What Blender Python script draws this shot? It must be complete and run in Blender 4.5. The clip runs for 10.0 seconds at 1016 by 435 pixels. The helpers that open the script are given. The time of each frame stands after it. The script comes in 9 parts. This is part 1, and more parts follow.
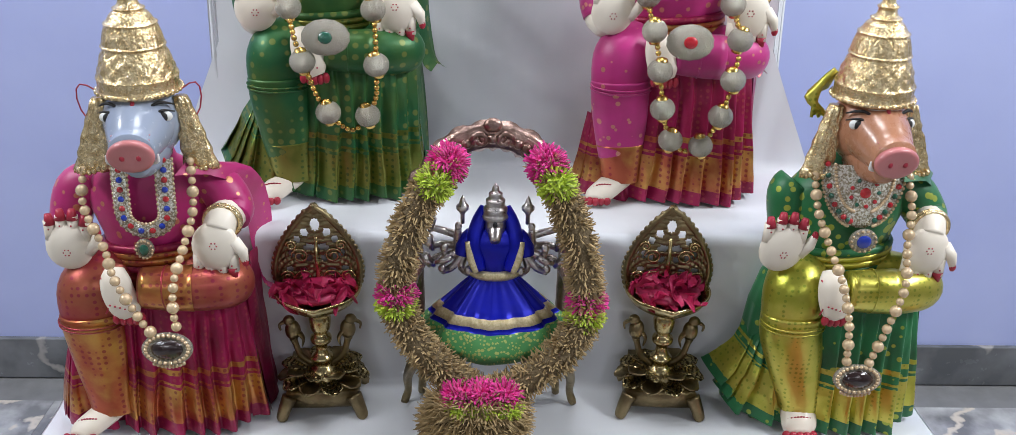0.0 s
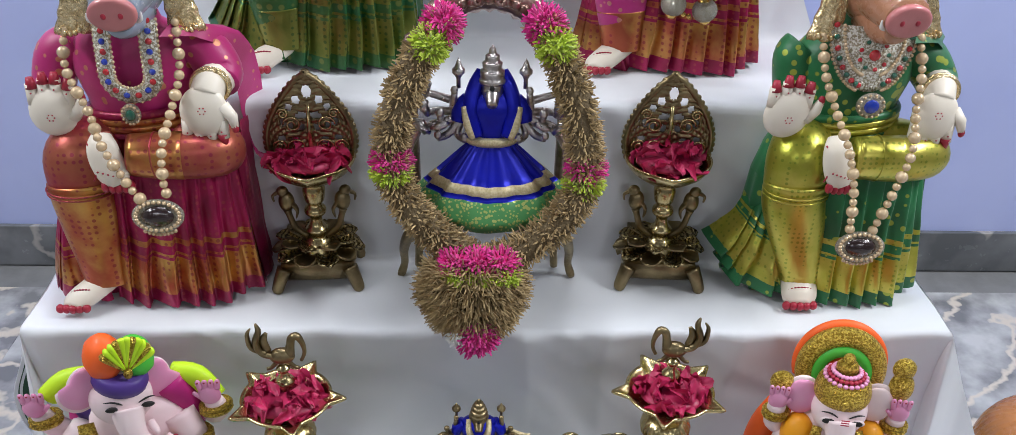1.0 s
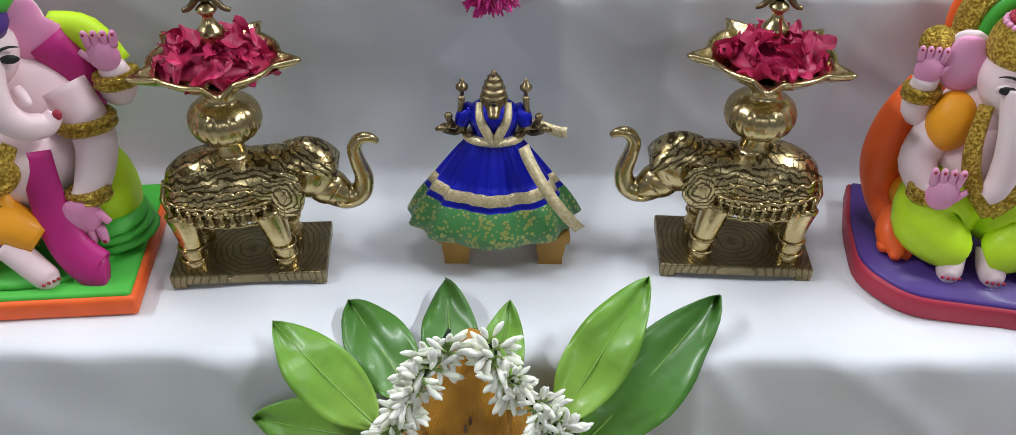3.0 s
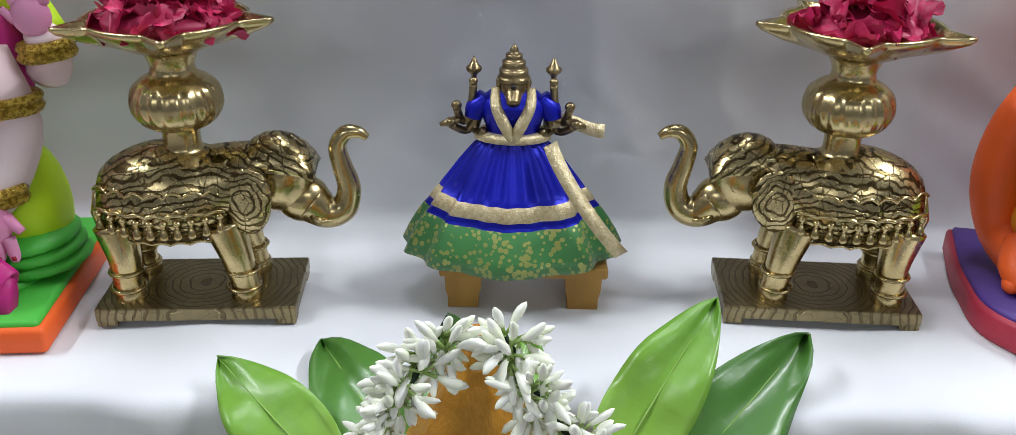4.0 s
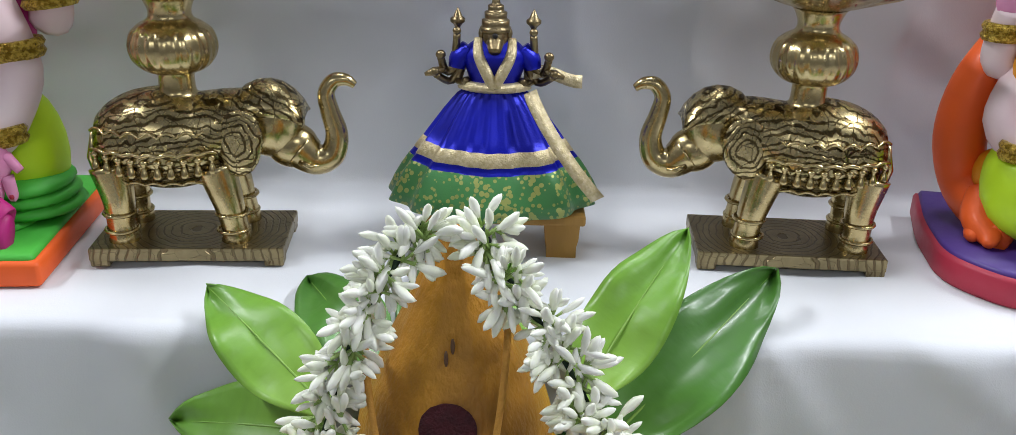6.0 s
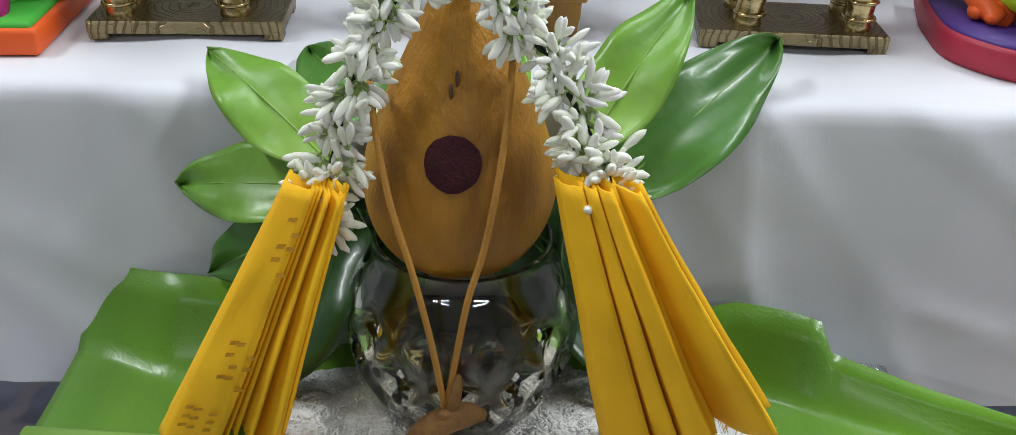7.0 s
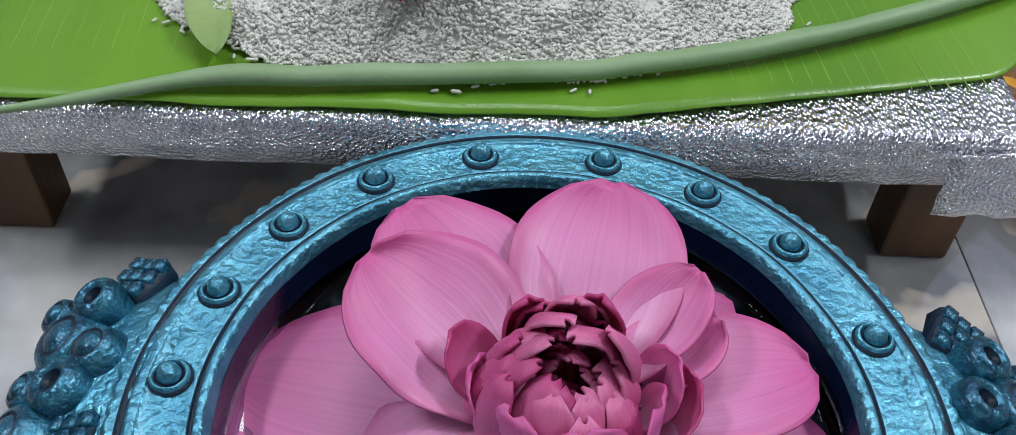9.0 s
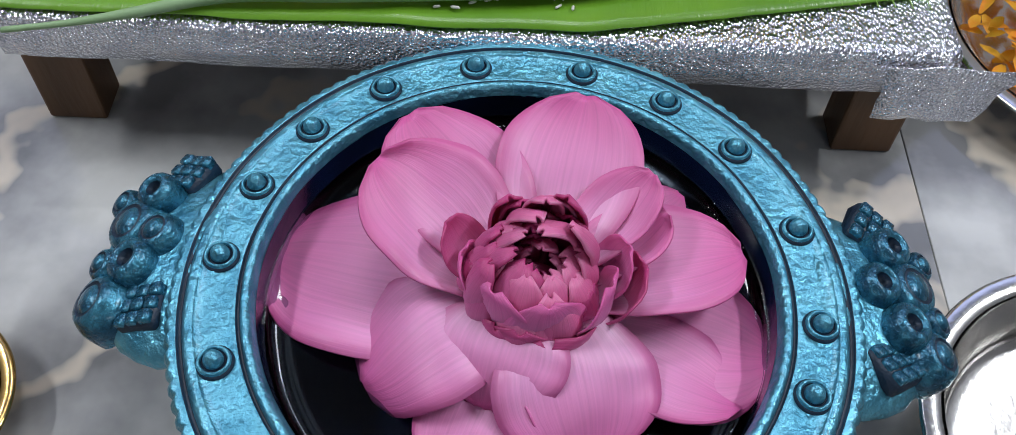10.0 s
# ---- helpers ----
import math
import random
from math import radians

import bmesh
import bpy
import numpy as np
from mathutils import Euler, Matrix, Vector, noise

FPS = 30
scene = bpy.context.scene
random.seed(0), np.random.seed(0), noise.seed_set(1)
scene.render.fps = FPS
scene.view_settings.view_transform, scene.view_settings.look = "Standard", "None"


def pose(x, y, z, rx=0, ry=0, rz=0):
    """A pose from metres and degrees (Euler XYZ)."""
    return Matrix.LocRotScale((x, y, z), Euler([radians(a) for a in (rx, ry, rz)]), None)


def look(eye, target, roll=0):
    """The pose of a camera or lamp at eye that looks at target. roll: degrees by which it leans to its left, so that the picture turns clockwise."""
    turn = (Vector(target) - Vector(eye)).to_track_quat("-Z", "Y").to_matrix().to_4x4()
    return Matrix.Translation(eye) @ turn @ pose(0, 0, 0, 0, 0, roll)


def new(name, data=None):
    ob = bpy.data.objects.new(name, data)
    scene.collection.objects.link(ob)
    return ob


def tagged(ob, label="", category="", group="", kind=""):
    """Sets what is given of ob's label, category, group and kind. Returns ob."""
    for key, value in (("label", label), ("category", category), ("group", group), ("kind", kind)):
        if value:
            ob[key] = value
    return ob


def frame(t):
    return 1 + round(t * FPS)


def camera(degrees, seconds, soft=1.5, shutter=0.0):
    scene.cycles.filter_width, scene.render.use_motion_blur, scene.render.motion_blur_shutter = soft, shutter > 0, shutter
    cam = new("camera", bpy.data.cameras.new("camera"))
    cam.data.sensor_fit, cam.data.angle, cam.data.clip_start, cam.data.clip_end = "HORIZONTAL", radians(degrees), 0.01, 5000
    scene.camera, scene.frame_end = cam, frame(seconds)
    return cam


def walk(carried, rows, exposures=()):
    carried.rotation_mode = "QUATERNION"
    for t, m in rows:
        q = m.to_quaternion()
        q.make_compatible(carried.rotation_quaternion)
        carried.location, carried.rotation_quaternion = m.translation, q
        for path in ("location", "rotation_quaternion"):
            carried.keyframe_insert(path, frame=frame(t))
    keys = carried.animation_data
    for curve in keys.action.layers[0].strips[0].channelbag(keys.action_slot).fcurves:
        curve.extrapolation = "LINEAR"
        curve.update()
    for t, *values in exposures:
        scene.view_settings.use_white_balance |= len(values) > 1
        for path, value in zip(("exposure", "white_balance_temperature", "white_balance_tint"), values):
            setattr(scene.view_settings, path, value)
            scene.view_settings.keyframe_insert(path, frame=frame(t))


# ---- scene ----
from math import cos, sin, pi, sqrt, atan2

# ---------------------------------------------------------------- camera
cam = camera(54.76, 10.0, soft=0.6)
ROWS = [
    (0.0, -0.0128, 0.0028, 1.2509, -0.89, -24.68, -1.17),
    (0.5, -0.0146, 0.0018, 1.2224, -1.03, -27.42, -0.91),
    (1.0, -0.0120, 0.0063, 1.1976, -1.08, -30.11, -1.15),
    (1.5, -0.0097, 0.0099, 1.1786, -1.06, -32.88, -1.08),
    (2.0, -0.0112, 0.0280, 1.1317, -1.33, -36.12, -0.61),
    (2.5, -0.0106, 0.0908, 1.0275, -0.95, -37.60, -0.57),
    (2.7, -0.0096, 0.1262, 0.9449, -0.65, -37.81, -0.64),
    (3.8, -0.0107, 0.2551, 0.6405, 0.70, -27.21, -0.76),
    (4.0, -0.0117, 0.2575, 0.6255, 0.83, -25.10, -0.86),
    (4.5, -0.0037, 0.2500, 0.6153, 0.87, -21.56, -1.35),
    (5.0, 0.0016, 0.2415, 0.6142, 0.71, -21.10, -1.29),
    (5.2, 0.0011, 0.2375, 0.6139, 0.69, -20.88, -1.28),
    (6.3, -0.0055, 0.1971, 0.5542, 0.46, -24.02, -1.48),
    (6.5, -0.0069, 0.1938, 0.5477, 0.44, -25.94, -1.53),
    (7.0, -0.0065, 0.1751, 0.5119, 0.23, -29.51, -1.71),
    (7.5, -0.0078, 0.1481, 0.4725, 0.33, -32.74, -2.18),
    (8.0, -0.0054, 0.1229, 0.4397, 0.37, -37.07, -2.34),
    (8.5, 0.0013, 0.1021, 0.4173, 0.45, -41.50, -2.13),
    (9.0, 0.0062, 0.0726, 0.3955, 0.70, -45.59, -2.10),
    (9.5, 0.0148, 0.0487, 0.4140, 1.39, -50.65, -2.22),
    (10.0, 0.0181, 0.0370, 0.4675, 1.77, -53.98, -1.66),
]
walk(cam, [(t, pose(x, y, z, 90 + pitch, roll, yaw)) for t, x, y, z, yaw, pitch, roll in ROWS],
     exposures=[(0.0, 0.06), (2.5, -0.04), (4.5, 0.14), (7.0, -0.03), (8.5, -0.32), (10.0, -0.24)])

# ---------------------------------------------------------------- light
world = bpy.data.worlds.new("world")
scene.world = world
world.use_nodes = True
world.node_tree.nodes["Background"].inputs[0].default_value = (0.75, 0.82, 1.0, 1)
world.node_tree.nodes["Background"].inputs[1].default_value = 0.3


def lamp(name, eye, target, size, size_y, watts, colour):
    data = bpy.data.lights.new(name, "AREA")
    data.shape, data.size, data.size_y, data.energy, data.color = "RECTANGLE", size, size_y, watts, colour
    ob = new(name, data)
    ob.matrix_world = look(eye, target)
    return ob


lamp("ceiling_lamp", (0.0, 1.00, 2.8), (0.0, 0.80, 0.0), 0.6, 0.3, 12, (0.92, 0.95, 1.0))
lamp("wall_tube_lamp", (0.0, 1.78, 2.62), (0.0, 0.55, 0.1), 1.2, 0.10, 15, (0.92, 0.95, 1.0))
lamp("tube_lamp", (-1.75, 0.68, 2.25), (0.1, 1.0, 0.5), 1.2, 0.06, 35, (0.91, 0.95, 1.0))
lamp("tube_lamp", (1.75, 0.68, 2.25), (-0.1, 1.0, 0.5), 1.2, 0.06, 46, (0.91, 0.95, 1.0))
lamp("tube_lamp", (-1.15, -2.25, 1.95), (0.0, 0.9, 0.5), 1.2, 0.06, 8, (0.92, 0.95, 1.0))
lamp("tube_lamp", (1.15, -2.25, 1.95), (0.0, 0.9, 0.5), 1.2, 0.06, 10, (0.92, 0.95, 1.0))


# ---------------------------------------------------------------- materials
def mat(name, base, rough=0.6, metal=0.0, second=None, scale=20.0, fine=200.0, bump=0.15, depth=0.002,
        vary=0.0, coat=0.0, sheen=0.0, sub=0.0, stretch=None, contrast=(0.35, 0.65), spec=0.5, island=0.0):
    """A principled surface whose colour drifts between two tones at a coarse scale and whose relief and gloss vary finely."""
    m = bpy.data.materials.new(name)
    m.use_nodes = True
    nt = m.node_tree
    n, l = nt.nodes, nt.links
    bs = n["Principled BSDF"]
    bs.inputs["Metallic"].default_value = metal
    bs.inputs["Specular IOR Level"].default_value = spec
    bs.inputs["Coat Weight"].default_value = coat
    bs.inputs["Coat Roughness"].default_value = 0.15
    bs.inputs["Sheen Weight"].default_value = sheen
    if sub:
        bs.inputs["Subsurface Weight"].default_value = sub
        bs.inputs["Subsurface Radius"].default_value = (0.006, 0.004, 0.003)
        bs.inputs["Subsurface Scale"].default_value = 1.0
    tc = n.new("ShaderNodeTexCoord")
    src = tc.outputs["Object"]
    if stretch:
        mp = n.new("ShaderNodeMapping")
        mp.inputs["Scale"].default_value = stretch
        l.new(src, mp.inputs["Vector"])
        src = mp.outputs["Vector"]
    second = second or tuple(c * 0.82 for c in base)
    n1 = n.new("ShaderNodeTexNoise")
    n1.inputs["Scale"].default_value, n1.inputs["Detail"].default_value = scale, 5
    l.new(src, n1.inputs["Vector"])
    ramp = n.new("ShaderNodeValToRGB")
    ramp.color_ramp.elements[0].position, ramp.color_ramp.elements[1].position = contrast
    ramp.color_ramp.elements[0].color, ramp.color_ramp.elements[1].color = (*base, 1), (*second, 1)
    l.new(n1.outputs["Fac"], ramp.inputs["Fac"])
    col = ramp.outputs["Color"]
    if vary or island:
        hs = n.new("ShaderNodeHueSaturation")
        if vary:
            rnd = n.new("ShaderNodeObjectInfo").outputs["Random"]
            amount = vary
        else:
            rnd = n.new("ShaderNodeNewGeometry").outputs["Random Per Island"]
            amount = island
        mr = n.new("ShaderNodeMapRange")
        mr.inputs["To Min"].default_value, mr.inputs["To Max"].default_value = 1 - amount, 1 + amount
        l.new(rnd, mr.inputs["Value"])
        l.new(mr.outputs["Result"], hs.inputs["Value"])
        l.new(col, hs.inputs["Color"])
        col = hs.outputs["Color"]
    l.new(col, bs.inputs["Base Color"])
    n2 = n.new("ShaderNodeTexNoise")
    n2.inputs["Scale"].default_value, n2.inputs["Detail"].default_value = fine, 3
    l.new(src, n2.inputs["Vector"])
    mr2 = n.new("ShaderNodeMapRange")
    mr2.inputs["To Min"].default_value, mr2.inputs["To Max"].default_value = max(0.02, rough - 0.08), min(1, rough + 0.08)
    l.new(n2.outputs["Fac"], mr2.inputs["Value"])
    l.new(mr2.outputs["Result"], bs.inputs["Roughness"])
    if bump:
        bp = n.new("ShaderNodeBump")
        bp.inputs["Strength"].default_value, bp.inputs["Distance"].default_value = bump, depth
        l.new(n2.outputs["Fac"], bp.inputs["Height"])
        l.new(bp.outputs["Normal"], bs.inputs["Normal"])
    return m


def nodes_of(m):
    return m.node_tree.nodes, m.node_tree.links, m.node_tree.nodes["Principled BSDF"]


CLOTH = mat("white_cotton", (0.73, 0.745, 0.775), 0.85, second=(0.68, 0.695, 0.73), scale=6, fine=900, bump=0.2, depth=0.0006, sheen=0.2)
WALL = mat("lavender_paint", (0.46, 0.51, 0.80), 0.6, second=(0.40, 0.45, 0.75), scale=3, fine=250, bump=0.1, depth=0.001)
# greys for the unseen walls and ceiling, set low to hold back bounced light
PLAIN = mat("bounce_cut_wall_grey", (0.26, 0.26, 0.26), 0.7, scale=3, fine=250, bump=0.1)
CEIL = mat("bounce_cut_ceiling_grey", (0.26, 0.26, 0.26), 0.8, scale=3, fine=150, bump=0.1)


def marble(name, light, dark, vein, rough):
    m = mat(name, light, rough, second=dark, scale=9, fine=40, bump=0.02, contrast=(0.36, 0.62), vary=0.1)
    n, l, bs = nodes_of(m)
    tc = n.new("ShaderNodeTexCoord")
    wv = n.new("ShaderNodeTexWave")
    wv.inputs["Scale"].default_value, wv.inputs["Distortion"].default_value = 2.2, 16
    wv.inputs["Detail"].default_value, wv.inputs["Detail Scale"].default_value = 5, 1.6
    wv.wave_type, wv.bands_direction = "BANDS", "DIAGONAL"
    l.new(tc.outputs["Object"], wv.inputs["Vector"])
    r = n.new("ShaderNodeValToRGB")
    r.color_ramp.elements[0].position, r.color_ramp.elements[1].position = 0.90, 1.0
    l.new(wv.outputs["Fac"], r.inputs["Fac"])
    mx = n.new("ShaderNodeMix")
    mx.data_type = "RGBA"
    old = bs.inputs["Base Color"].links[0].from_socket
    l.new(r.outputs["Color"], mx.inputs[0])
    l.new(old, mx.inputs[6])
    mx.inputs[7].default_value = (*vein, 1)
    l.new(mx.outputs[2], bs.inputs["Base Color"])
    return m


MARBLE = marble("grey_marble", (0.56, 0.56, 0.55), (0.20, 0.20, 0.205), (0.62, 0.55, 0.46), 0.10)
MARBLE_DARK = marble("dark_grey_marble", (0.20, 0.205, 0.215), (0.10, 0.105, 0.11), (0.36, 0.34, 0.32), 0.25)
GROUT = mat("tile_joint", (0.2, 0.2, 0.2), 0.9)


# ---------------------------------------------------------------- mesh helpers
def link(name, bm, material, parent=None, smooth=True):
    me = bpy.data.meshes.new(name)
    bm.normal_update()
    bm.to_mesh(me)
    bm.free()
    for mm in (material if isinstance(material, (list, tuple)) else [material]):
        me.materials.append(mm)
    if smooth:
        me.polygons.foreach_set("use_smooth", [True] * len(me.polygons))
    ob = new(name, me)
    if parent is not None:
        ob.parent = parent
    return ob


def part(name, bm, material, parent, label="", smooth=True):
    ob = link(name, bm, material, parent, smooth)
    if label:
        ob["label"] = label
    return ob


def thing(name, place, label, category, group="", kind="", rz=0.0):
    ob = new(name)
    ob.empty_display_size = 0.02
    ob.matrix_world = pose(*place, 0, 0, rz)
    return tagged(ob, label, category, group, kind)


def solo(name, bm, material, label, category, group="", kind="", place=None, smooth=True):
    ob = link(name, bm, material, None, smooth)
    if place is not None:
        ob.matrix_world = place
    return tagged(ob, label, category, group, kind)


def setmat(faces, i):
    for f in faces:
        f.material_index = i


def loop_grid(bm, rings, closed=True, cap0=False, cap1=False, mi=0):
    """Skins a list of rings of points (all of one length)."""
    vs = [[bm.verts.new(p) for p in ring] for ring in rings]
    out = []
    k = len(rings[0])
    for a, b in zip(vs, vs[1:]):
        for j in range(k if closed else k - 1):
            j2 = (j + 1) % k
            try:
                out.append(bm.faces.new((a[j], a[j2], b[j2], b[j])))
            except ValueError:
                pass
    if cap0 and k > 2:
        out.append(bm.faces.new(vs[0][::-1]))
    if cap1 and k > 2:
        out.append(bm.faces.new(vs[-1]))
    setmat(out, mi)
    return out


def lathe(bm, prof, seg=32, place=Matrix(), ripple=None, mi=0, cap=True):
    """Turns (radius, height) pairs about z. ripple(angle, radius, height) scales the radius."""
    rings = []
    for r, z in prof:
        ring = []
        for j in range(seg):
            a = 2 * pi * j / seg
            q = r * (ripple(a, r, z) if ripple else 1)
            ring.append(place @ Vector((q * cos(a), q * sin(a), z)))
        rings.append(ring)
    return loop_grid(bm, rings, True, cap and prof[0][0] > 1e-5, cap and prof[-1][0] > 1e-5, mi)


def tube(bm, pts, radii, seg=10, mi=0, cap=True, flat=1.0):
    """A round limb through the points with a radius at each; flat squeezes its second axis."""
    pts = [Vector(p) for p in pts]
    if not isinstance(radii, (list, tuple)):
        radii = [radii] * len(pts)
    rings, up = [], None
    for i, p in enumerate(pts):
        d = (pts[min(i + 1, len(pts) - 1)] - pts[max(i - 1, 0)])
        d = d.normalized() if d.length > 1e-9 else Vector((0, 0, 1))
        if up is None:
            up = Vector((0, 0, 1)) if abs(d.z) < 0.9 else Vector((0, 1, 0))
        side = d.cross(up)
        side = side.normalized() if side.length > 1e-6 else Vector((1, 0, 0))
        up = side.cross(d).normalized()
        rings.append([p + radii[i] * (cos(2 * pi * j / seg) * side + flat * sin(2 * pi * j / seg) * up) for j in range(seg)])
    return loop_grid(bm, rings, True, cap, cap, mi)


def smoothline(pts, n):
    """A Catmull-Rom line through the points, n steps a span; works on tuples of any length."""
    pts = [np.array(p, float) for p in pts]
    out = []
    for i in range(len(pts) - 1):
        p0, p1, p2, p3 = pts[max(i - 1, 0)], pts[i], pts[i + 1], pts[min(i + 2, len(pts) - 1)]
        for k in range(n):
            u = k / n
            out.append(0.5 * (2 * p1 + (p2 - p0) * u + (2 * p0 - 5 * p1 + 4 * p2 - p3) * u * u + (3 * p1 - p0 - 3 * p2 + p3) * u ** 3))
    out.append(pts[-1])
    return out


def limb(bm, pts, n=5, seg=12, mi=0, flat=1.0):
    """A smooth limb: points of (x, y, z, radius)."""
    line = smoothline(pts, n)
    return tube(bm, [p[:3] for p in line], [float(p[3]) for p in line], seg, mi, True, flat)


def blob(bm, centre, radii, seg=20, rings=12, place=Matrix(), mi=0, warp=None):
    out = []
    prof = []
    for i in range(rings + 1):
        a = -pi / 2 + pi * i / rings
        ring = []
        for j in range(seg):
            b = 2 * pi * j / seg
            d = Vector((cos(a) * cos(b), cos(a) * sin(b), sin(a)))
            s = warp(d) if warp else 1.0
            ring.append(place @ (Vector(centre) + Vector((d.x * radii[0], d.y * radii[1], d.z * radii[2])) * s))
        prof.append(ring)
    out = loop_grid(bm, prof[1:-1], True, True, True, mi)
    return out


def box(bm, lo, hi, bevel=0.0, place=Matrix(), mi=0, seg=2):
    vs = [bm.verts.new((x, y, z)) for x in (lo[0], hi[0]) for y in (lo[1], hi[1]) for z in (lo[2], hi[2])]
    fs = [bm.faces.new([vs[i] for i in q]) for q in ((0, 1, 3, 2), (4, 6, 7, 5), (0, 4, 5, 1), (2, 3, 7, 6), (0, 2, 6, 4), (1, 5, 7, 3))]
    setmat(fs, mi)
    if bevel:
        es = list({e for f in fs for e in f.edges})
        r = bmesh.ops.bevel(bm, geom=es, offset=bevel, segments=seg, affect="EDGES", profile=0.5)
        setmat(r["faces"], mi)
        vs = list({v for v in vs if v.is_valid} | {v for f in r["faces"] for v in f.verts})
    for v in vs:
        v.co = place @ v.co
    return fs


def thick(ob, t):
    md = ob.modifiers.new("thickness", "SOLIDIFY")
    md.thickness, md.offset = t, 0
    return ob


def fix(bm):
    bmesh.ops.recalc_face_normals(bm, faces=bm.faces)
    return bm


def nz(x, y=0.0, z=0.0):
    return noise.noise(Vector((x, y, z)))
# ---------------------------------------------------------------- the room
XW, YB, YF, ZC = 2.1, 1.857, -2.4, 2.9


def wall(name, lo, hi, material, label):
    bm = bmesh.new()
    box(bm, lo, hi)
    return solo(name, fix(bm), material, label, "wall", kind="structure", smooth=False)


wall("wall_back", (-XW, YB, 0), (XW, YB + 0.12, ZC), WALL, "lavender blue painted plaster wall behind the stand")
# unseen walls and ceiling close the room; their grey keeps the fill light down
wall("wall_left", (-XW - 0.12, YF, 0), (-XW, YB + 0.12, ZC), PLAIN, "unseen plain wall, greyed to cut bounced light")
wall("wall_right", (XW, YF, 0), (XW + 0.12, YB + 0.12, ZC), PLAIN, "unseen plain wall, greyed to cut bounced light")
wall("wall_front", (-XW, YF - 0.12, 0), (XW, YF, ZC), PLAIN, "unseen plain wall, greyed to cut bounced light")
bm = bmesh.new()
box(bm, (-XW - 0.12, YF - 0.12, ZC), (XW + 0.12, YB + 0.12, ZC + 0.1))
solo("ceiling", bm, CEIL, "unseen ceiling, greyed to cut bounced light", "ceiling", kind="structure", smooth=False)
bm = bmesh.new()
box(bm, (-XW - 0.12, YF - 0.12, -0.1), (XW + 0.12, YB + 0.12, -0.003))
floor = solo("floor", bm, GROUT, "polished grey veined marble tiled floor", "floor", kind="structure", smooth=False)
TILE = 0.60
bm = bmesh.new()
box(bm, (-TILE / 2 + 0.0003, -TILE / 2 + 0.0003, -0.012), (TILE / 2 - 0.0003, TILE / 2 - 0.0003, 0.0), 0.0004, seg=1)
tile_mesh = bpy.data.meshes.new("tile")
bm.to_mesh(tile_mesh)
bm.free()
tile_mesh.materials.append(MARBLE)
for i in range(7):
    for j in range(7):
        t = new("tile", tile_mesh)
        t.parent = floor
        t.matrix_world = pose(0.57 + (i - 4) * TILE, 0.56 + (j - 4.5) * TILE, 0, 0, 0, 90 * ((i * 7 + j * 3) % 4))
bm = bmesh.new()
box(bm, (-XW, YB - 0.012, 0.0), (XW, YB - 0.0, 0.1), 0.002)
solo("baseboard", bm, MARBLE_DARK, "dark grey veined marble skirting", "baseboard", kind="structure", smooth=False)

# ---------------------------------------------------------------- the stepped stand under white cloth
Z2, Z3, Z4 = 0.282, 0.497, 0.725
STEP = [(0.712, 0.070), (0.722, 0.14), (0.732, Z2), (0.985, Z2), (0.972, 0.39), (0.945, Z3), (1.108, Z3), (1.105, 0.61), (1.098, Z4), (1.33, Z4), (1.345, 1.0), (1.36, 1.45)]


def halfwidth(z, side=1):
    return 0.553 + (Z3 - z) * ((0.48 if side > 0 else 0.22) if z < Z3 else 0.42)


def rounded(line, r, n):
    out = [line[0]]
    for a, b, c in zip(line, line[1:], line[2:]):
        a, b, c = Vector(a), Vector(b), Vector(c)
        u, w = (a - b), (c - b)
        k = min(r, u.length * 0.45, w.length * 0.45)
        p, q = b + u.normalized() * k, b + w.normalized() * k
        for i in range(n + 1):
            s = i / n
            out.append(tuple((1 - s) ** 2 * p + 2 * s * (1 - s) * b + s * s * q))
    out.append(line[-1])
    return out


prof = rounded(STEP, 0.014, 4)
fine = []
for a, b in zip(prof, prof[1:]):
    d = sqrt((a[0] - b[0]) ** 2 + (a[1] - b[1]) ** 2)
    k = max(1, int(d / 0.012))
    fine += [(a[0] + (b[0] - a[0]) * i / k, a[1] + (b[1] - a[1]) * i / k) for i in range(k)]
fine.append(prof[-1])
bm = bmesh.new()
NX = 260
rings = []
for i in range(NX + 1):
    u = -1 + 2 * i / NX
    ring = []
    for k, (y, z) in enumerate(fine):
        a, b = fine[max(k - 1, 0)], fine[min(k + 1, len(fine) - 1)]
        d = Vector((b[0] - a[0], b[1] - a[1])).normalized()
        nrm = Vector((-d.y, d.x))
        x = u * halfwidth(min(z, 0.9), u)
        up = abs(d.y)
        fold = 0.0035 * nz(x * 7, z * 1.5, 3) + 0.0018 * nz(x * 22 + z * 3, z * 5, 8) + 0.006 * max(0, 1 - 4 * abs(nz(x * 6, z * 1.6, 12))) + 0.0032 * max(0, 1 - 4 * abs(nz(x * 10 + z * 9, z * 7, 15)))
        flat = 0.0012 * nz(x * 9, y * 14, 5) + 0.0006 * nz(x * 30 + y * 9, y * 25, 2) + 0.0030 * max(0, 1 - 5 * abs(nz(x * 5 + y * 2, y * 6, 22)))
        h = fold * up + flat * (1 - up) - (0.001 if up < 0.5 else 0)
        if z < 0.2 and y < 0.8:
            h += (0.2 - z) * 0.10 * nz(x * 5.5, 0, 1)
        ring.append(Vector((x, y + nrm.x * h, z + nrm.y * h)))
    rings.append(ring)
loop_grid(bm, rings, closed=False)
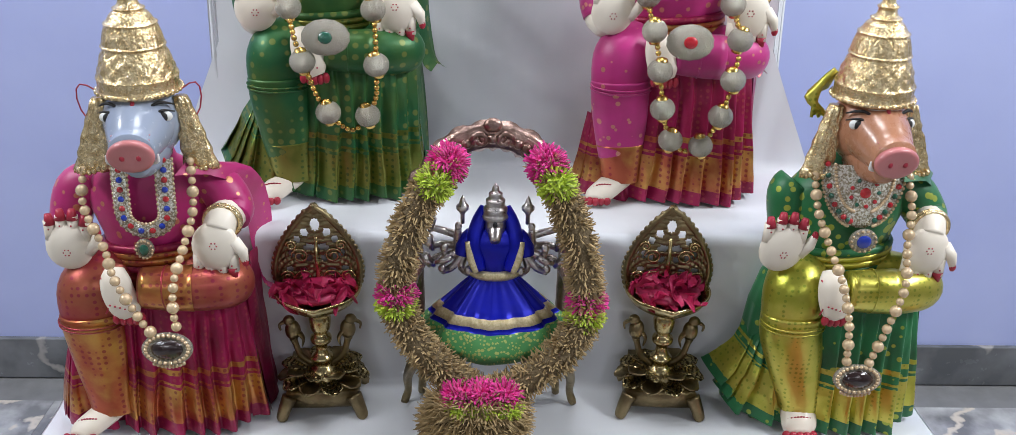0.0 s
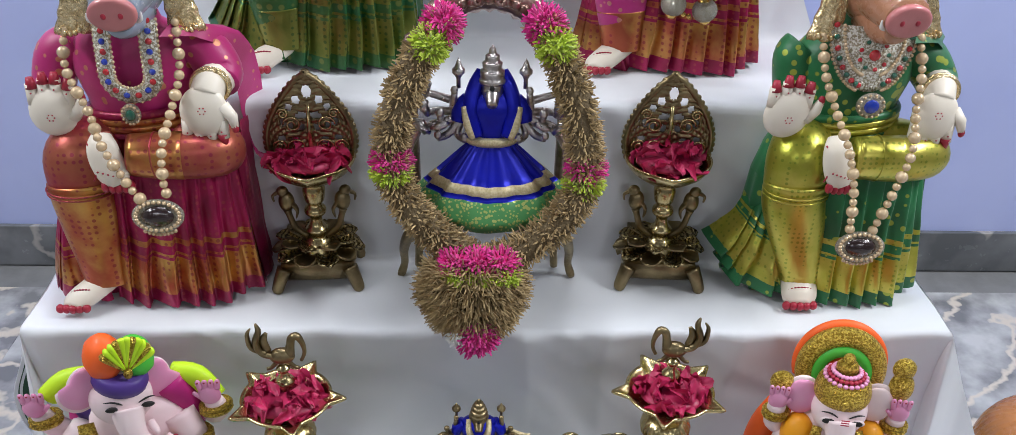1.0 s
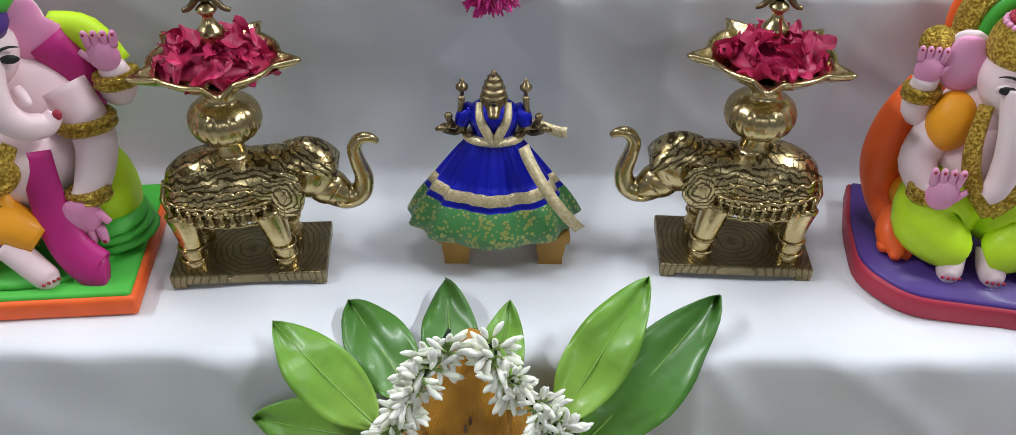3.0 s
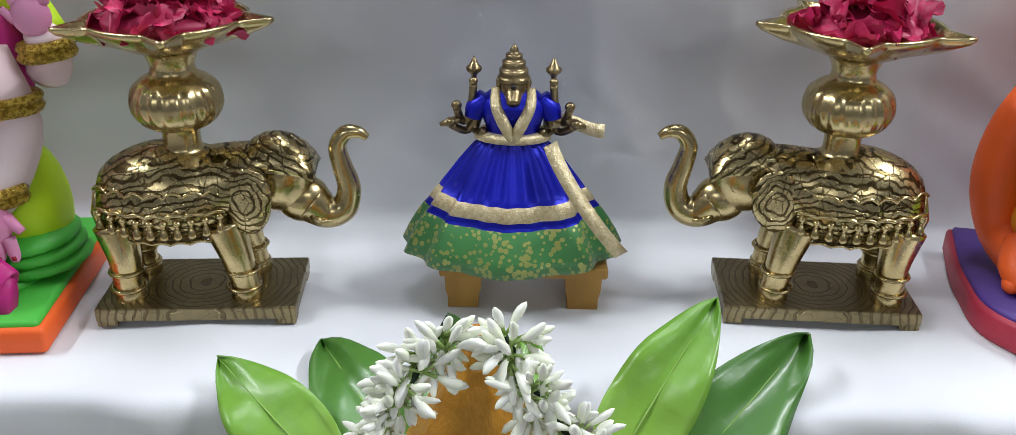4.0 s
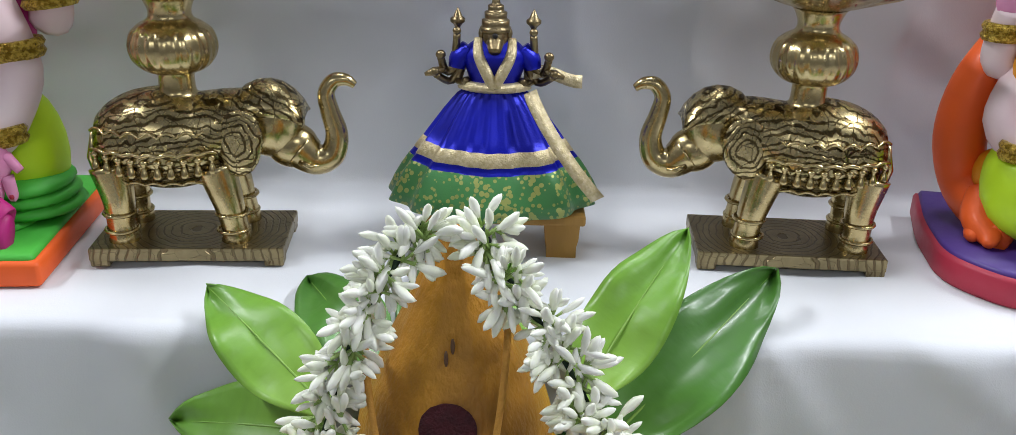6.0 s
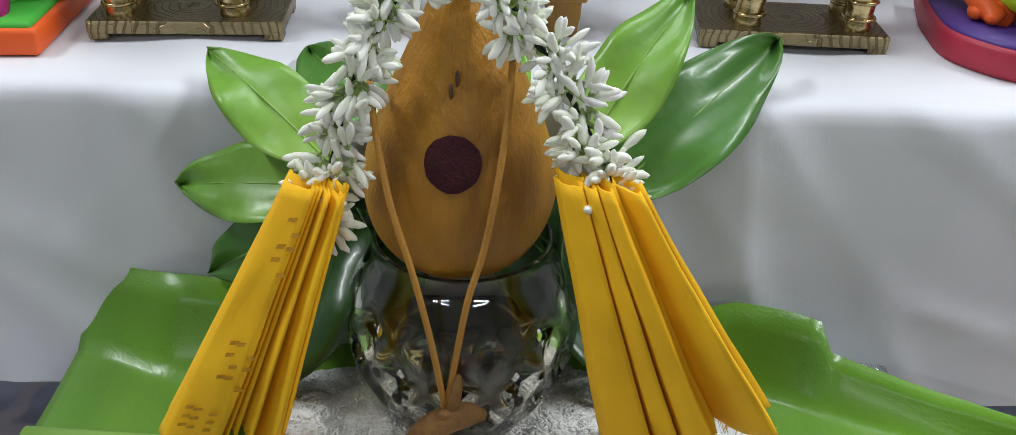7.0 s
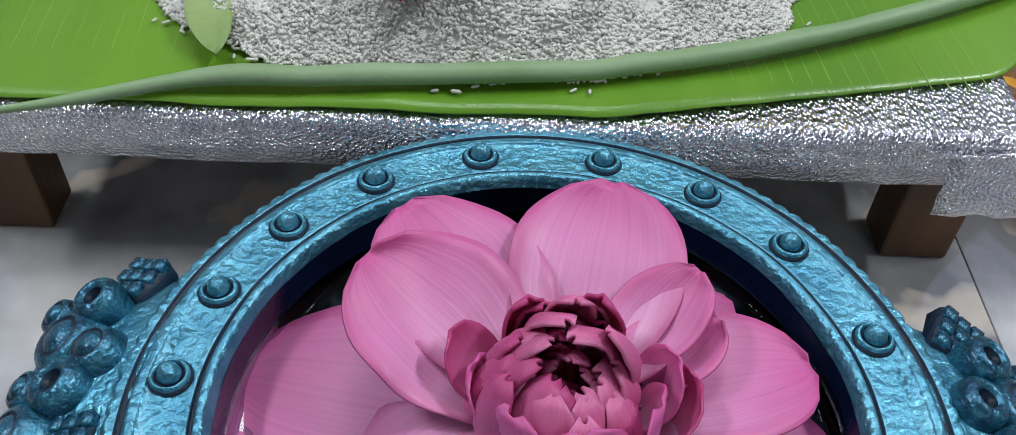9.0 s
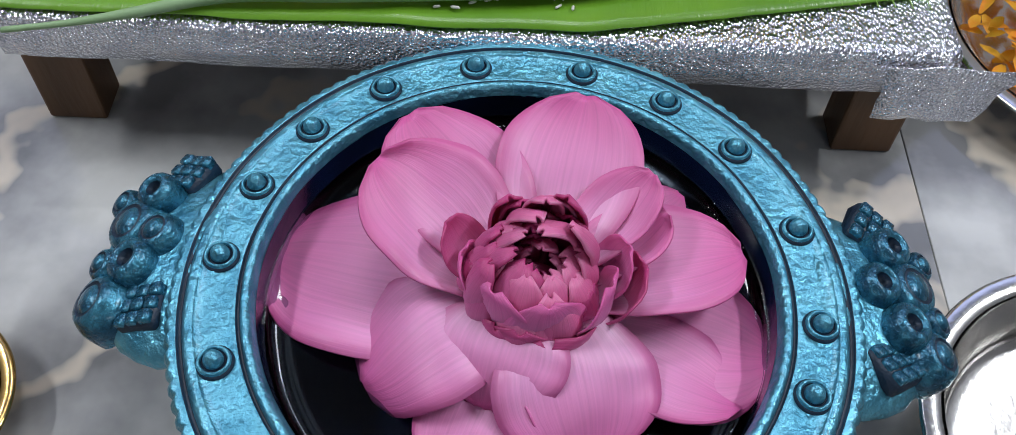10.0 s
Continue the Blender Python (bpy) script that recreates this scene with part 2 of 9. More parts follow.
stand = thing("stepped_stand", (0, 1.0, 0), "tiered display stand draped in creased white cotton cloth", "display stand")
o = part("front_cloth", fix(bm), CLOTH, stand)
o.matrix_local = pose(0, -1.0, 0)
for ring, turn in ((rings[0], 1), (rings[-1], -1)):
    # the drape down each side, slightly wavy towards the floor
    bm = bmesh.new()
    top = [p for p in ring]
    lines = []
    for s in range(0, 15):
        q = s / 14
        lines.append([Vector((p.x - turn * (0.03 * q * p.z + 0.012 * q * nz(p.y * 16, p.z * 4, turn)), p.y + 0.0 * q, p.z * (1 - q) + 0.001)) for p in top])
    loop_grid(bm, lines, closed=False)
    o = part("side_drape", fix(bm), CLOTH, stand)
    o.matrix_local = pose(0, -1.0, 0)
# woven border of the cloth, hanging free at one side of the stand
BORDER = mat("dark_green_border", (0.03, 0.09, 0.05), 0.8, second=(0.02, 0.07, 0.04), scale=60, fine=900, bump=0.2, depth=0.0006)
bm = bmesh.new()
edge_line = smoothline([(-0.568, 1.000, 0.470), (-0.590, 0.992, 0.410), (-0.606, 0.985, 0.365), (-0.608, 0.990, 0.320), (-0.604, 1.000, 0.280), (-0.602, 1.012, 0.235), (-0.608, 1.000, 0.180), (-0.612, 0.985, 0.110), (-0.616, 0.980, 0.004)], 6)
cols = ((0.0, 0), (0.005, 0), (0.0065, 1), (0.010, 0), (0.0215, 1), (0.025, 0), (0.0265, 1), (0.034, 0), (0.070, 0))
strip = [[bm.verts.new((p[0] + o * 0.80, p[1] + o * 0.60 + 0.002 * nz(p[2] * 14, o * 20), p[2] - 0.15 * o)) for o, c in cols] for p in edge_line]
for a, b in zip(strip, strip[1:]):
    for j in range(len(cols) - 1):
        bm.faces.new((a[j], a[j + 1], b[j + 1], b[j])).material_index = cols[j + 1][1]
o = thick(part("striped_border", bm, [CLOTH, BORDER], stand, "white cloth edge with dark green stripes"), 0.0008)
o.matrix_local = pose(0, -1.0, 0)
# ---------------------------------------------------------------- more materials
SILVER_FOIL = mat("silver_foil", (0.90, 0.91, 0.96), 0.20, 1.0, second=(0.72, 0.74, 0.82), scale=90, fine=360, bump=1.0, depth=0.0045)
WOOD = mat("brown_wood", (0.15, 0.075, 0.035), 0.55, second=(0.08, 0.04, 0.018), scale=30, fine=300, stretch=(1, 1, 0.15), bump=0.2)
nn, ll, bb = nodes_of(SILVER_FOIL)
tc = nn.new("ShaderNodeTexCoord")
mp = nn.new("ShaderNodeMapping")
mp.inputs["Scale"].default_value = (1.0, 0.55, 1.0)
ll.new(tc.outputs["Object"], mp.inputs["Vector"])
vo = nn.new("ShaderNodeTexVoronoi")
vo.inputs["Scale"].default_value = 600
ll.new(mp.outputs["Vector"], vo.inputs["Vector"])
bp = nn.new("ShaderNodeBump")
bp.inputs["Strength"].default_value, bp.inputs["Distance"].default_value = 1.0, 0.0013
ll.new(vo.outputs["Distance"], bp.inputs["Height"])
ll.new(bp.outputs["Normal"], bb.inputs["Normal"])
BLUE = mat("pearl_blue_paint", (0.055, 0.25, 0.37), 0.33, 0.7, second=(0.14, 0.44, 0.57), contrast=(0.30, 0.70), scale=70, fine=260, bump=0.75, depth=0.0022, coat=0.2)
TEAL = mat("teal_blue_paint", (0.012, 0.08, 0.14), 0.28, 0.6, second=(0.045, 0.22, 0.32), contrast=(0.42, 0.64), scale=110, fine=420, bump=0.5, depth=0.002, coat=0.25)
# near-black blue: crevice shade as colour in the bowl's recesses; also its foot
BLUE_DARK = mat("crevice_shade_and_foot_blue", (0.004, 0.022, 0.05), 0.5, 0.0, second=(0.003, 0.012, 0.03), scale=60, fine=300, bump=0.3)
NAVY = mat("navy_inner_glaze", (0.004, 0.012, 0.05), 0.2, 0.1, second=(0.003, 0.006, 0.02), scale=20, coat=0.4)
BANANA = mat("banana_leaf_green", (0.155, 0.34, 0.022), 0.33, second=(0.10, 0.25, 0.016), scale=9, fine=420, stretch=(1.0, 0.12, 1.0), bump=0.25, depth=0.0012, coat=0.15)
BANANA_PALE = mat("banana_leaf_underside", (0.27, 0.40, 0.22), 0.5, second=(0.21, 0.34, 0.16), scale=14, fine=300, bump=0.15)
MIDRIB = mat("leaf_rib", (0.24, 0.42, 0.08), 0.4, second=(0.18, 0.34, 0.05), scale=25, fine=300)
RICE = mat("white_rice", (0.72, 0.72, 0.68), 0.5, second=(0.64, 0.64, 0.60), scale=60, fine=800, bump=0.0, island=0.10, spec=0.4)
RICE_BED = mat("rice_bed", (0.70, 0.70, 0.66), 0.8, second=(0.62, 0.62, 0.58), scale=120, fine=500, bump=0.1, depth=0.001)
TURMERIC = mat("turmeric_husk", (0.50, 0.23, 0.012), 0.48, second=(0.20, 0.080, 0.008), contrast=(0.34, 0.74), scale=26, fine=460, stretch=(1, 1, 0.40), bump=0.7, depth=0.0016)
ROOT = mat("dried_turmeric_root", (0.26, 0.13, 0.03), 0.75, second=(0.16, 0.075, 0.02), scale=60, fine=320, bump=0.6, depth=0.002)
KUMKUM = mat("dark_red_powder", (0.055, 0.004, 0.008), 0.95, second=(0.035, 0.003, 0.006), scale=150, fine=700, bump=0.8)
STRING = mat("turmeric_string", (0.50, 0.24, 0.035), 0.8, fine=900, bump=0.4)
YELLOW = mat("yellow_cotton", (0.95, 0.54, 0.004), 0.8, second=(0.90, 0.48, 0.003), scale=25, fine=1200, bump=0.25, depth=0.0006)
INK = mat("brown_print", (0.50, 0.23, 0.012), 0.8, second=(0.72, 0.36, 0.01), scale=300)
JASMINE = mat("jasmine_white", (0.94, 0.94, 0.88), 0.5, second=(0.86, 0.90, 0.70), scale=120, fine=500, bump=0.05, vary=0.05)
JASMINE_GREEN = mat("jasmine_stalk", (0.36, 0.48, 0.16), 0.55, second=(0.25, 0.38, 0.09), scale=120)
THREAD = mat("dark_green_thread", (0.01, 0.03, 0.012), 0.8)
ROSE = mat("rose_crimson", (0.70, 0.012, 0.16), 0.55, second=(0.42, 0.006, 0.08), scale=60, fine=400, bump=0.15, sheen=0.3, vary=0.12)
SEPAL = mat("rose_sepal", (0.05, 0.10, 0.03), 0.6, second=(0.03, 0.07, 0.02), scale=80)
STEEL = mat("stainless_steel", (0.72, 0.71, 0.69), 0.16, 1.0, second=(0.64, 0.63, 0.61), scale=40, fine=300, bump=0.05)
BRASS_PLAIN = mat("polished_brass", (0.70, 0.47, 0.18), 0.2, 1.0, second=(0.60, 0.38, 0.13), scale=40, fine=300, bump=0.05)
BROWN_FRUIT = mat("brown_fruit_skin", (0.10, 0.03, 0.025), 0.35, second=(0.06, 0.02, 0.018), scale=60, fine=300)
MARIGOLD = mat("marigold_orange", (0.80, 0.27, 0.01), 0.6, second=(0.75, 0.42, 0.02), scale=60, vary=0.15)


def glassy(name, tint, rough, ior):
    m = mat(name, tint, rough, second=tint, fine=60, bump=0.0)
    n, l, bs = nodes_of(m)
    for s in ("Base Color", "Roughness"):
        for k in list(bs.inputs[s].links):
            l.remove(k)
    bs.inputs["Base Color"].default_value = (*tint, 1)
    bs.inputs["Roughness"].default_value = rough
    bs.inputs["Transmission Weight"].default_value = 1.0
    bs.inputs["IOR"].default_value = ior
    return m


GLASS = glassy("cut_glass", (0.88, 0.87, 0.78), 0.02, 1.52)
YELLOW_WATER = glassy("turmeric_water", (0.60, 0.50, 0.26), 0.0, 1.33)
DARK_WATER = glassy("dark_water", (0.18, 0.22, 0.26), 0.0, 1.33)


def along(name, root, middle, tip, rough=0.45, rib=None, coat=0.0, sub=0.1, edge=None):
    """Petal or leaf skin: its tone runs from root to tip by the sheet's own coordinates, with fine lengthwise veins."""
    m = mat(name, root, rough, second=root, fine=260, bump=0.0, coat=coat, sub=sub)
    n, l, bs = nodes_of(m)
    uv = n.new("ShaderNodeUVMap")
    sp = n.new("ShaderNodeSeparateXYZ")
    l.new(uv.outputs["UV"], sp.inputs["Vector"])
    r = n.new("ShaderNodeValToRGB")
    e = r.color_ramp.elements
    e[0].color, e[1].color = (*root, 1), (*tip, 1)
    k = e.new(0.5)
    k.color = (*middle, 1)
    l.new(sp.outputs["Y"], r.inputs["Fac"])
    mp = n.new("ShaderNodeMapping")
    mp.inputs["Scale"].default_value = (42, 1.4, 1) if rib is None else (3, 16, 1)
    if rib is not None:
        mp.inputs["Rotation"].default_value = (0, 0, 0.5)
    l.new(uv.outputs["UV"], mp.inputs["Vector"])
    ns = n.new("ShaderNodeTexNoise")
    ns.inputs["Scale"].default_value, ns.inputs["Detail"].default_value = 1.0, 3
    l.new(mp.outputs["Vector"], ns.inputs["Vector"])
    mr = n.new("ShaderNodeMapRange")
    mr.inputs["To Min"].default_value, mr.inputs["To Max"].default_value = (0.86, 1.12) if rib else (0.78, 1.20)
    l.new(ns.outputs["Fac"], mr.inputs["Value"])
    hs = n.new("ShaderNodeHueSaturation")
    l.new(mr.outputs["Result"], hs.inputs["Value"])
    l.new(r.outputs["Color"], hs.inputs["Color"])
    col = hs.outputs["Color"]
    if edge is not None:
        # the margin takes a deeper tone
        off = n.new("ShaderNodeMath")
        off.operation = "SUBTRACT"
        off.inputs[1].default_value = 0.5
        l.new(sp.outputs["X"], off.inputs[0])
        ab = n.new("ShaderNodeMath")
        ab.operation = "ABSOLUTE"
        l.new(off.outputs[0], ab.inputs[0])
        er = n.new("ShaderNodeMapRange")
        er.inputs["From Min"].default_value, er.inputs["From Max"].default_value = 0.36, 0.52
        er.inputs["To Max"].default_value = 0.75
        l.new(ab.outputs[0], er.inputs["Value"])
        em = n.new("ShaderNodeMix")
        em.data_type = "RGBA"
        em.inputs[7].default_value = (*edge, 1)
        l.new(er.outputs["Result"], em.inputs[0])
        l.new(col, em.inputs[6])
        col = em.outputs[2]
    l.new(col, bs.inputs["Base Color"])
    bp = n.new("ShaderNodeBump")
    bp.inputs["Strength"].default_value, bp.inputs["Distance"].default_value = 0.25, 0.0012
    l.new(ns.outputs["Fac"], bp.inputs["Height"])
    l.new(bp.outputs["Normal"], bs.inputs["Normal"])
    return m


LOTUS_OUT = along("lotus_petal_pale", (0.76, 0.52, 0.68), (0.70, 0.28, 0.52), (0.60, 0.10, 0.32), edge=(0.54, 0.07, 0.26))
LOTUS_IN = along("lotus_petal_deep", (0.70, 0.32, 0.52), (0.62, 0.18, 0.38), (0.46, 0.045, 0.19), edge=(0.42, 0.04, 0.16))
LOTUS_HEART = along("lotus_petal_heart", (0.64, 0.16, 0.34), (0.58, 0.10, 0.27), (0.64, 0.15, 0.33), edge=(0.70, 0.24, 0.42))
MANGO = along("mango_leaf_light", (0.24, 0.42, 0.06), (0.17, 0.36, 0.040), (0.12, 0.29, 0.03), 0.38, rib=1, coat=0.10, sub=0.0)
MANGO_DARK = along("mango_leaf_dark", (0.10, 0.25, 0.035), (0.065, 0.20, 0.025), (0.05, 0.15, 0.02), 0.36, rib=1, coat=0.12, sub=0.0)
# the same leaf with the deep shade below the coconut put into its colour
MANGO_SHADED = along("mango_leaf_shaded", (0.025, 0.075, 0.012), (0.016, 0.055, 0.009), (0.014, 0.045, 0.008), 0.35, rib=1, coat=0.2, sub=0.0)
LEAF_DRY = along("faded_leaf", (0.33, 0.44, 0.18), (0.28, 0.40, 0.14), (0.20, 0.32, 0.10), 0.55, rib=1, sub=0.0)


def sheet(bm, base, tip, width, face, shape, ns=12, nt=6, cup=0.0, curl=0.0, wave=0.0, fold=0.0, seed=0.0, bend=0.0):
    """A petal or leaf from base to tip. face: the way that its upper side looks; shape(s): half width at s, in parts of width/2.
    cup lifts the sides, curl lifts the end, bend lifts the middle, fold creases it along the rib. Sets coordinates (across, along)."""
    base, tip, face = Vector(base), Vector(tip), Vector(face)
    d = tip - base
    ln = d.length
    d.normalize()
    side = d.cross(face).normalized()
    up = side.cross(d).normalized()
    uv = bm.loops.layers.uv.verify()
    grid, co = [], {}
    for i in range(ns + 1):
        s = i / ns
        w = max(shape(s), 0.012) * width / 2
        row = []
        for j in range(nt + 1):
            t = -1 + 2 * j / nt
            h = cup * width * t * t * (0.3 + 0.7 * sin(pi * min(s * 1.1, 1))) + curl * ln * s ** 3 + bend * ln * sin(pi * s) + fold * width * abs(t)
            h += wave * width * nz(s * 4 + seed, t * 1.3, seed) * (0.3 + abs(t))
            v = bm.verts.new(base + d * (ln * s) + side * (w * t) + up * h)
            co[v] = (j / nt, s)
            row.append(v)
        grid.append(row)
    for a, b in zip(grid, grid[1:]):
        for j in range(nt):
            f = bm.faces.new((a[j], a[j + 1], b[j + 1], b[j]))
            for lp in f.loops:
                lp[uv].uv = co[lp.vert]
    return grid


def petal_shape(s):
    if s > 0.62:
        return max(0.06, sqrt(max(0.0, 1 - ((s - 0.62) / 0.385) ** 2)))
    return 0.30 + 0.70 * sin(pi / 2 * s / 0.62)


def leaf_shape(s):
    return sin(pi * s ** 0.85) ** 0.75 if s < 0.995 else 0.0


# ---------------------------------------------------------------- low board wrapped in silver foil
board = thing("low_board", (0, 0.57, 0), "low wooden board wrapped in crinkled silver foil", "low table")
bm = bmesh.new()
BX, BY0, BY1 = 0.262, 0.422, 0.735
nx, ny = 90, 44
def board_pt(x, y, z, k):
    return Vector((x + 0.0012 * nz(x * 40, y * 40, z * 40 + k), y - 0.57 + 0.0016 * nz(x * 25, z * 60, k), z + 0.0008 * nz(x * 60, y * 60, k)))
loopn = [(BY0, 0.072), (BY0 - 0.001, 0.082), (BY0, 0.093), (BY0 + 0.002, 0.0985)] + [(BY0 + 0.004 + (BY1 - BY0 - 0.008) * i / ny, 0.1) for i in range(ny + 1)] + [(BY1 - 0.002, 0.0985), (BY1, 0.093), (BY1, 0.072)]
rings = [[board_pt(-BX + 2 * BX * i / nx, y, z, 3) for y, z in loopn] for i in range(nx + 1)]
loop_grid(bm, rings, True, True, True)
part("foil_top", fix(bm), SILVER_FOIL, board, "crinkled silver foil wrapping")
bm = bmesh.new()
box(bm, (-BX + 0.006, BY0 - 0.57 + 0.006, 0.0715), (BX - 0.006, BY1 - 0.57 - 0.006, 0.096))
part("plank", bm, WOOD, board, "brown wooden plank", smooth=False)
for sx in (-1, 1):
    for y in (0.440, 0.690):
        bm = bmesh.new()
        x0, x1 = (0.221, 0.259) if sx > 0 else (-0.267, -0.231)
        box(bm, (x0, y - 0.57, 0.0), (x1, y - 0.57 + 0.03, 0.073), 0.002)
        part("leg", bm, WOOD, board, "square brown wooden leg", smooth=False)
bm = bmesh.new()
grid = []
for i in range(13):
    s = i / 12
    grid.append([Vector((0.222 + 0.075 * t / 5 * (1 - 0.25 * s), BY0 - 0.57 - 0.004 - 0.003 * nz(t, s * 3) - 0.004 * s, 0.096 - 0.036 * s - 0.004 * nz(t * 0.8, s))) for t in range(6)])
loop_grid(bm, grid, False)
thick(part("foil_flap", bm, SILVER_FOIL, board, "loose folded corner of the silver foil"), 0.0008)

# ---------------------------------------------------------------- blue bowl of water with a lotus
UX, UY, UR, UZ = 0.0262, 0.2708, 0.1338, 0.0205
urli = thing("urli_bowl", (UX, UY, UZ), "round blue metallic bowl with studded rim, filled with water", "bowl")
bm = bmesh.new()
def rope(a, r, z):
    return 1 + (0.010 * abs(sin(a * 62)) if r > 0.1502 else 0) + 0.003 * nz(cos(a) * 4, sin(a) * 4, z * 30)
# bands marked 1 are grooves with their shade coloured in
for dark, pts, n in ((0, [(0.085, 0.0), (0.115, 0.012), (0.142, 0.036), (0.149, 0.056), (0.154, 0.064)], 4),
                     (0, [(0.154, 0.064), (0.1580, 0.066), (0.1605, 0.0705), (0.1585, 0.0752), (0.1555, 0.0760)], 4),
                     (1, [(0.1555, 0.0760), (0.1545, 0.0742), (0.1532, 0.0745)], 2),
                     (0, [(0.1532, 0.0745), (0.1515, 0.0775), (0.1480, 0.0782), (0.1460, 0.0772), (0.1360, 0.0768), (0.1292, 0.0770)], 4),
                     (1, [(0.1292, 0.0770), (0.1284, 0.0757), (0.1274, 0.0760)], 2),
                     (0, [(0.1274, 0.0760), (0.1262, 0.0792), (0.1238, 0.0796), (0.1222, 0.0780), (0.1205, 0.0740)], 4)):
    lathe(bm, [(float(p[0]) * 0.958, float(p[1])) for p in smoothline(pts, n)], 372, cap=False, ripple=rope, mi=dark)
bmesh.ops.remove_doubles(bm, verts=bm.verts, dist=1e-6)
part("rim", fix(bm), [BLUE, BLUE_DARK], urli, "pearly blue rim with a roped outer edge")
bm = bmesh.new()
lathe(bm, [(0.1155, 0.0745), (0.1145, 0.06), (0.112, 0.03), (0.09, 0.014), (0.05, 0.008), (0.0, 0.008)], 96, cap=False)
part("inner_wall", fix(bm), NAVY, urli, "dark navy glazed inside")
bm = bmesh.new()
lathe(bm, [(0.0, -UZ), (0.070, -UZ), (0.074, -UZ + 0.003), (0.068, -0.008), (0.078, 0.0), (0.085, 0.004)], 64, cap=False)
part("foot", fix(bm), BLUE_DARK, urli)
bm = bmesh.new()
# 1 again: shade coloured into the ring round each dome
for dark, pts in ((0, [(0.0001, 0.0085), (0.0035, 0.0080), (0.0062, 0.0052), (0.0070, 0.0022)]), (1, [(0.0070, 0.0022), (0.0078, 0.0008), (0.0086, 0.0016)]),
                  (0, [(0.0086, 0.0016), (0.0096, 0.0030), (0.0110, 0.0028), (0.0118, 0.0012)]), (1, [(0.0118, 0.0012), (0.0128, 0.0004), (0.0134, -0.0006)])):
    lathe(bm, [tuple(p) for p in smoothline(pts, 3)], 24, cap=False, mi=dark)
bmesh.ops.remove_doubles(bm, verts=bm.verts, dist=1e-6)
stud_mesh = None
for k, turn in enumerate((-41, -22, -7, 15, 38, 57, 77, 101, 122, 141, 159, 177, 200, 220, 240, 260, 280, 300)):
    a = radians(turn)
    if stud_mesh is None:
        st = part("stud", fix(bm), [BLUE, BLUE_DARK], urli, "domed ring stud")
        stud_mesh = st.data
    else:
        st = new("stud", stud_mesh)
        st.parent = urli
        st["label"] = "domed ring stud"
    st.matrix_local = pose(UR * cos(a), UR * sin(a), 0.0775, 0, 0, 37 * k) @ Matrix.Diagonal((0.63, 0.63, 0.80, 1))
COILS = {1: [(0.164, 0.010, 0.0095, 1), (0.173, 0.031, 0.0095, 1), (0.181, 0.012, 0.0140, 0), (0.188, 0.027, 0.0080, 0), (0.174, -0.010, 0.0100, 1), (0.190, -0.003, 0.0085, 0), (0.187, -0.021, 0.0120, 0)],
         -1: [(0.176, 0.008, 0.0105, 1), (0.172, 0.046, 0.0090, 1), (0.181, 0.030, 0.0140, 0), (0.166, 0.022, 0.0100, 0), (0.190, 0.010, 0.0085, 0), (0.189, -0.010, 0.0135, 0), (0.188, 0.044, 0.0085, 0)]}
PANELS = {1: ((0.169, 0.045, -25), (0.167, -0.027, 32)), -1: ((0.163, 0.062, 25), (0.168, -0.014, 4))}
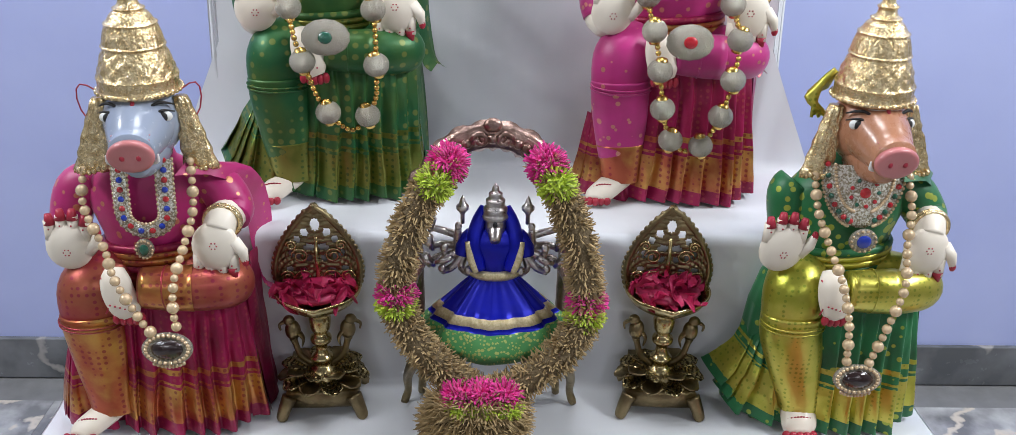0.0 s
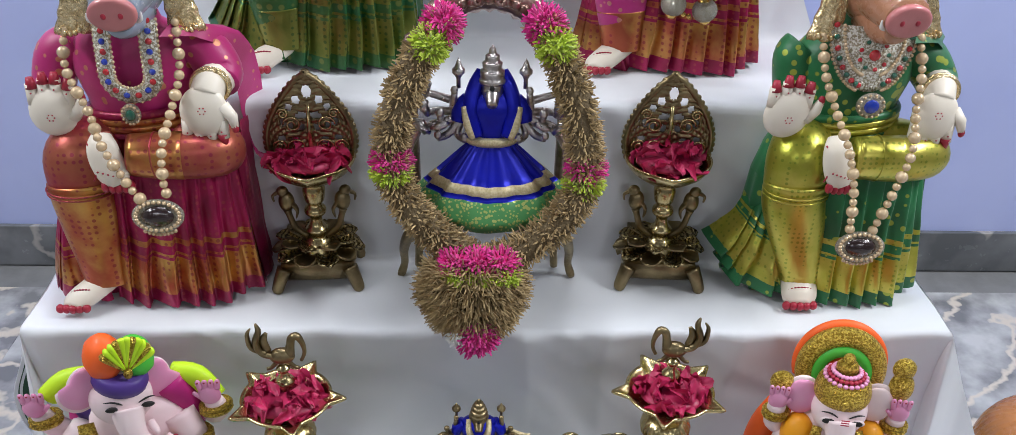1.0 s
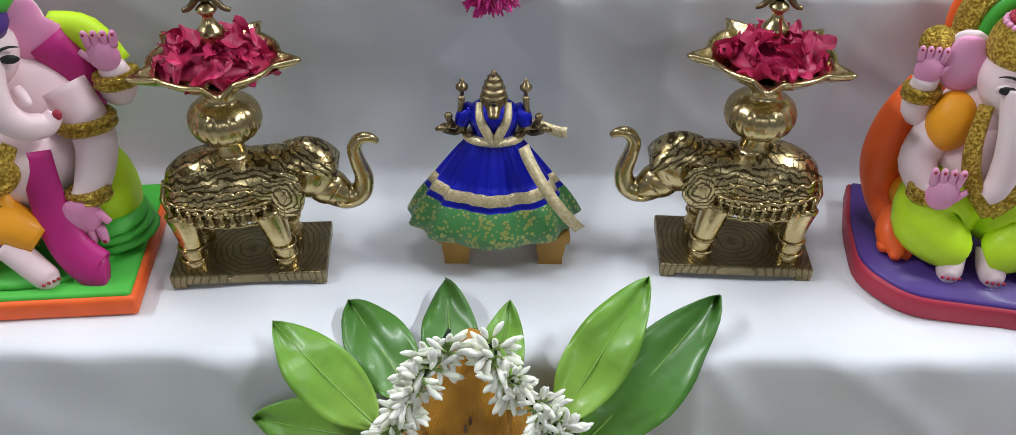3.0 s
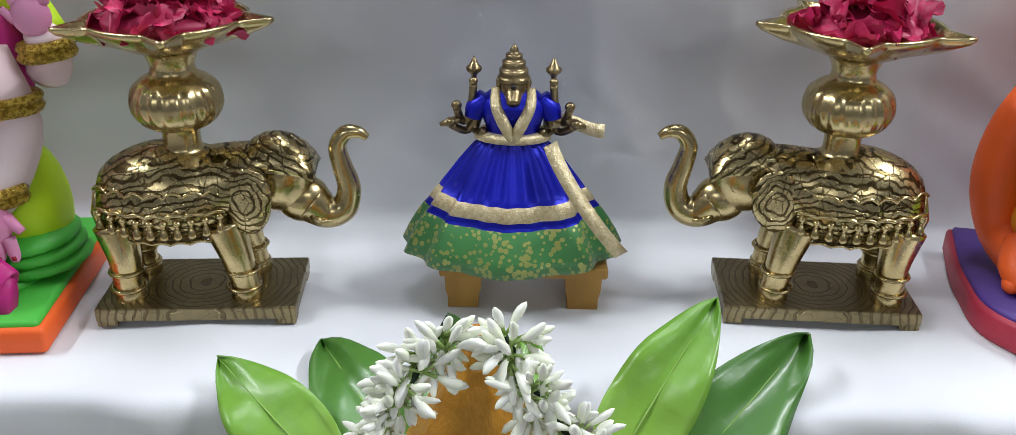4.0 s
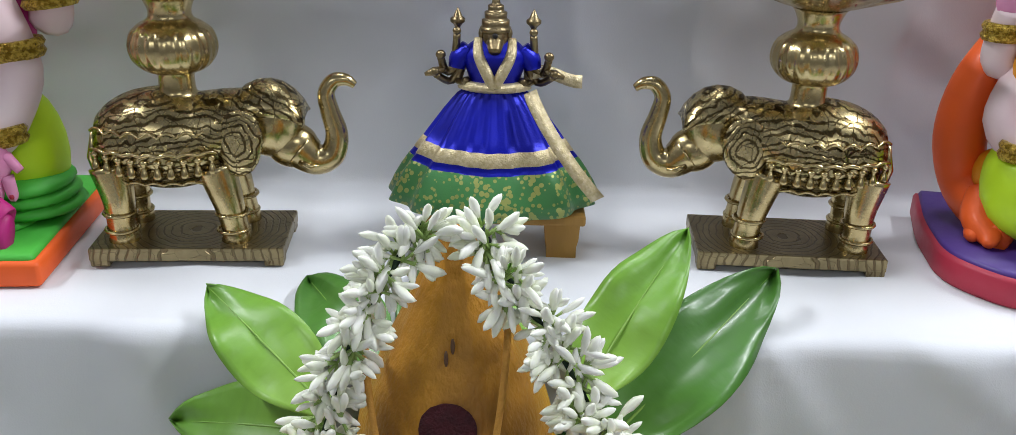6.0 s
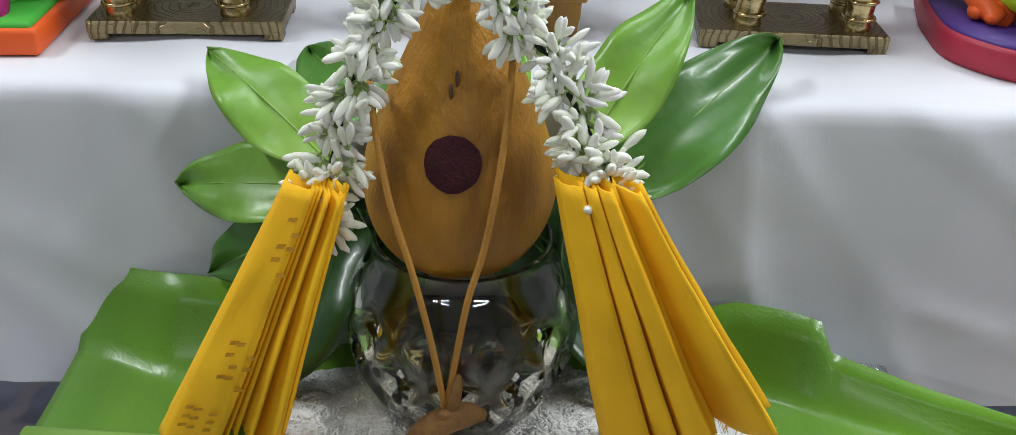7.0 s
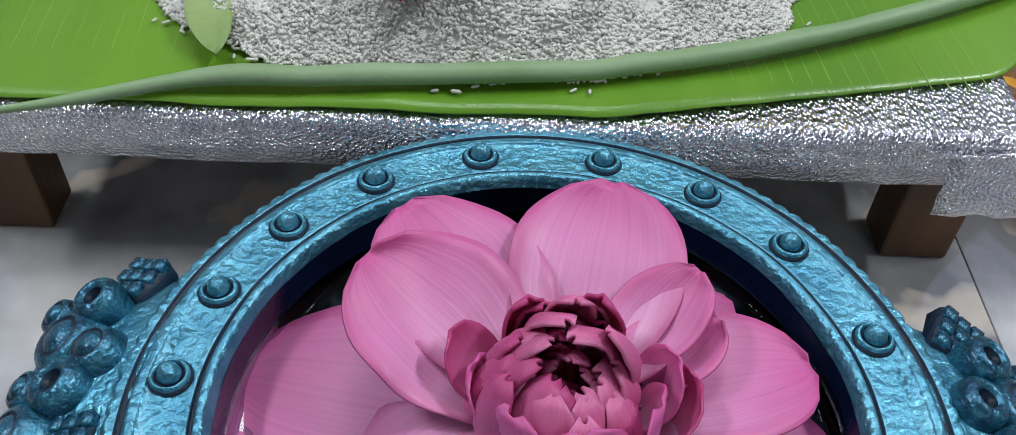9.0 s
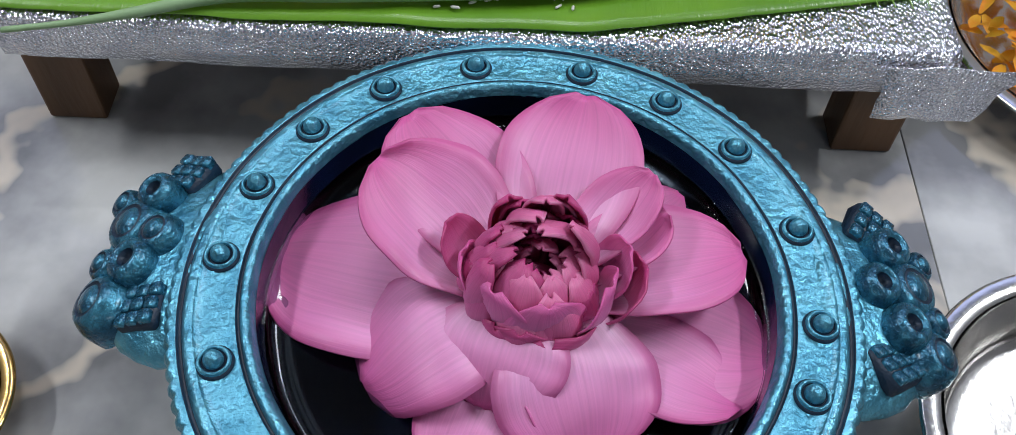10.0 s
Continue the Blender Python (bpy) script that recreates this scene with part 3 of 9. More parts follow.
for sx in (-1, 1):
    hd = bmesh.new()
    yo = 0.004 if sx > 0 else 0.014
    # broad lug with an uneven outline
    rings = []
    for i in range(13):
        s = i / 12
        x = sx * (0.135 + 0.056 * s)
        hw = (0.058 - 0.012 * s) * sqrt(max(0.05, 1 - 0.75 * s ** 4)) * (1 + 0.06 * nz(i * 0.6, sx * 3))
        zc = 0.058 - 0.008 * s
        th = 0.020 * (1 - 0.35 * s)
        rings.append([Vector((x + 0.002 * nz(i, j), yo + hw * cos(2 * pi * j / 28), zc + th * sin(2 * pi * j / 28) * (1 + 0.12 * nz(i * 0.7, j * 0.9)))) for j in range(28)])
    loop_grid(hd, rings, True, True, True)
    handle = part("handle", fix(hd), BLUE, urli, "lumpy cast lug handle with coiled ornament")
    for x, y, r, ring in COILS[sx]:
        b2 = bmesh.new()
        if ring:
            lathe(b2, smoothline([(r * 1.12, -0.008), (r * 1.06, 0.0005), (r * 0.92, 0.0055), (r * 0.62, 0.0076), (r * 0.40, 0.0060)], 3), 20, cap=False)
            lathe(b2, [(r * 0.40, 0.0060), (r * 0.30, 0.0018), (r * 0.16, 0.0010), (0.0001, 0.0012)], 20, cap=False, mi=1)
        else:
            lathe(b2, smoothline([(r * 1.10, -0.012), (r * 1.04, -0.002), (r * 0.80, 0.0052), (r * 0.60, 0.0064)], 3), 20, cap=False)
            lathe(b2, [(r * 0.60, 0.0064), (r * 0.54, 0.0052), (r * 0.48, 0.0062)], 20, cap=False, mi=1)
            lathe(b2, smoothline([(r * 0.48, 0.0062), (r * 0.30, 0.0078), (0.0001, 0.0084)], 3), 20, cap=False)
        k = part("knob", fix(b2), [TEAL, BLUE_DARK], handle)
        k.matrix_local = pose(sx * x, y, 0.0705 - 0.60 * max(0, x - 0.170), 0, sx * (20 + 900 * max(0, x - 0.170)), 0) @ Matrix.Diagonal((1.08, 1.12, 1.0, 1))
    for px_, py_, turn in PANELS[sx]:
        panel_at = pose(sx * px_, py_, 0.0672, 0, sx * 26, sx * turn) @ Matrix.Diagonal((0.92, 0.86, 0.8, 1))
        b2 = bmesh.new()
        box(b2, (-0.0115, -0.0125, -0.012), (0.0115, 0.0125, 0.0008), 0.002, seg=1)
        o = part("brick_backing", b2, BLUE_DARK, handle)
        o.matrix_local = panel_at
        brick_mesh = None
        for i in range(3):
            for j in range(3):
                if brick_mesh is None:
                    b2 = bmesh.new()
                    box(b2, (-0.0034, -0.0037, -0.004), (0.0034, 0.0037, 0.0026), 0.0010, seg=1)
                    o = part("brick", b2, TEAL, handle)
                    brick_mesh = o.data
                else:
                    o = new("brick", brick_mesh)
                    o.parent = handle
                o.matrix_local = panel_at @ pose(0.0076 * (i - 1) + 0.0004 * j, 0.0082 * (j - 1), 0.0004 * ((i + j) % 3), 0, 0, 3 * (i - 1))
bm = bmesh.new()
WL = 0.0565
rr = [(0.0, WL)] + [(0.1090 * i / 24, WL) for i in range(1, 25)] + [(0.1100, WL + 0.0001), (0.1112, WL + 0.0004), (0.1122, WL + 0.0009), (0.1130, WL + 0.0016), (0.1136, WL + 0.0026), (0.1140, WL + 0.0039), (0.1141, WL + 0.0047)]
lathe(bm, rr, 96, cap=False, mi=0)
for v in bm.verts:
    r = v.co.xy.length
    if r < 0.1105:
        v.co.z += 0.0005 * nz(v.co.x * 28, v.co.y * 28, 5)
rim_low = [(0.1141, WL + 0.0047), (0.1135, 0.050), (0.110, 0.03), (0.088, 0.0155), (0.05, 0.0092), (0.0, 0.0092)]
lathe(bm, rim_low, 96, cap=False)
bmesh.ops.remove_doubles(bm, verts=bm.verts, dist=1e-5)
water = part("water", fix(bm), DARK_WATER, urli, "still dark water")
water.visible_shadow = False

# the lotus, petal by petal
LX, LY = 0.033, 0.268
lotus = thing("lotus_flower", (LX, LY, UZ + WL), "open pink lotus flower floating on dark water", "flower")


def broad_petal(s):
    if s > 0.55:
        return max(0.05, (max(0.0, 1 - ((s - 0.55) / 0.455) ** 2.3)) ** 0.5)
    return 0.34 + 0.66 * sin(pi / 2 * s / 0.55)


big = [  # base, tip, width, upper side, cup, bend, curl, fold
    ((-0.010, 0.006, 0.010), (-0.072, 0.047, 0.050), 0.068, (0.45, -0.35, 0.8), 0.17, -0.02, -0.03, 0.0),
    ((-0.006, 0.012, 0.010), (-0.062, 0.080, 0.040), 0.064, (0.3, -0.4, 0.85), 0.12, 0.04, 0.04, 0.0),
    ((0.006, 0.014, 0.012), (0.023, 0.094, 0.046), 0.068, (-0.1, -0.45, 0.9), 0.14, 0.02, -0.02, 0.0),
    ((-0.010, 0.000, 0.003), (-0.124, 0.026, 0.001), 0.090, (0, 0, 1), 0.02, 0.02, 0.0, 0.0),
    ((0.012, 0.006, 0.008), (0.096, 0.024, 0.020), 0.062, (-0.25, 0.0, 1), 0.15, 0.05, -0.02, 0.0),
    ((0.012, -0.006, 0.002), (0.108, -0.020, 0.001), 0.082, (0, 0, 1), 0.03, 0.02, 0.0, 0.0),
    ((0.018, -0.010, 0.004), (0.092, -0.044, 0.001), 0.050, (0.1, 0.1, 1), -0.06, 0.06, 0.0, 0.05),
    ((-0.012, 0.002, 0.010), (-0.073, -0.040, 0.004), 0.074, (-0.15, 0.1, 1), -0.10, 0.22, -0.02, -0.08),
    ((-0.006, -0.006, 0.020), (-0.021, -0.052, 0.010), 0.064, (-0.1, -0.2, 1), -0.06, 0.22, -0.08, 0.0),
    ((0.010, -0.008, 0.020), (0.026, -0.070, 0.000), 0.074, (0.05, -0.1, 1), -0.08, 0.16, -0.02, 0.0),
    ((-0.012, -0.026, 0.004), (0.013, -0.066, -0.001), 0.024, (0.4, 0.2, 1), 0.1, 0.10, 0.0, 0.12),
    ((-0.010, -0.018, 0.001), (-0.034, -0.082, 0.000), 0.050, (0, 0, 1), -0.05, 0.06, 0.0, 0.04),
    ((0.014, 0.012, 0.016), (0.053, 0.050, 0.043), 0.036, (-0.5, -0.4, 0.7), 0.25, -0.05, 0.0, 0.0),
    ((0.016, 0.006, 0.014), (0.060, 0.036, 0.032), 0.034, (-0.5, -0.3, 0.8), 0.25, -0.02, 0.0, 0.0),
    ((0.020, 0.030, 0.002), (0.072, 0.064, 0.010), 0.032, (0, 0, 1), 0.1, 0.03, 0.0, 0.0)]
for i, (base, tip, w, face, cup, bend, curl, fold) in enumerate(big):
    bm = bmesh.new()
    sheet(bm, base, tip, w, face, broad_petal if i not in (10, 12, 13) else petal_shape, 20, 12, cup=cup, curl=curl, wave=0.06, bend=bend, fold=fold, seed=i * 3.1)
    thick(part("petal", bm, LOTUS_OUT, lotus), 0.0010)
mid = [  # base, tip, width, deep tone
    ((-0.014, 0.006, 0.010), (-0.041, 0.017, 0.044), 0.028, 1), ((-0.016, -0.002, 0.010), (-0.034, 0.004, 0.040), 0.030, 0),
    ((-0.012, -0.012, 0.008), (-0.019, -0.019, 0.045), 0.036, 0), ((0.004, -0.016, 0.006), (0.006, -0.026, 0.044), 0.036, 0),
    ((0.012, -0.018, 0.002), (0.007, -0.034, 0.026), 0.040, 1), ((0.020, -0.010, 0.006), (0.034, -0.012, 0.043), 0.036, 0),
    ((0.022, -0.004, 0.006), (0.050, 0.002, 0.036), 0.036, 1), ((0.020, 0.004, 0.006), (0.043, 0.010, 0.040), 0.030, 0), ((-0.004, -0.016, 0.004), (-0.006, -0.031, 0.030), 0.030, 1)]
for i, (base, tip, w, deep) in enumerate(mid):
    bm = bmesh.new()
    d = Vector((tip[0], tip[1], 0)).normalized()
    sheet(bm, base, tip, w, (-d.x, -d.y, 0.5), petal_shape, 14, 10, cup=0.26, curl=0.04, wave=0.05, bend=-0.14, seed=40 + i * 2.3)
    thick(part("petal", bm, LOTUS_IN if deep else LOTUS_OUT, lotus), 0.0009)
random.seed(4)
for ring, (n, r0, r1, h, w) in enumerate(((15, 0.029, 0.025, 0.044, 0.020), (15, 0.030, 0.020, 0.053, 0.018), (13, 0.027, 0.013, 0.059, 0.018), (11, 0.021, 0.007, 0.061, 0.016), (9, 0.014, 0.005, 0.055, 0.013), (7, 0.009, 0.003, 0.047, 0.010))):
    for i in range(n):
        a = 2 * pi * i / n + ring * 0.3 + random.uniform(-0.12, 0.12)
        front = 0.5 - 0.5 * sin(a)
        bm = bmesh.new()
        d = Vector((cos(a), sin(a), 0))
        hh = h * (1 - 0.30 * front) + random.uniform(-0.009, 0.007)
        sheet(bm, d * r0 * 0.75 + Vector((0, 0, 0.008)), d * (r1 + random.uniform(-0.004, 0.007)) + Vector((random.uniform(-0.004, 0.004), random.uniform(-0.004, 0.004), 0)) + Vector((0, 0, hh)), w * random.uniform(0.85, 1.15), Vector((-d.x, -d.y, 0.2)), petal_shape, 10, 8, cup=0.45, curl=random.uniform(-0.14, 0.10), wave=0.10, bend=-0.26, seed=ring * 9 + i)
        thick(part("petal", bm, LOTUS_HEART if random.random() < 0.75 else LOTUS_IN, lotus), 0.0014)
bm = bmesh.new()
lathe(bm, smoothline([(0.0001, 0.016), (0.008, 0.017), (0.010, 0.014), (0.007, 0.0), (0.02, -0.02)], 4), 20, cap=False)
part("seed_pod", fix(bm), SEPAL, lotus, "dark green seed pod")
bm = bmesh.new()
lathe(bm, [(0.003, -0.046), (0.018, -0.01), (0.03, 0.004), (0.026, 0.012), (0.0, 0.014)], 20, cap=False)
part("receptacle", fix(bm), LOTUS_IN, lotus)

# ---------------------------------------------------------------- banana leaf
leaf = thing("banana_leaf", (0, 0.57, 0.1), "fresh green banana leaf, its edge rolled, on the foil board", "leaf")
bm = bmesh.new()
NXL, NYL = 80, 34
rows_ = []
def leaf_front(x):
    return 0.427 + 0.02 * max(0, (x - 0.1) / 0.15) ** 1.6 + 0.002 * nz(x * 20)
for i in range(NXL + 1):
    x = -0.285 + 0.645 * i / NXL
    row = []
    for j in range(NYL + 1):
        v = j / NYL
        y0 = leaf_front(x) if x < 0.06 else 0.427 + 0.22 * (x - 0.06) + max(0, x - 0.26) * 0.7
        y1 = 0.705 + 0.5 * max(0, -x - 0.215) - 0.55 * max(0, x - 0.15)
        y = y0 + (y1 - y0) * v
        z = 0.1028 + 0.0016 * nz(x * 14, y * 10, 2) + 0.0008 * nz(x * 70, y * 6, 4)
        away = min(1.0, max(0.0, (abs(x + 0.02) - 0.13) / 0.07))
        back = max(0, (v - 0.88) / 0.12)
        rise = max(0, (v - 0.68) / 0.32)
        z += away * 0.006 * rise ** 1.15
        z += (0.044 + 0.006 * max(0, 1 - abs(x + 0.21) / 0.09)) * back ** 1.4 * (1 + 0.3 * nz(x * 8, 1, 7)) * (0.6 if x > 0.2 else 1)
        if x < -BX:
            z -= 0.35 * (abs(x) - BX) ** 1.1
        row.append(Vector((x, y - 0.57, z - 0.1)))
    rows_.append(row)
loop_grid(bm, rows_, False)
thick(part("blade", fix(bm), BANANA, leaf, "glossy green leaf blade"), 0.0008)
# the upper fold whose front edge rolls over
bm = bmesh.new()
fold_line = smoothline([(-0.245, 0.405), (-0.187, 0.418), (-0.135, 0.434), (-0.076, 0.438), (-0.017, 0.443), (0.044, 0.449), (0.075, 0.456), (0.124, 0.469), (0.177, 0.489), (0.234, 0.514), (0.30, 0.548)], 7)
rows_ = []
for i, p in enumerate(fold_line):
    x, y = float(p[0]), float(p[1])
    grow = min(1, max(0.12, (x + 0.235) / 0.13))
    r = 0.0040 * grow * (1 + 0.16 * nz(x * 30, 3)) + 0.0008
    row = []
    for j in range(12):
        a = -2.0 + 4.6 * j / 11
        row.append(Vector((x, y - 0.57 + r * 0.7 - r * sin(a + 0.5) * 1.1 + 0.0, 0.1055 - 0.1 + r + r * cos(a + 0.5) * 0.95)))
    rows_.append(row)
loop_grid(bm, rows_, False)
thick(part("rolled_edge", bm, BANANA_PALE, leaf, "pale rolled leaf edge"), 0.0008)
bm = bmesh.new()
tube(bm, [(-0.283, 0.046, 0.006), (-0.2, 0.040, 0.008), (-0.1, 0.034, 0.0075), (0.05, 0.022, 0.0075), (0.17, 0.010, 0.008), (0.29, -0.012, 0.006)], [0.0062, 0.0055, 0.005, 0.0042, 0.0032, 0.0016], 10, flat=0.6)
part("midrib", bm, MIDRIB, leaf, "pale green central rib")
# side veins
bm = bmesh.new()
random.seed(11)
for i in range(60):
    x = -0.29 + 0.58 * i / 59
    ym = 0.047 - 0.1 * (x + 0.295)
    for sy in (-1, 1):
        ln = 0.12 if sy > 0 else (ym - (leaf_front(min(x, 0.1)) - 0.57) - 0.012)
        pts = []
        for k in range(6):
            s = k / 5
            yy = ym + sy * ln * s * 0.85
            xx = x + 0.01 * s
            zz = 0.0031 + 0.0016 * nz(xx * 14, (yy + 0.57) * 10, 2) + 0.0008 * nz(xx * 70, (yy + 0.57) * 6, 4)
            back = max(0, ((yy + 0.57 - 0.427) / 0.278 - 0.88) / 0.12)
            if back > 0.0 or abs(xx) > BX - 0.004:
                break
            pts.append((xx, yy, zz))
        if len(pts) > 2:
            tube(bm, pts, 0.00036, 4, cap=False, flat=0.5)
part("veining", bm, MIDRIB, leaf)["kind"] = "stuff"

# ---------------------------------------------------------------- heap of rice
def rice_h(x, y):
    """Height of the heap over the leaf at a place."""
    a = atan2(y - 0.56, x + 0.012)
    r = Vector((x + 0.012, (y - 0.56))).length
    edge = sqrt(1 / ((cos(a) / 0.186) ** 2 + (sin(a) / (0.113 if y < 0.56 else 0.15)) ** 2))
    edge *= 1 + 0.10 * nz(cos(a) * 2.2, sin(a) * 2.2, 3) + 0.04 * nz(cos(a) * 7, sin(a) * 7, 9)
    q = 1 - r / edge
    if q <= 0:
        return -1
    h = 0.027 * (1 - (1 - min(1, q * 1.5)) ** 2)
    h += 0.010 * math.exp(-((x + 0.13) ** 2 + (y - 0.60) ** 2) / 0.0030) + 0.010 * math.exp(-((x - 0.07) ** 2 + (y - 0.62) ** 2) / 0.0025)
    h -= 0.008 * math.exp(-((x + 0.03) ** 2 + (y - 0.562) ** 2) / 0.0010)
    h += 0.006 * math.exp(-((x + 0.02) ** 2 + (y - 0.52) ** 2) / 0.0012) + 0.005 * math.exp(-((x - 0.10) ** 2 + (y - 0.55) ** 2) / 0.0016)
    h -= 0.018 * math.exp(-((x + 0.028) ** 2 + (y - 0.615) ** 2) / 0.0030)
    h += 0.008 * math.exp(-((x + 0.02) / 0.10) ** 2 - ((y - 0.490) / 0.022) ** 2)
    h = max(h, 0.0)
    return h + (0.0095 * nz(x * 28, y * 28, 6) + 0.0045 * nz(x * 70, y * 70, 2)) * min(1, q * 4)


bm = bmesh.new()
grid = {}
for i in range(101):
    for j in range(81):
        x, y = -0.215 + 0.43 * i / 100, 0.435 + 0.29 * j / 80
        h = rice_h(x, y)
        if h > -0.5:
            grid[i, j] = bm.verts.new((x, y, 0.1042 + h - 0.0004))
for (i, j), v in list(grid.items()):
    q = [grid.get(k) for k in ((i, j), (i + 1, j), (i + 1, j + 1), (i, j + 1))]
    if all(q):
        bm.faces.new(q)
rice = solo("rice_heap", bm, RICE_BED, "heap of raw white rice grains on the banana leaf", "rice", kind="stuff")
random.seed(21)
verts, faces = [], []
shape8 = [(0, 0, 1)] + [(cos(k * pi / 2), sin(k * pi / 2), 0.55) for k in range(4)] + [(cos(k * pi / 2), sin(k * pi / 2), -0.55) for k in range(4)] + [(0.3, 0, -1)]
face8 = [(0, 1 + k, 1 + (k + 1) % 4) for k in range(4)] + [(1 + k, 5 + k, 5 + (k + 1) % 4, 1 + (k + 1) % 4) for k in range(4)] + [(9, 5 + (k + 1) % 4, 5 + k) for k in range(4)]
count = 0
while count < 44000:
    x, y = random.uniform(-0.215, 0.215), random.uniform(0.435, 0.70)
    h = rice_h(x, y)
    if h < -0.5:
        if random.random() > 0.012 or abs(x) > 0.21 or rice_h(x * 0.93, 0.56 + (y - 0.56) * 0.93) < -0.5:
            continue
        h = 0.0006
    m = pose(x, y, 0.1040 + h + random.uniform(0, 0.0010), random.uniform(78, 102), random.uniform(-10, 10), random.uniform(0, 360))
    ln, wd = random.uniform(0.0022, 0.0033), random.uniform(0.00085, 0.00115)
    b = len(verts)
    verts += [tuple(m @ Vector((p[0] * wd, p[1] * wd, p[2] * ln))) for p in shape8]
    faces += [tuple(b + k for k in f) for f in face8]
    count += 1
me = bpy.data.meshes.new("grains")
me.from_pydata(verts, [], faces)
me.materials.append(RICE)
me.polygons.foreach_set("use_smooth", [True] * len(me.polygons))
grains = new("grains", me)
grains.parent = rice
grains["kind"] = "stuff"

# ---------------------------------------------------------------- cut glass bowl, turmeric coconut and what hangs on it
KX, KY = -0.028, 0.640
GB = 0.114
glass = thing("glass_bowl", (KX + 0.003, KY + 0.006, GB), "clear cut glass bowl standing in the rice", "bowl")
GW = 1.15
bm = bmesh.new()
def facet(a, r, z):
    cut = min(1.0, max(0.0, (z - 0.008) / 0.012)) * min(1.0, max(0.0, (0.100 - z) / 0.012))
    return 1 + cut * (0.11 * max(abs(cos(a * 6 + z * 75)), abs(cos(a * 6 - z * 75))) - 0.09)
outer = smoothline([(0.0001, 0.0), (0.028, 0.0), (0.034, 0.004), (0.046, 0.022), (0.055, 0.046), (0.0575, 0.066), (0.0555, 0.086), (0.049, 0.104), (0.044, 0.114), (0.0435, 0.121)], 6)
outer = [(p[0] * GW, p[1]) for p in outer]
inner = smoothline([(0.0415, 0.121), (0.0415, 0.114), (0.0465, 0.103), (0.0525, 0.085), (0.0542, 0.066), (0.051, 0.048), (0.042, 0.026), (0.030, 0.012), (0.0001, 0.010)], 4)
inner = [(p[0] * GW, p[1]) for p in inner]
lathe(bm, [tuple(p) for p in outer], 144, cap=False, ripple=facet)
n0 = len(bm.verts)
lathe(bm, [tuple(p) for p in inner], 144, cap=False)
bm.verts.ensure_lookup_table()
no, seg = len(outer), 144
for j in range(seg):
    a0, a1 = (no - 1) * seg + j, (no - 1) * seg + (j + 1) % seg
    b0, b1 = n0 + j, n0 + (j + 1) % seg
    bm.faces.new([bm.verts[k] for k in (a0, a1, b1, b0)])
bmesh.ops.remove_doubles(bm, verts=bm.verts, dist=1e-6)
part("glass_body", fix(bm), GLASS, glass, "clear faceted glass")
bm = bmesh.new()
lathe(bm, [(0.0001, 0.0115), (0.029 * GW, 0.0135), (0.040 * GW, 0.026), (0.0475 * GW, 0.044), (0.0001, 0.044)], 48, cap=False)
part("water", fix(bm), YELLOW_WATER, glass, "yellowish water in the glass bowl").visible_shadow = False

RIM = GB + 0.122
coco = thing("coconut", (KX + 0.001, KY + 0.002, RIM - 0.014), "turmeric smeared husked coconut on the glass bowl", "coconut")
bm = bmesh.new()
cprof = smoothline([(0.0001, -0.001), (0.020, 0.001), (0.036, 0.009), (0.047, 0.025), (0.0515, 0.044), (0.050, 0.062), (0.044, 0.082), (0.036, 0.101), (0.027, 0.120), (0.018, 0.140), (0.0105, 0.156), (0.006, 0.166), (0.0001, 0.168)], 5)
def husk(a, r, z):
    k = max(0, (z - 0.07) / 0.11)
    return 1 + 0.02 * nz(cos(a) * 2, sin(a) * 2, z * 12) + k * (0.10 * nz(cos(a) * 5, sin(a) * 5, z * 14) + 0.07 * sin(a * 9 + 2 * nz(z * 20)))
lathe(bm, [tuple(p) for p in cprof], 72, cap=False, ripple=husk)
part("husk", fix(bm), TURMERIC, coco, "rough ochre husk tapering to a tuft")
bm = bmesh.new()
rings = []
for i in range(7):
    q = i / 6
    ring = []
    for j in range(40):
        a = 2 * pi * j / 40
        rr = 0.0140 * q * (1 + 0.05 * nz(cos(a) * 3, sin(a) * 3, 2))
        x, z = rr * cos(a) - 0.0015, 0.0795 + rr * 0.95 * sin(a)
        k = 0
        rad = np.interp(z, [float(p[1]) for p in cprof], [float(p[0]) for p in cprof])
        y = -sqrt(max(1e-6, float(rad) ** 2 - x * x)) * 1.01 - 0.0016 * (1 - q ** 3) - 0.0006
        ring.append(Vector((x, y, z)))
    rings.append(ring)
loop_grid(bm, rings[1:], True, True, False)
part("vermilion_dot", fix(bm), KUMKUM, coco, "dark red vermilion powder dot")
bm = bmesh.new()
for i in range(2):
    blob(bm, (-0.003 + 0.003 * i, -0.0325 + 0.0015 * i, 0.112 + 0.006 * i), (0.0011, 0.0014, 0.0045), 8, 6)
part("husk_knot", bm, WOOD, coco)

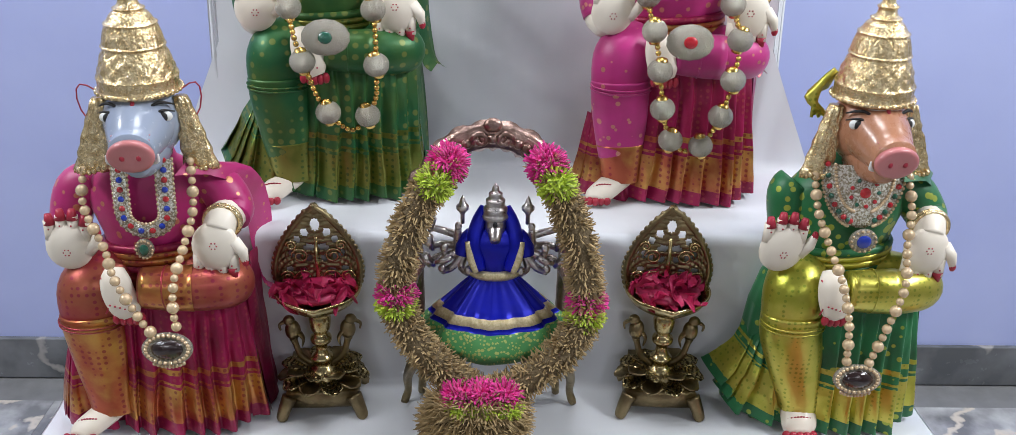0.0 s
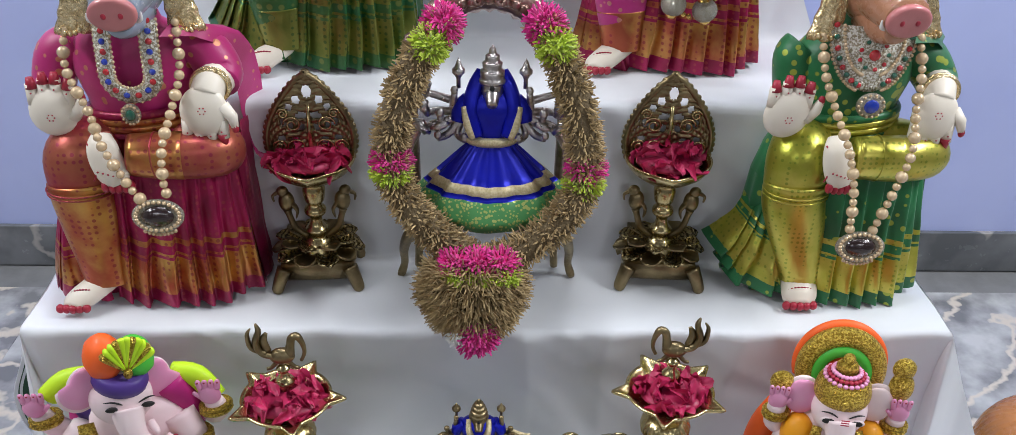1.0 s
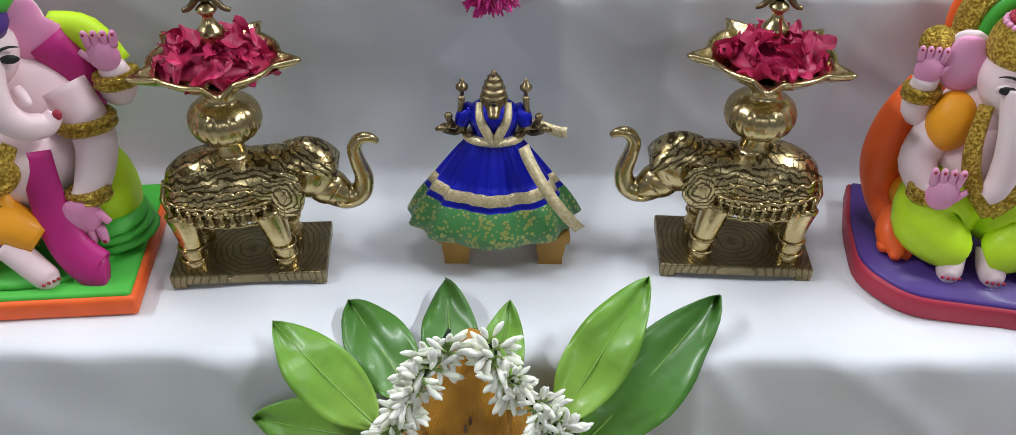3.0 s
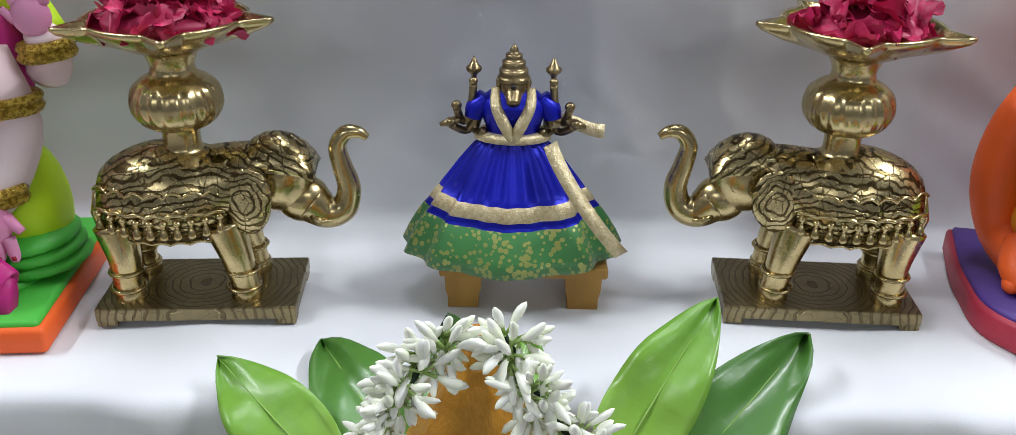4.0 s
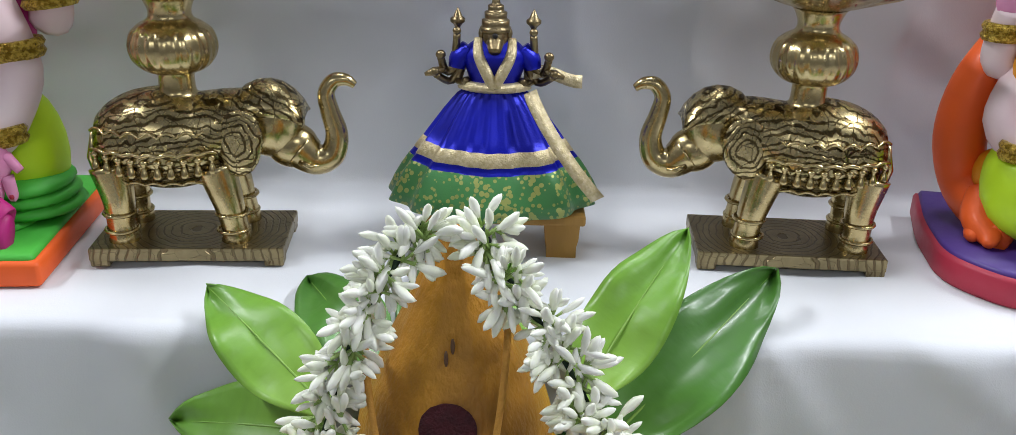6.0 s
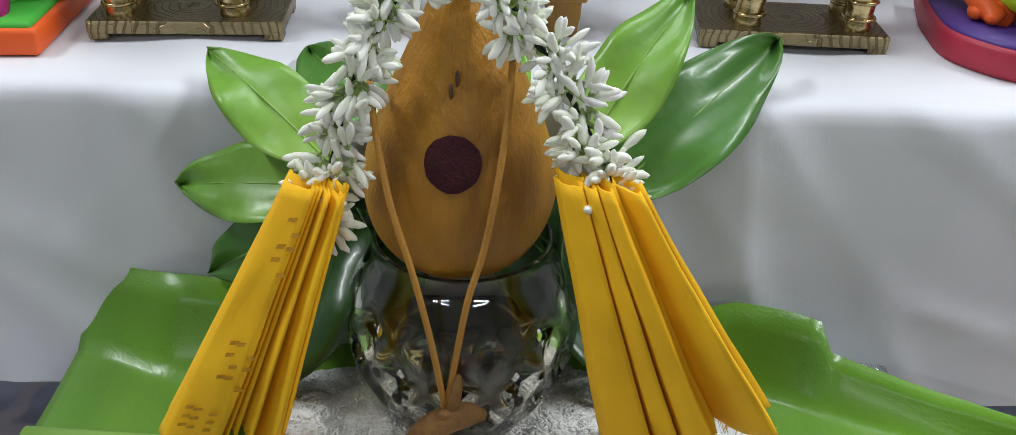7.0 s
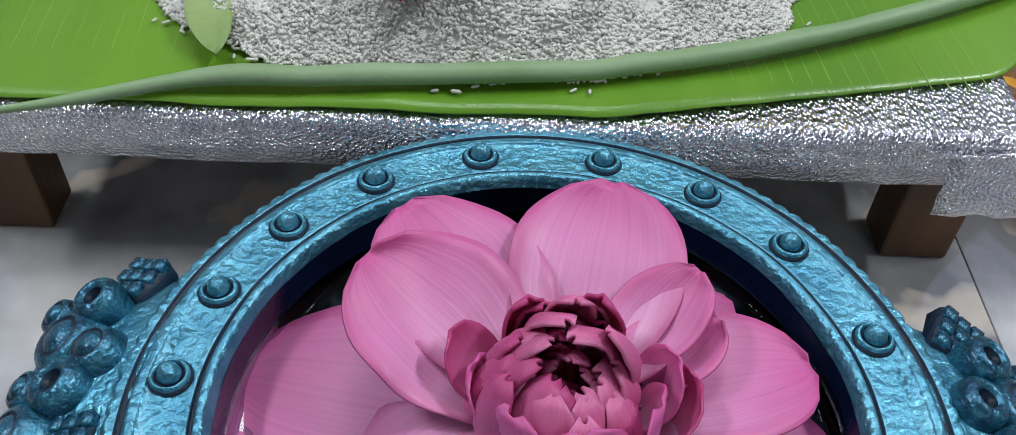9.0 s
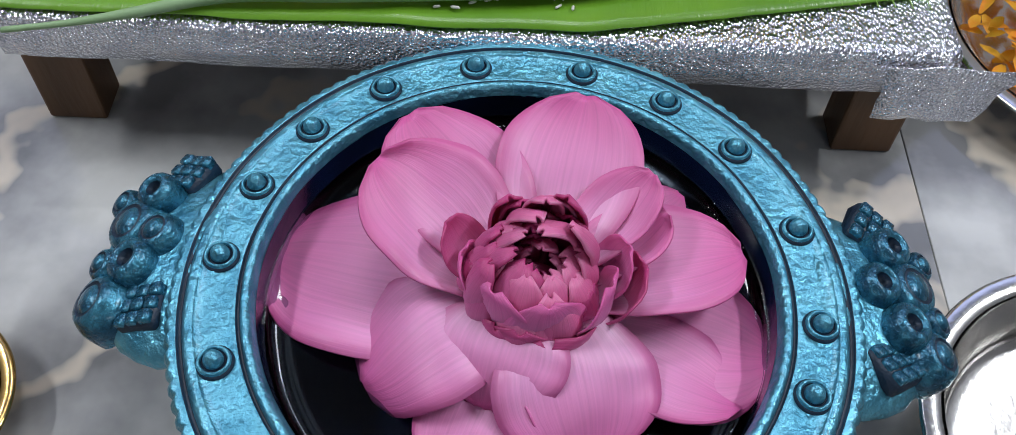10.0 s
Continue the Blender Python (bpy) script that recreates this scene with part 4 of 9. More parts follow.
# string with a turmeric root
cord = thing("turmeric_thread", (KX, KY, GB), "ochre cotton thread tied to a turmeric root", "thread")
def on(px, py, pz):
    return (px - KX, py - KY, pz - GB)
bm = bmesh.new()
for pts in (((-0.071, 0.628, 0.335), (-0.066, 0.604, 0.315), (-0.058, 0.589, 0.283), (-0.048, 0.581, 0.252), (-0.040, 0.575, 0.222), (-0.034, 0.571, 0.193), (-0.031, 0.571, 0.172)),
            ((-0.001, 0.618, 0.352), (-0.0025, 0.603, 0.326), (-0.007, 0.590, 0.292), (-0.013, 0.583, 0.26), (-0.020, 0.578, 0.235), (-0.026, 0.573, 0.20), (-0.0305, 0.571, 0.172))):
    line = smoothline([on(*p) for p in pts], 6)
    tube(bm, line, 0.0017, 8)
part("thread", bm, STRING, cord)
bm = bmesh.new()
limb(bm, [(*on(-0.052, 0.566, 0.142), 0.004), (*on(-0.044, 0.567, 0.156), 0.0068), (*on(-0.031, 0.569, 0.166), 0.0076), (*on(-0.019, 0.572, 0.168), 0.0066), (*on(-0.010, 0.574, 0.166), 0.003)], 5, 12)
limb(bm, [(*on(-0.028, 0.570, 0.168), 0.004), (*on(-0.025, 0.571, 0.186), 0.0032), (*on(-0.024, 0.572, 0.194), 0.0015)], 3, 8)
blob(bm, on(-0.031, 0.566, 0.172), (0.0042, 0.003, 0.0035), 10, 6)
part("turmeric_root", bm, ROOT, cord, "knobbly dried turmeric root")

# mango leaves round the coconut
bouquet = [  # base, tip, width, face, dark, bend
    ((0.038, 0.680, 0.262), (0.106, 0.752, 0.346), 0.050, (-0.35, -0.85, 0.35), 0, 0.05),
    ((0.052, 0.672, 0.240), (0.169, 0.770, 0.312), 0.060, (-0.15, -0.9, 0.45), 1, 0.06),
    ((-0.100, 0.680, 0.255), (-0.187, 0.745, 0.304), 0.050, (0.25, -0.8, 0.5), 0, 0.06),
    ((-0.096, 0.676, 0.245), (-0.207, 0.716, 0.224), 0.052, (0.1, -0.75, 0.65), 0, 0.05),
    ((-0.070, 0.690, 0.270), (-0.133, 0.785, 0.292), 0.052, (0.2, -0.75, 0.55), 1, 0.05),
    ((-0.040, 0.700, 0.262), (-0.054, 0.800, 0.304), 0.046, (0.0, -0.85, 0.5), 1, 0.04),
    ((-0.012, 0.695, 0.265), (0.000, 0.753, 0.320), 0.036, (-0.1, -0.85, 0.5), 0, 0.04),
    ((-0.105, 0.680, 0.225), (-0.190, 0.700, 0.168), 0.044, (0.1, -0.8, 0.5), 1, 0.06),
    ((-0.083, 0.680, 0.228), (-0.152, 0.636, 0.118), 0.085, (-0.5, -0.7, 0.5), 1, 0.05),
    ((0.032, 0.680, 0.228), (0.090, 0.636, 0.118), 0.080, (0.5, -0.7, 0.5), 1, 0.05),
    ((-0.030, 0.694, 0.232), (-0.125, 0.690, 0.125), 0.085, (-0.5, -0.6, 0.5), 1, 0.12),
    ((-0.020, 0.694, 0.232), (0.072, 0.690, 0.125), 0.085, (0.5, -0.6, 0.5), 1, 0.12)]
for i, (b, t, w, f, dark, bend) in enumerate(bouquet):
    lf = thing("mango_leaf", b, "broad glossy green leaf tucked round the coconut", "leaf", "leaves round the coconut")
    bm = bmesh.new()
    t2 = tuple(Vector(t) - Vector(b))
    sheet(bm, (0, 0, 0), t2, w, f, leaf_shape, 18, 10, cup=0.0, curl=-0.05, wave=0.17, fold=0.10, bend=bend, seed=i * 5.3)
    # the last four, under the coconut, wear the shade-darkened leaf colour
    thick(part("blade", bm, MANGO_SHADED if i > 7 else MANGO_DARK if dark else MANGO, lf), 0.0006)
    bm = bmesh.new()
    d = Vector(t2)
    upv = d.normalized().cross(Vector(f)).normalized().cross(d.normalized()).normalized()
    tube(bm, [d * s + upv * (d.length * (-0.05 * s ** 3 + bend * sin(pi * s)) + 0.0004) for s in [k / 10 for k in range(11)]], [0.0011 * (1 - 0.85 * k / 10) for k in range(11)], 6)
    part("rib", bm, MIDRIB, lf)


# folded yellow cloth on both sides
def pleated(name, tl, tr, bl, br, creases, seed, label, prints):
    """A folded cloth: creases are (place across, how far forward) of each sharp fold."""
    th = thing(name, tl, label, "cloth", "folded cloths beside the coconut")
    bm = bmesh.new()
    V, per = 24, 6
    depth = 0.018
    us = []
    for (u0, d0), (u1, d1) in zip(creases, creases[1:]):
        for i in range(per):
            q = i / per
            us.append((u0 + (u1 - u0) * q, d0 + (d1 - d0) * q, sin(pi * q) * (1 if d1 > d0 else -1)))
    us.append((*creases[-1], 0.0))
    N = len(us) - 1
    rows2 = []
    o = Vector(tl)
    for j in range(V + 1):
        v = j / V
        a, b = Vector(tl).lerp(Vector(bl), v), Vector(tr).lerp(Vector(br), v)
        row = []
        for i, (u, d, belly) in enumerate(us):
            uu = u + 0.05 * (1 - v) * nz(u * 3, v * 2, seed) + 0.012 * nz(u * 4, v * 3, seed + 3)
            dd = d * (0.45 + 0.55 * v) + 0.0012 * belly * (0.4 + v)
            p = a.lerp(b, uu) + Vector((0.30 * dd, -dd, 0.0))
            p.z += 0.003 * nz(int(i / per) * 1.7, 2, seed) * v
            p.y += -0.010 * sin(pi * v) + 0.0025 * nz(u * 5, v * 4, seed) + 0.0008 * nz(u * 14, v * 9, seed)
            row.append(p - o)
        rows2.append(row)
    loop_grid(bm, rows2, False)
    thick(part("pleated_cloth", bm, YELLOW, th), 0.0016)
    # a second layer behind closes the bundle
    bm = bmesh.new()
    rows3 = [[p + Vector((0.001, depth * 0.9 * (0.4 + 0.6 * j / V), 0.002)) for p in row[::4]] for j, row in enumerate(rows2)]
    loop_grid(bm, rows3, False)
    thick(part("back_fold", bm, YELLOW, th), 0.0012)
    if prints:
        for v0, v1, u0 in ((0.50, 0.70, 0.13), (0.80, 0.92, 0.10), (0.12, 0.30, 0.15)):
            bm = bmesh.new()
            for k in range(9):
                vv = v0 + (v1 - v0) * k / 9
                jj = int(vv * V)
                p = rows2[jj][int((u0 + 0.022 * (k % 3)) * N)]
                q = rows2[min(jj + 1, V)][int((u0 + 0.022 * (k % 3)) * N)]
                n_ = Vector((-0.25, -1, 0.1)).normalized() * 0.0016
                s_ = Vector((0.0022, 0, 0))
                e_ = (q - p) * 0.35
                bm.faces.new([bm.verts.new(c) for c in (p + n_ - s_, p + n_ + s_, p + n_ + s_ + e_, p + n_ - s_ + e_)])
            part("print", bm, INK, th, "faded brown print")
    else:
        bm = bmesh.new()
        random.seed(5)
        for k in range(90):
            u = random.uniform(0.05, 1)
            p = rows2[V][int(u * N)]
            tube(bm, [p, p + Vector((random.uniform(-0.002, 0.003), random.uniform(-0.002, 0.001), -random.uniform(0.002, 0.006)))], 0.00022, 3)
        part("fringe", bm, YELLOW, th, "frayed yellow threads")
    return th


LEFT_FOLDS = [(0.0, -0.004), (0.05, 0.004), (0.46, 0.010), (0.49, -0.010), (0.53, 0.007), (0.56, -0.010), (0.60, 0.006), (0.63, -0.012), (0.72, 0.013), (0.76, -0.010), (0.93, 0.014), (0.96, -0.006), (1.0, 0.004)]
RIGHT_FOLDS = [(0.0, -0.010), (0.03, 0.002), (0.27, 0.008), (0.30, -0.014), (0.32, 0.006), (0.43, 0.010), (0.46, -0.012), (0.48, 0.010), (0.61, 0.014), (0.72, -0.014), (0.78, -0.004), (0.98, 0.012), (1.0, 0.002)]
pleated("yellow_cloth", (-0.108, 0.594, 0.292), (-0.080, 0.590, 0.288), (-0.190, 0.588, 0.134), (-0.124, 0.578, 0.131), LEFT_FOLDS, 1.0, "folded yellow cotton cloth with faded brown print", True)
pleated("yellow_cloth", (0.022, 0.590, 0.298), (0.060, 0.586, 0.296), (0.060, 0.574, 0.132), (0.136, 0.562, 0.178), RIGHT_FOLDS, 7.0, "folded yellow cotton cloth with a frayed hem", False)

# jasmine string over the coconut
jas = thing("jasmine_garland", (KX, KY, RIM), "string of white jasmine buds draped over the coconut", "garland")
def jasmine_mesh(seed, n):
    random.seed(seed)
    bm = bmesh.new()
    for i in range(n):
        a = random.uniform(0, 2 * pi)
        d = Vector((cos(a), -random.uniform(0.0, 0.55), 0.9 * sin(a) - 0.12)).normalized()
        ln, r = random.uniform(0.0130, 0.0190), random.uniform(0.0016, 0.0023)
        s = d.orthogonal().normalized() * random.uniform(-0.001, 0.001)
        tube(bm, [d * ln * 0.30, d * ln * 0.45 + s, d * ln * 0.62 + s, d * ln * 0.80 + s, d * ln * 0.93, d * ln], [r * 0.45, r * 0.70, r, r * 0.92, r * 0.55, r * 0.06], 8, 0)
        tube(bm, [d * 0.0, d * ln * 0.20, d * ln * 0.34], [r * 0.34, r * 0.36, r * 0.52], 6, 1)
    me = bpy.data.meshes.new("flower")
    bm.to_mesh(me)
    bm.free()
    me.materials.append(JASMINE)
    me.materials.append(JASMINE_GREEN)
    me.polygons.foreach_set("use_smooth", [True] * len(me.polygons))
    return me
jm = [jasmine_mesh(s, 6) for s in (1, 2, 3, 4, 5)]
JL = [(-0.040, 0.634, 0.400), (-0.048, 0.625, 0.388), (-0.060, 0.616, 0.368), (-0.074, 0.612, 0.342), (-0.083, 0.610, 0.314), (-0.090, 0.606, 0.288), (-0.096, 0.600, 0.262)]
JR = [(-0.020, 0.634, 0.400), (-0.010, 0.625, 0.386), (0.003, 0.616, 0.366), (0.020, 0.612, 0.344), (0.034, 0.608, 0.320), (0.044, 0.604, 0.300), (0.052, 0.600, 0.282)]
random.seed(8)
for pts in (JL, JR):
    line = smoothline([Vector(p) - Vector((KX, KY, RIM)) for p in pts], 8)
    bm = bmesh.new()
    tube(bm, line, 0.0016, 6)
    part("thread", bm, THREAD, jas)
    for i, p in enumerate(line):
        if i < 4:
            continue
        for k in range((0, 2, 1, 1)[i % 4]):
            f = new("flower", jm[random.randrange(5)])
            f.parent = jas
            f.matrix_local = pose(p[0] + random.uniform(-0.006, 0.006), p[1] + random.uniform(-0.005, 0.002), p[2] + random.uniform(-0.003, 0.003), random.uniform(-25, 25), random.uniform(0, 360), random.uniform(-30, 30)) @ Matrix.Scale(random.uniform(0.95, 1.25), 4)

# rose and loose bits on the rice
ROSE_AT = Vector((-0.038, 0.480, 0.1042 + rice_h(-0.038, 0.480) + 0.0105))
rose = thing("rose", ROSE_AT, "crimson rose bud lying on the rice", "flower")
rose.matrix_world = pose(*ROSE_AT, -30, 0, 8) @ Matrix.Diagonal((1.0, 1.12, 1.16, 1))
random.seed(3)
for i in range(13):
    bm = bmesh.new()
    k = i / 12
    a = radians(-48 + 96 * ((i * 5) % 13) / 12)
    ln = 0.026 - 0.006 * abs(a)
    y = -0.006 + 0.010 * k
    tip = Vector((sin(a) * ln * 0.62, y - 0.004, -0.010 + cos(a) * ln))
    sheet(bm, (0.0015 * sin(a), 0.001, -0.011), tip, 0.0155, (0.5 * sin(a), -1, 0.25), petal_shape, 9, 8, cup=0.16, curl=0.12, wave=0.34, bend=-0.05, seed=i * 1.7)
    thick(part("petal", bm, ROSE, rose), 0.0005)
for i, (dx, dz, ln) in enumerate(((0.016, 0.000, 0.018), (0.010, -0.004, 0.012), (0.003, -0.009, 0.012))):
    bm = bmesh.new()
    sheet(bm, (0.007 - 0.001 * i, -0.002, -0.004 - 0.002 * i), (0.008 + dx, 0.003 - 0.010 * i, -0.003 + dz), 0.013 - 0.0015 * i, (0, -0.3, 1), leaf_shape, 8, 6, wave=0.1, fold=0.1, seed=i)
    thick(part("sepal", bm, SEPAL, rose), 0.0005)
bm = bmesh.new()
tube(bm, [(0.004, 0.0, -0.008), (0.012, 0.006, -0.006), (0.026, 0.014, -0.004)], [0.0014, 0.0011, 0.0008], 6)
part("stem", bm, SEPAL, rose)
for i, (b, t, w, f) in enumerate((((-0.144, 0.506, 0.119), (-0.127, 0.453, 0.1075), 0.023, (0, 0, 1)), ((-0.146, 0.588, 0.150), (-0.126, 0.534, 0.137), 0.013, (0, -0.7, 0.7)), ((-0.152, 0.588, 0.150), (-0.152, 0.566, 0.138), 0.012, (0, -0.7, 0.7)), ((0.069, 0.580, 0.150), (0.070, 0.526, 0.137), 0.020, (0, -0.7, 0.7)))):
    bm = bmesh.new()
    sheet(bm, (0, 0, 0), tuple(Vector(t) - Vector(b)), w, f, leaf_shape, 12, 6, cup=0.05, curl=0.05, wave=0.08, fold=0.08, seed=i)
    o = link("leaf_piece", bm, LEAF_DRY if i == 0 else MANGO_DARK)
    o.matrix_world = pose(*b)
    thick(tagged(o, "small pointed green leaf lying on the rice", "leaf", "leaf pieces on the rice"), 0.0006)

# ---------------------------------------------------------------- vessels beside the bowl
def steel_dish(name, place, r, h, label, wide=0.012, metal=None):
    th = thing(name, place, label, "dish")
    bm = bmesh.new()
    lathe(bm, smoothline([(0.0001, 0.0), (r * 0.62, 0.0), (r * 0.80, 0.006), (r - wide, h * 0.8), (r - wide + 0.001, h - 0.001), (r - 0.002, h), (r, h - 0.0016), (r - 0.002, h - 0.003)], 4), 64, cap=False)
    lathe(bm, smoothline([(r - wide - 0.0005, h - 0.001), (r - wide - 0.002, h * 0.8), (r * 0.78, 0.0075), (r * 0.6, 0.002), (0.0001, 0.002)], 4), 64, cap=False)
    part("dish_body", fix(bm), metal or STEEL, th)
    return th
steel_dish("steel_bowl", (0.318, 0.232, 0), 0.098, 0.04, "round stainless steel bowl on the floor")
bm = bmesh.new()
blob(bm, (0, 0, 0.034), (0.042, 0.036, 0.033), 24, 14, warp=lambda d: 1 + 0.05 * nz(d.x * 2, d.y * 2, d.z * 2) - 0.10 * max(0, d.z - 0.8))
solo("brown_fruit", bm, BROWN_FRUIT, "dark reddish brown round fruit in the steel bowl", "fruit", place=pose(0.322, 0.222, 0.002))
steel_dish("steel_plate", (0.425, 0.536, 0), 0.125, 0.028, "wide stainless steel plate of marigold petals")
steel_dish("brass_dish", (-0.272, 0.235, 0), 0.055, 0.022, "small round polished brass dish on the floor", 0.008, BRASS_PLAIN)
random.seed(9)
heap = thing("marigold_petals", (0.425, 0.536, 0.002), "heap of loose orange marigold petals on the plate", "petals", kind="stuff")
bm = bmesh.new()
for i in range(420):
    a, r = random.uniform(0, 2 * pi), 0.092 * sqrt(random.random())
    p = Vector((r * cos(a), r * sin(a), 0.004 + 0.030 * (1 - r / 0.095) + random.uniform(0, 0.012)))
    d = Vector((random.uniform(-1, 1), random.uniform(-1, 1), random.uniform(-0.2, 0.7))).normalized() * random.uniform(0.012, 0.022)
    sheet(bm, p, p + d, 0.008, Vector((random.uniform(-0.5, 0.5), random.uniform(-0.5, 0.5), 1)), petal_shape, 4, 2, cup=0.2, seed=i)
o = part("petals", bm, MARIGOLD, heap)
o["kind"] = "stuff"
# ---------------------------------------------------------------- brass, satin and clay
BRASS = mat("yellow_brass", (0.64, 0.52, 0.27), 0.25, 1.0, second=(0.46, 0.36, 0.17), scale=40, fine=260, bump=0.14, depth=0.001)
BRASS_OLD = mat("aged_brass", (0.33, 0.26, 0.14), 0.36, 1.0, second=(0.20, 0.15, 0.08), scale=45, fine=300, bump=0.35, depth=0.0015)


def engraved(name, base, dark, rough, scale=46, twist=7.0, groove=0.22):
    """Brass with chased scrollwork: curling cut lines, dark with old polish, cut into the surface."""
    m = mat(name, base, rough, 1.0, second=tuple(c * 0.72 for c in base), scale=60, fine=300, bump=0.0)
    n, l, bs = nodes_of(m)
    tc = n.new("ShaderNodeTexCoord")
    wv = n.new("ShaderNodeTexWave")
    wv.wave_type, wv.rings_direction = "RINGS", "SPHERICAL"
    wv.inputs["Scale"].default_value, wv.inputs["Distortion"].default_value = scale, twist
    wv.inputs["Detail"].default_value, wv.inputs["Detail Scale"].default_value = 1.0, 1.2
    l.new(tc.outputs["Object"], wv.inputs["Vector"])
    vo = n.new("ShaderNodeTexVoronoi")
    vo.feature = "DISTANCE_TO_EDGE"
    vo.inputs["Scale"].default_value = 75
    l.new(tc.outputs["Object"], vo.inputs["Vector"])
    sc = n.new("ShaderNodeMath")
    sc.operation = "MULTIPLY"
    sc.inputs[1].default_value = 16.0
    l.new(vo.outputs["Distance"], sc.inputs[0])
    mn = n.new("ShaderNodeMath")
    mn.operation = "MINIMUM"
    l.new(wv.outputs["Fac"], mn.inputs[0])
    l.new(sc.outputs[0], mn.inputs[1])
    r = n.new("ShaderNodeValToRGB")
    r.color_ramp.elements[0].position, r.color_ramp.elements[1].position = groove * 0.6, groove * 1.7
    l.new(mn.outputs[0], r.inputs["Fac"])
    mx = n.new("ShaderNodeMix")
    mx.data_type = "RGBA"
    old = bs.inputs["Base Color"].links[0].from_socket
    l.new(r.outputs["Color"], mx.inputs[0])
    mx.inputs[6].default_value = (*dark, 1)
    l.new(old, mx.inputs[7])
    l.new(mx.outputs[2], bs.inputs["Base Color"])
    bp = n.new("ShaderNodeBump")
    bp.inputs["Strength"].default_value, bp.inputs["Distance"].default_value = 0.9, 0.0014
    l.new(r.outputs["Color"], bp.inputs["Height"])
    l.new(bp.outputs["Normal"], bs.inputs["Normal"])
    return m


CARVED = engraved("engraved_brass", (0.60, 0.49, 0.25), (0.10, 0.072, 0.03), 0.27, 78, 7.0, 0.20)
SLAB = engraved("etched_brass_slab", (0.32, 0.26, 0.14), (0.17, 0.13, 0.07), 0.34, 70, 3.0, 0.12)
PETAL_RED = mat("oleander_petal", (0.50, 0.018, 0.10), 0.5, second=(0.34, 0.008, 0.055), scale=70, fine=300, bump=0.1, vary=0.25, sub=0.1)
BLUE_SATIN = mat("royal_blue_satin", (0.004, 0.010, 0.50), 0.34, 0.45, second=(0.003, 0.006, 0.34), scale=30, fine=700, bump=0.1)
GOLD_LACE = mat("gold_lace", (0.72, 0.62, 0.40), 0.36, 0.55, second=(0.55, 0.45, 0.24), scale=350, fine=900, bump=0.6, depth=0.0012)


def brocade(name, cloth, cloth2, zari, scale, amount, metal_rough=0.32, sheen=0.2):
    """Silk with woven metal-thread motifs."""
    m = mat(name, cloth, 0.45, second=cloth2, scale=18, fine=700, bump=0.15, depth=0.0008, sheen=sheen)
    n, l, bs = nodes_of(m)
    tc = n.new("ShaderNodeTexCoord")
    vo = n.new("ShaderNodeTexVoronoi")
    vo.inputs["Scale"].default_value = scale
    l.new(tc.outputs["Object"], vo.inputs["Vector"])
    ns = n.new("ShaderNodeTexNoise")
    ns.inputs["Scale"].default_value = scale * 0.28
    l.new(tc.outputs["Object"], ns.inputs["Vector"])
    sb = n.new("ShaderNodeMath")
    sb.operation = "SUBTRACT"
    l.new(ns.outputs["Fac"], sb.inputs[0])
    l.new(vo.outputs["Distance"], sb.inputs[1])
    r = n.new("ShaderNodeValToRGB")
    r.color_ramp.elements[0].position, r.color_ramp.elements[1].position = amount, amount + 0.05
    l.new(sb.outputs[0], r.inputs["Fac"])
    mx = n.new("ShaderNodeMix")
    mx.data_type = "RGBA"
    old = bs.inputs["Base Color"].links[0].from_socket
    l.new(r.outputs["Color"], mx.inputs[0])
    l.new(old, mx.inputs[6])
    mx.inputs[7].default_value = (*zari, 1)
    l.new(mx.outputs[2], bs.inputs["Base Color"])
    ml = n.new("ShaderNodeMath")
    ml.operation = "MULTIPLY"
    ml.inputs[1].default_value = 0.8
    l.new(r.outputs["Color"], ml.inputs[0])
    l.new(ml.outputs[0], bs.inputs["Metallic"])
    return m


GREEN_BROCADE = brocade("green_gold_brocade", (0.06, 0.26, 0.07), (0.04, 0.20, 0.05), (0.42, 0.46, 0.14), 260, 0.09)
OCHRE_WOOD = mat("ochre_wood", (0.45, 0.25, 0.05), 0.6, second=(0.33, 0.17, 0.03), scale=40, fine=300, stretch=(1, 1, 0.2), bump=0.25)


# ---------------------------------------------------------------- elephant lamps
def star(a, points, sharp, reach):
    out = 0.0
    for p in points:
        d = abs((a - p + pi) % (2 * pi) - pi)
        out = max(out, max(0.0, 1 - d / sharp) ** 1.4)
    return 1 + reach * out


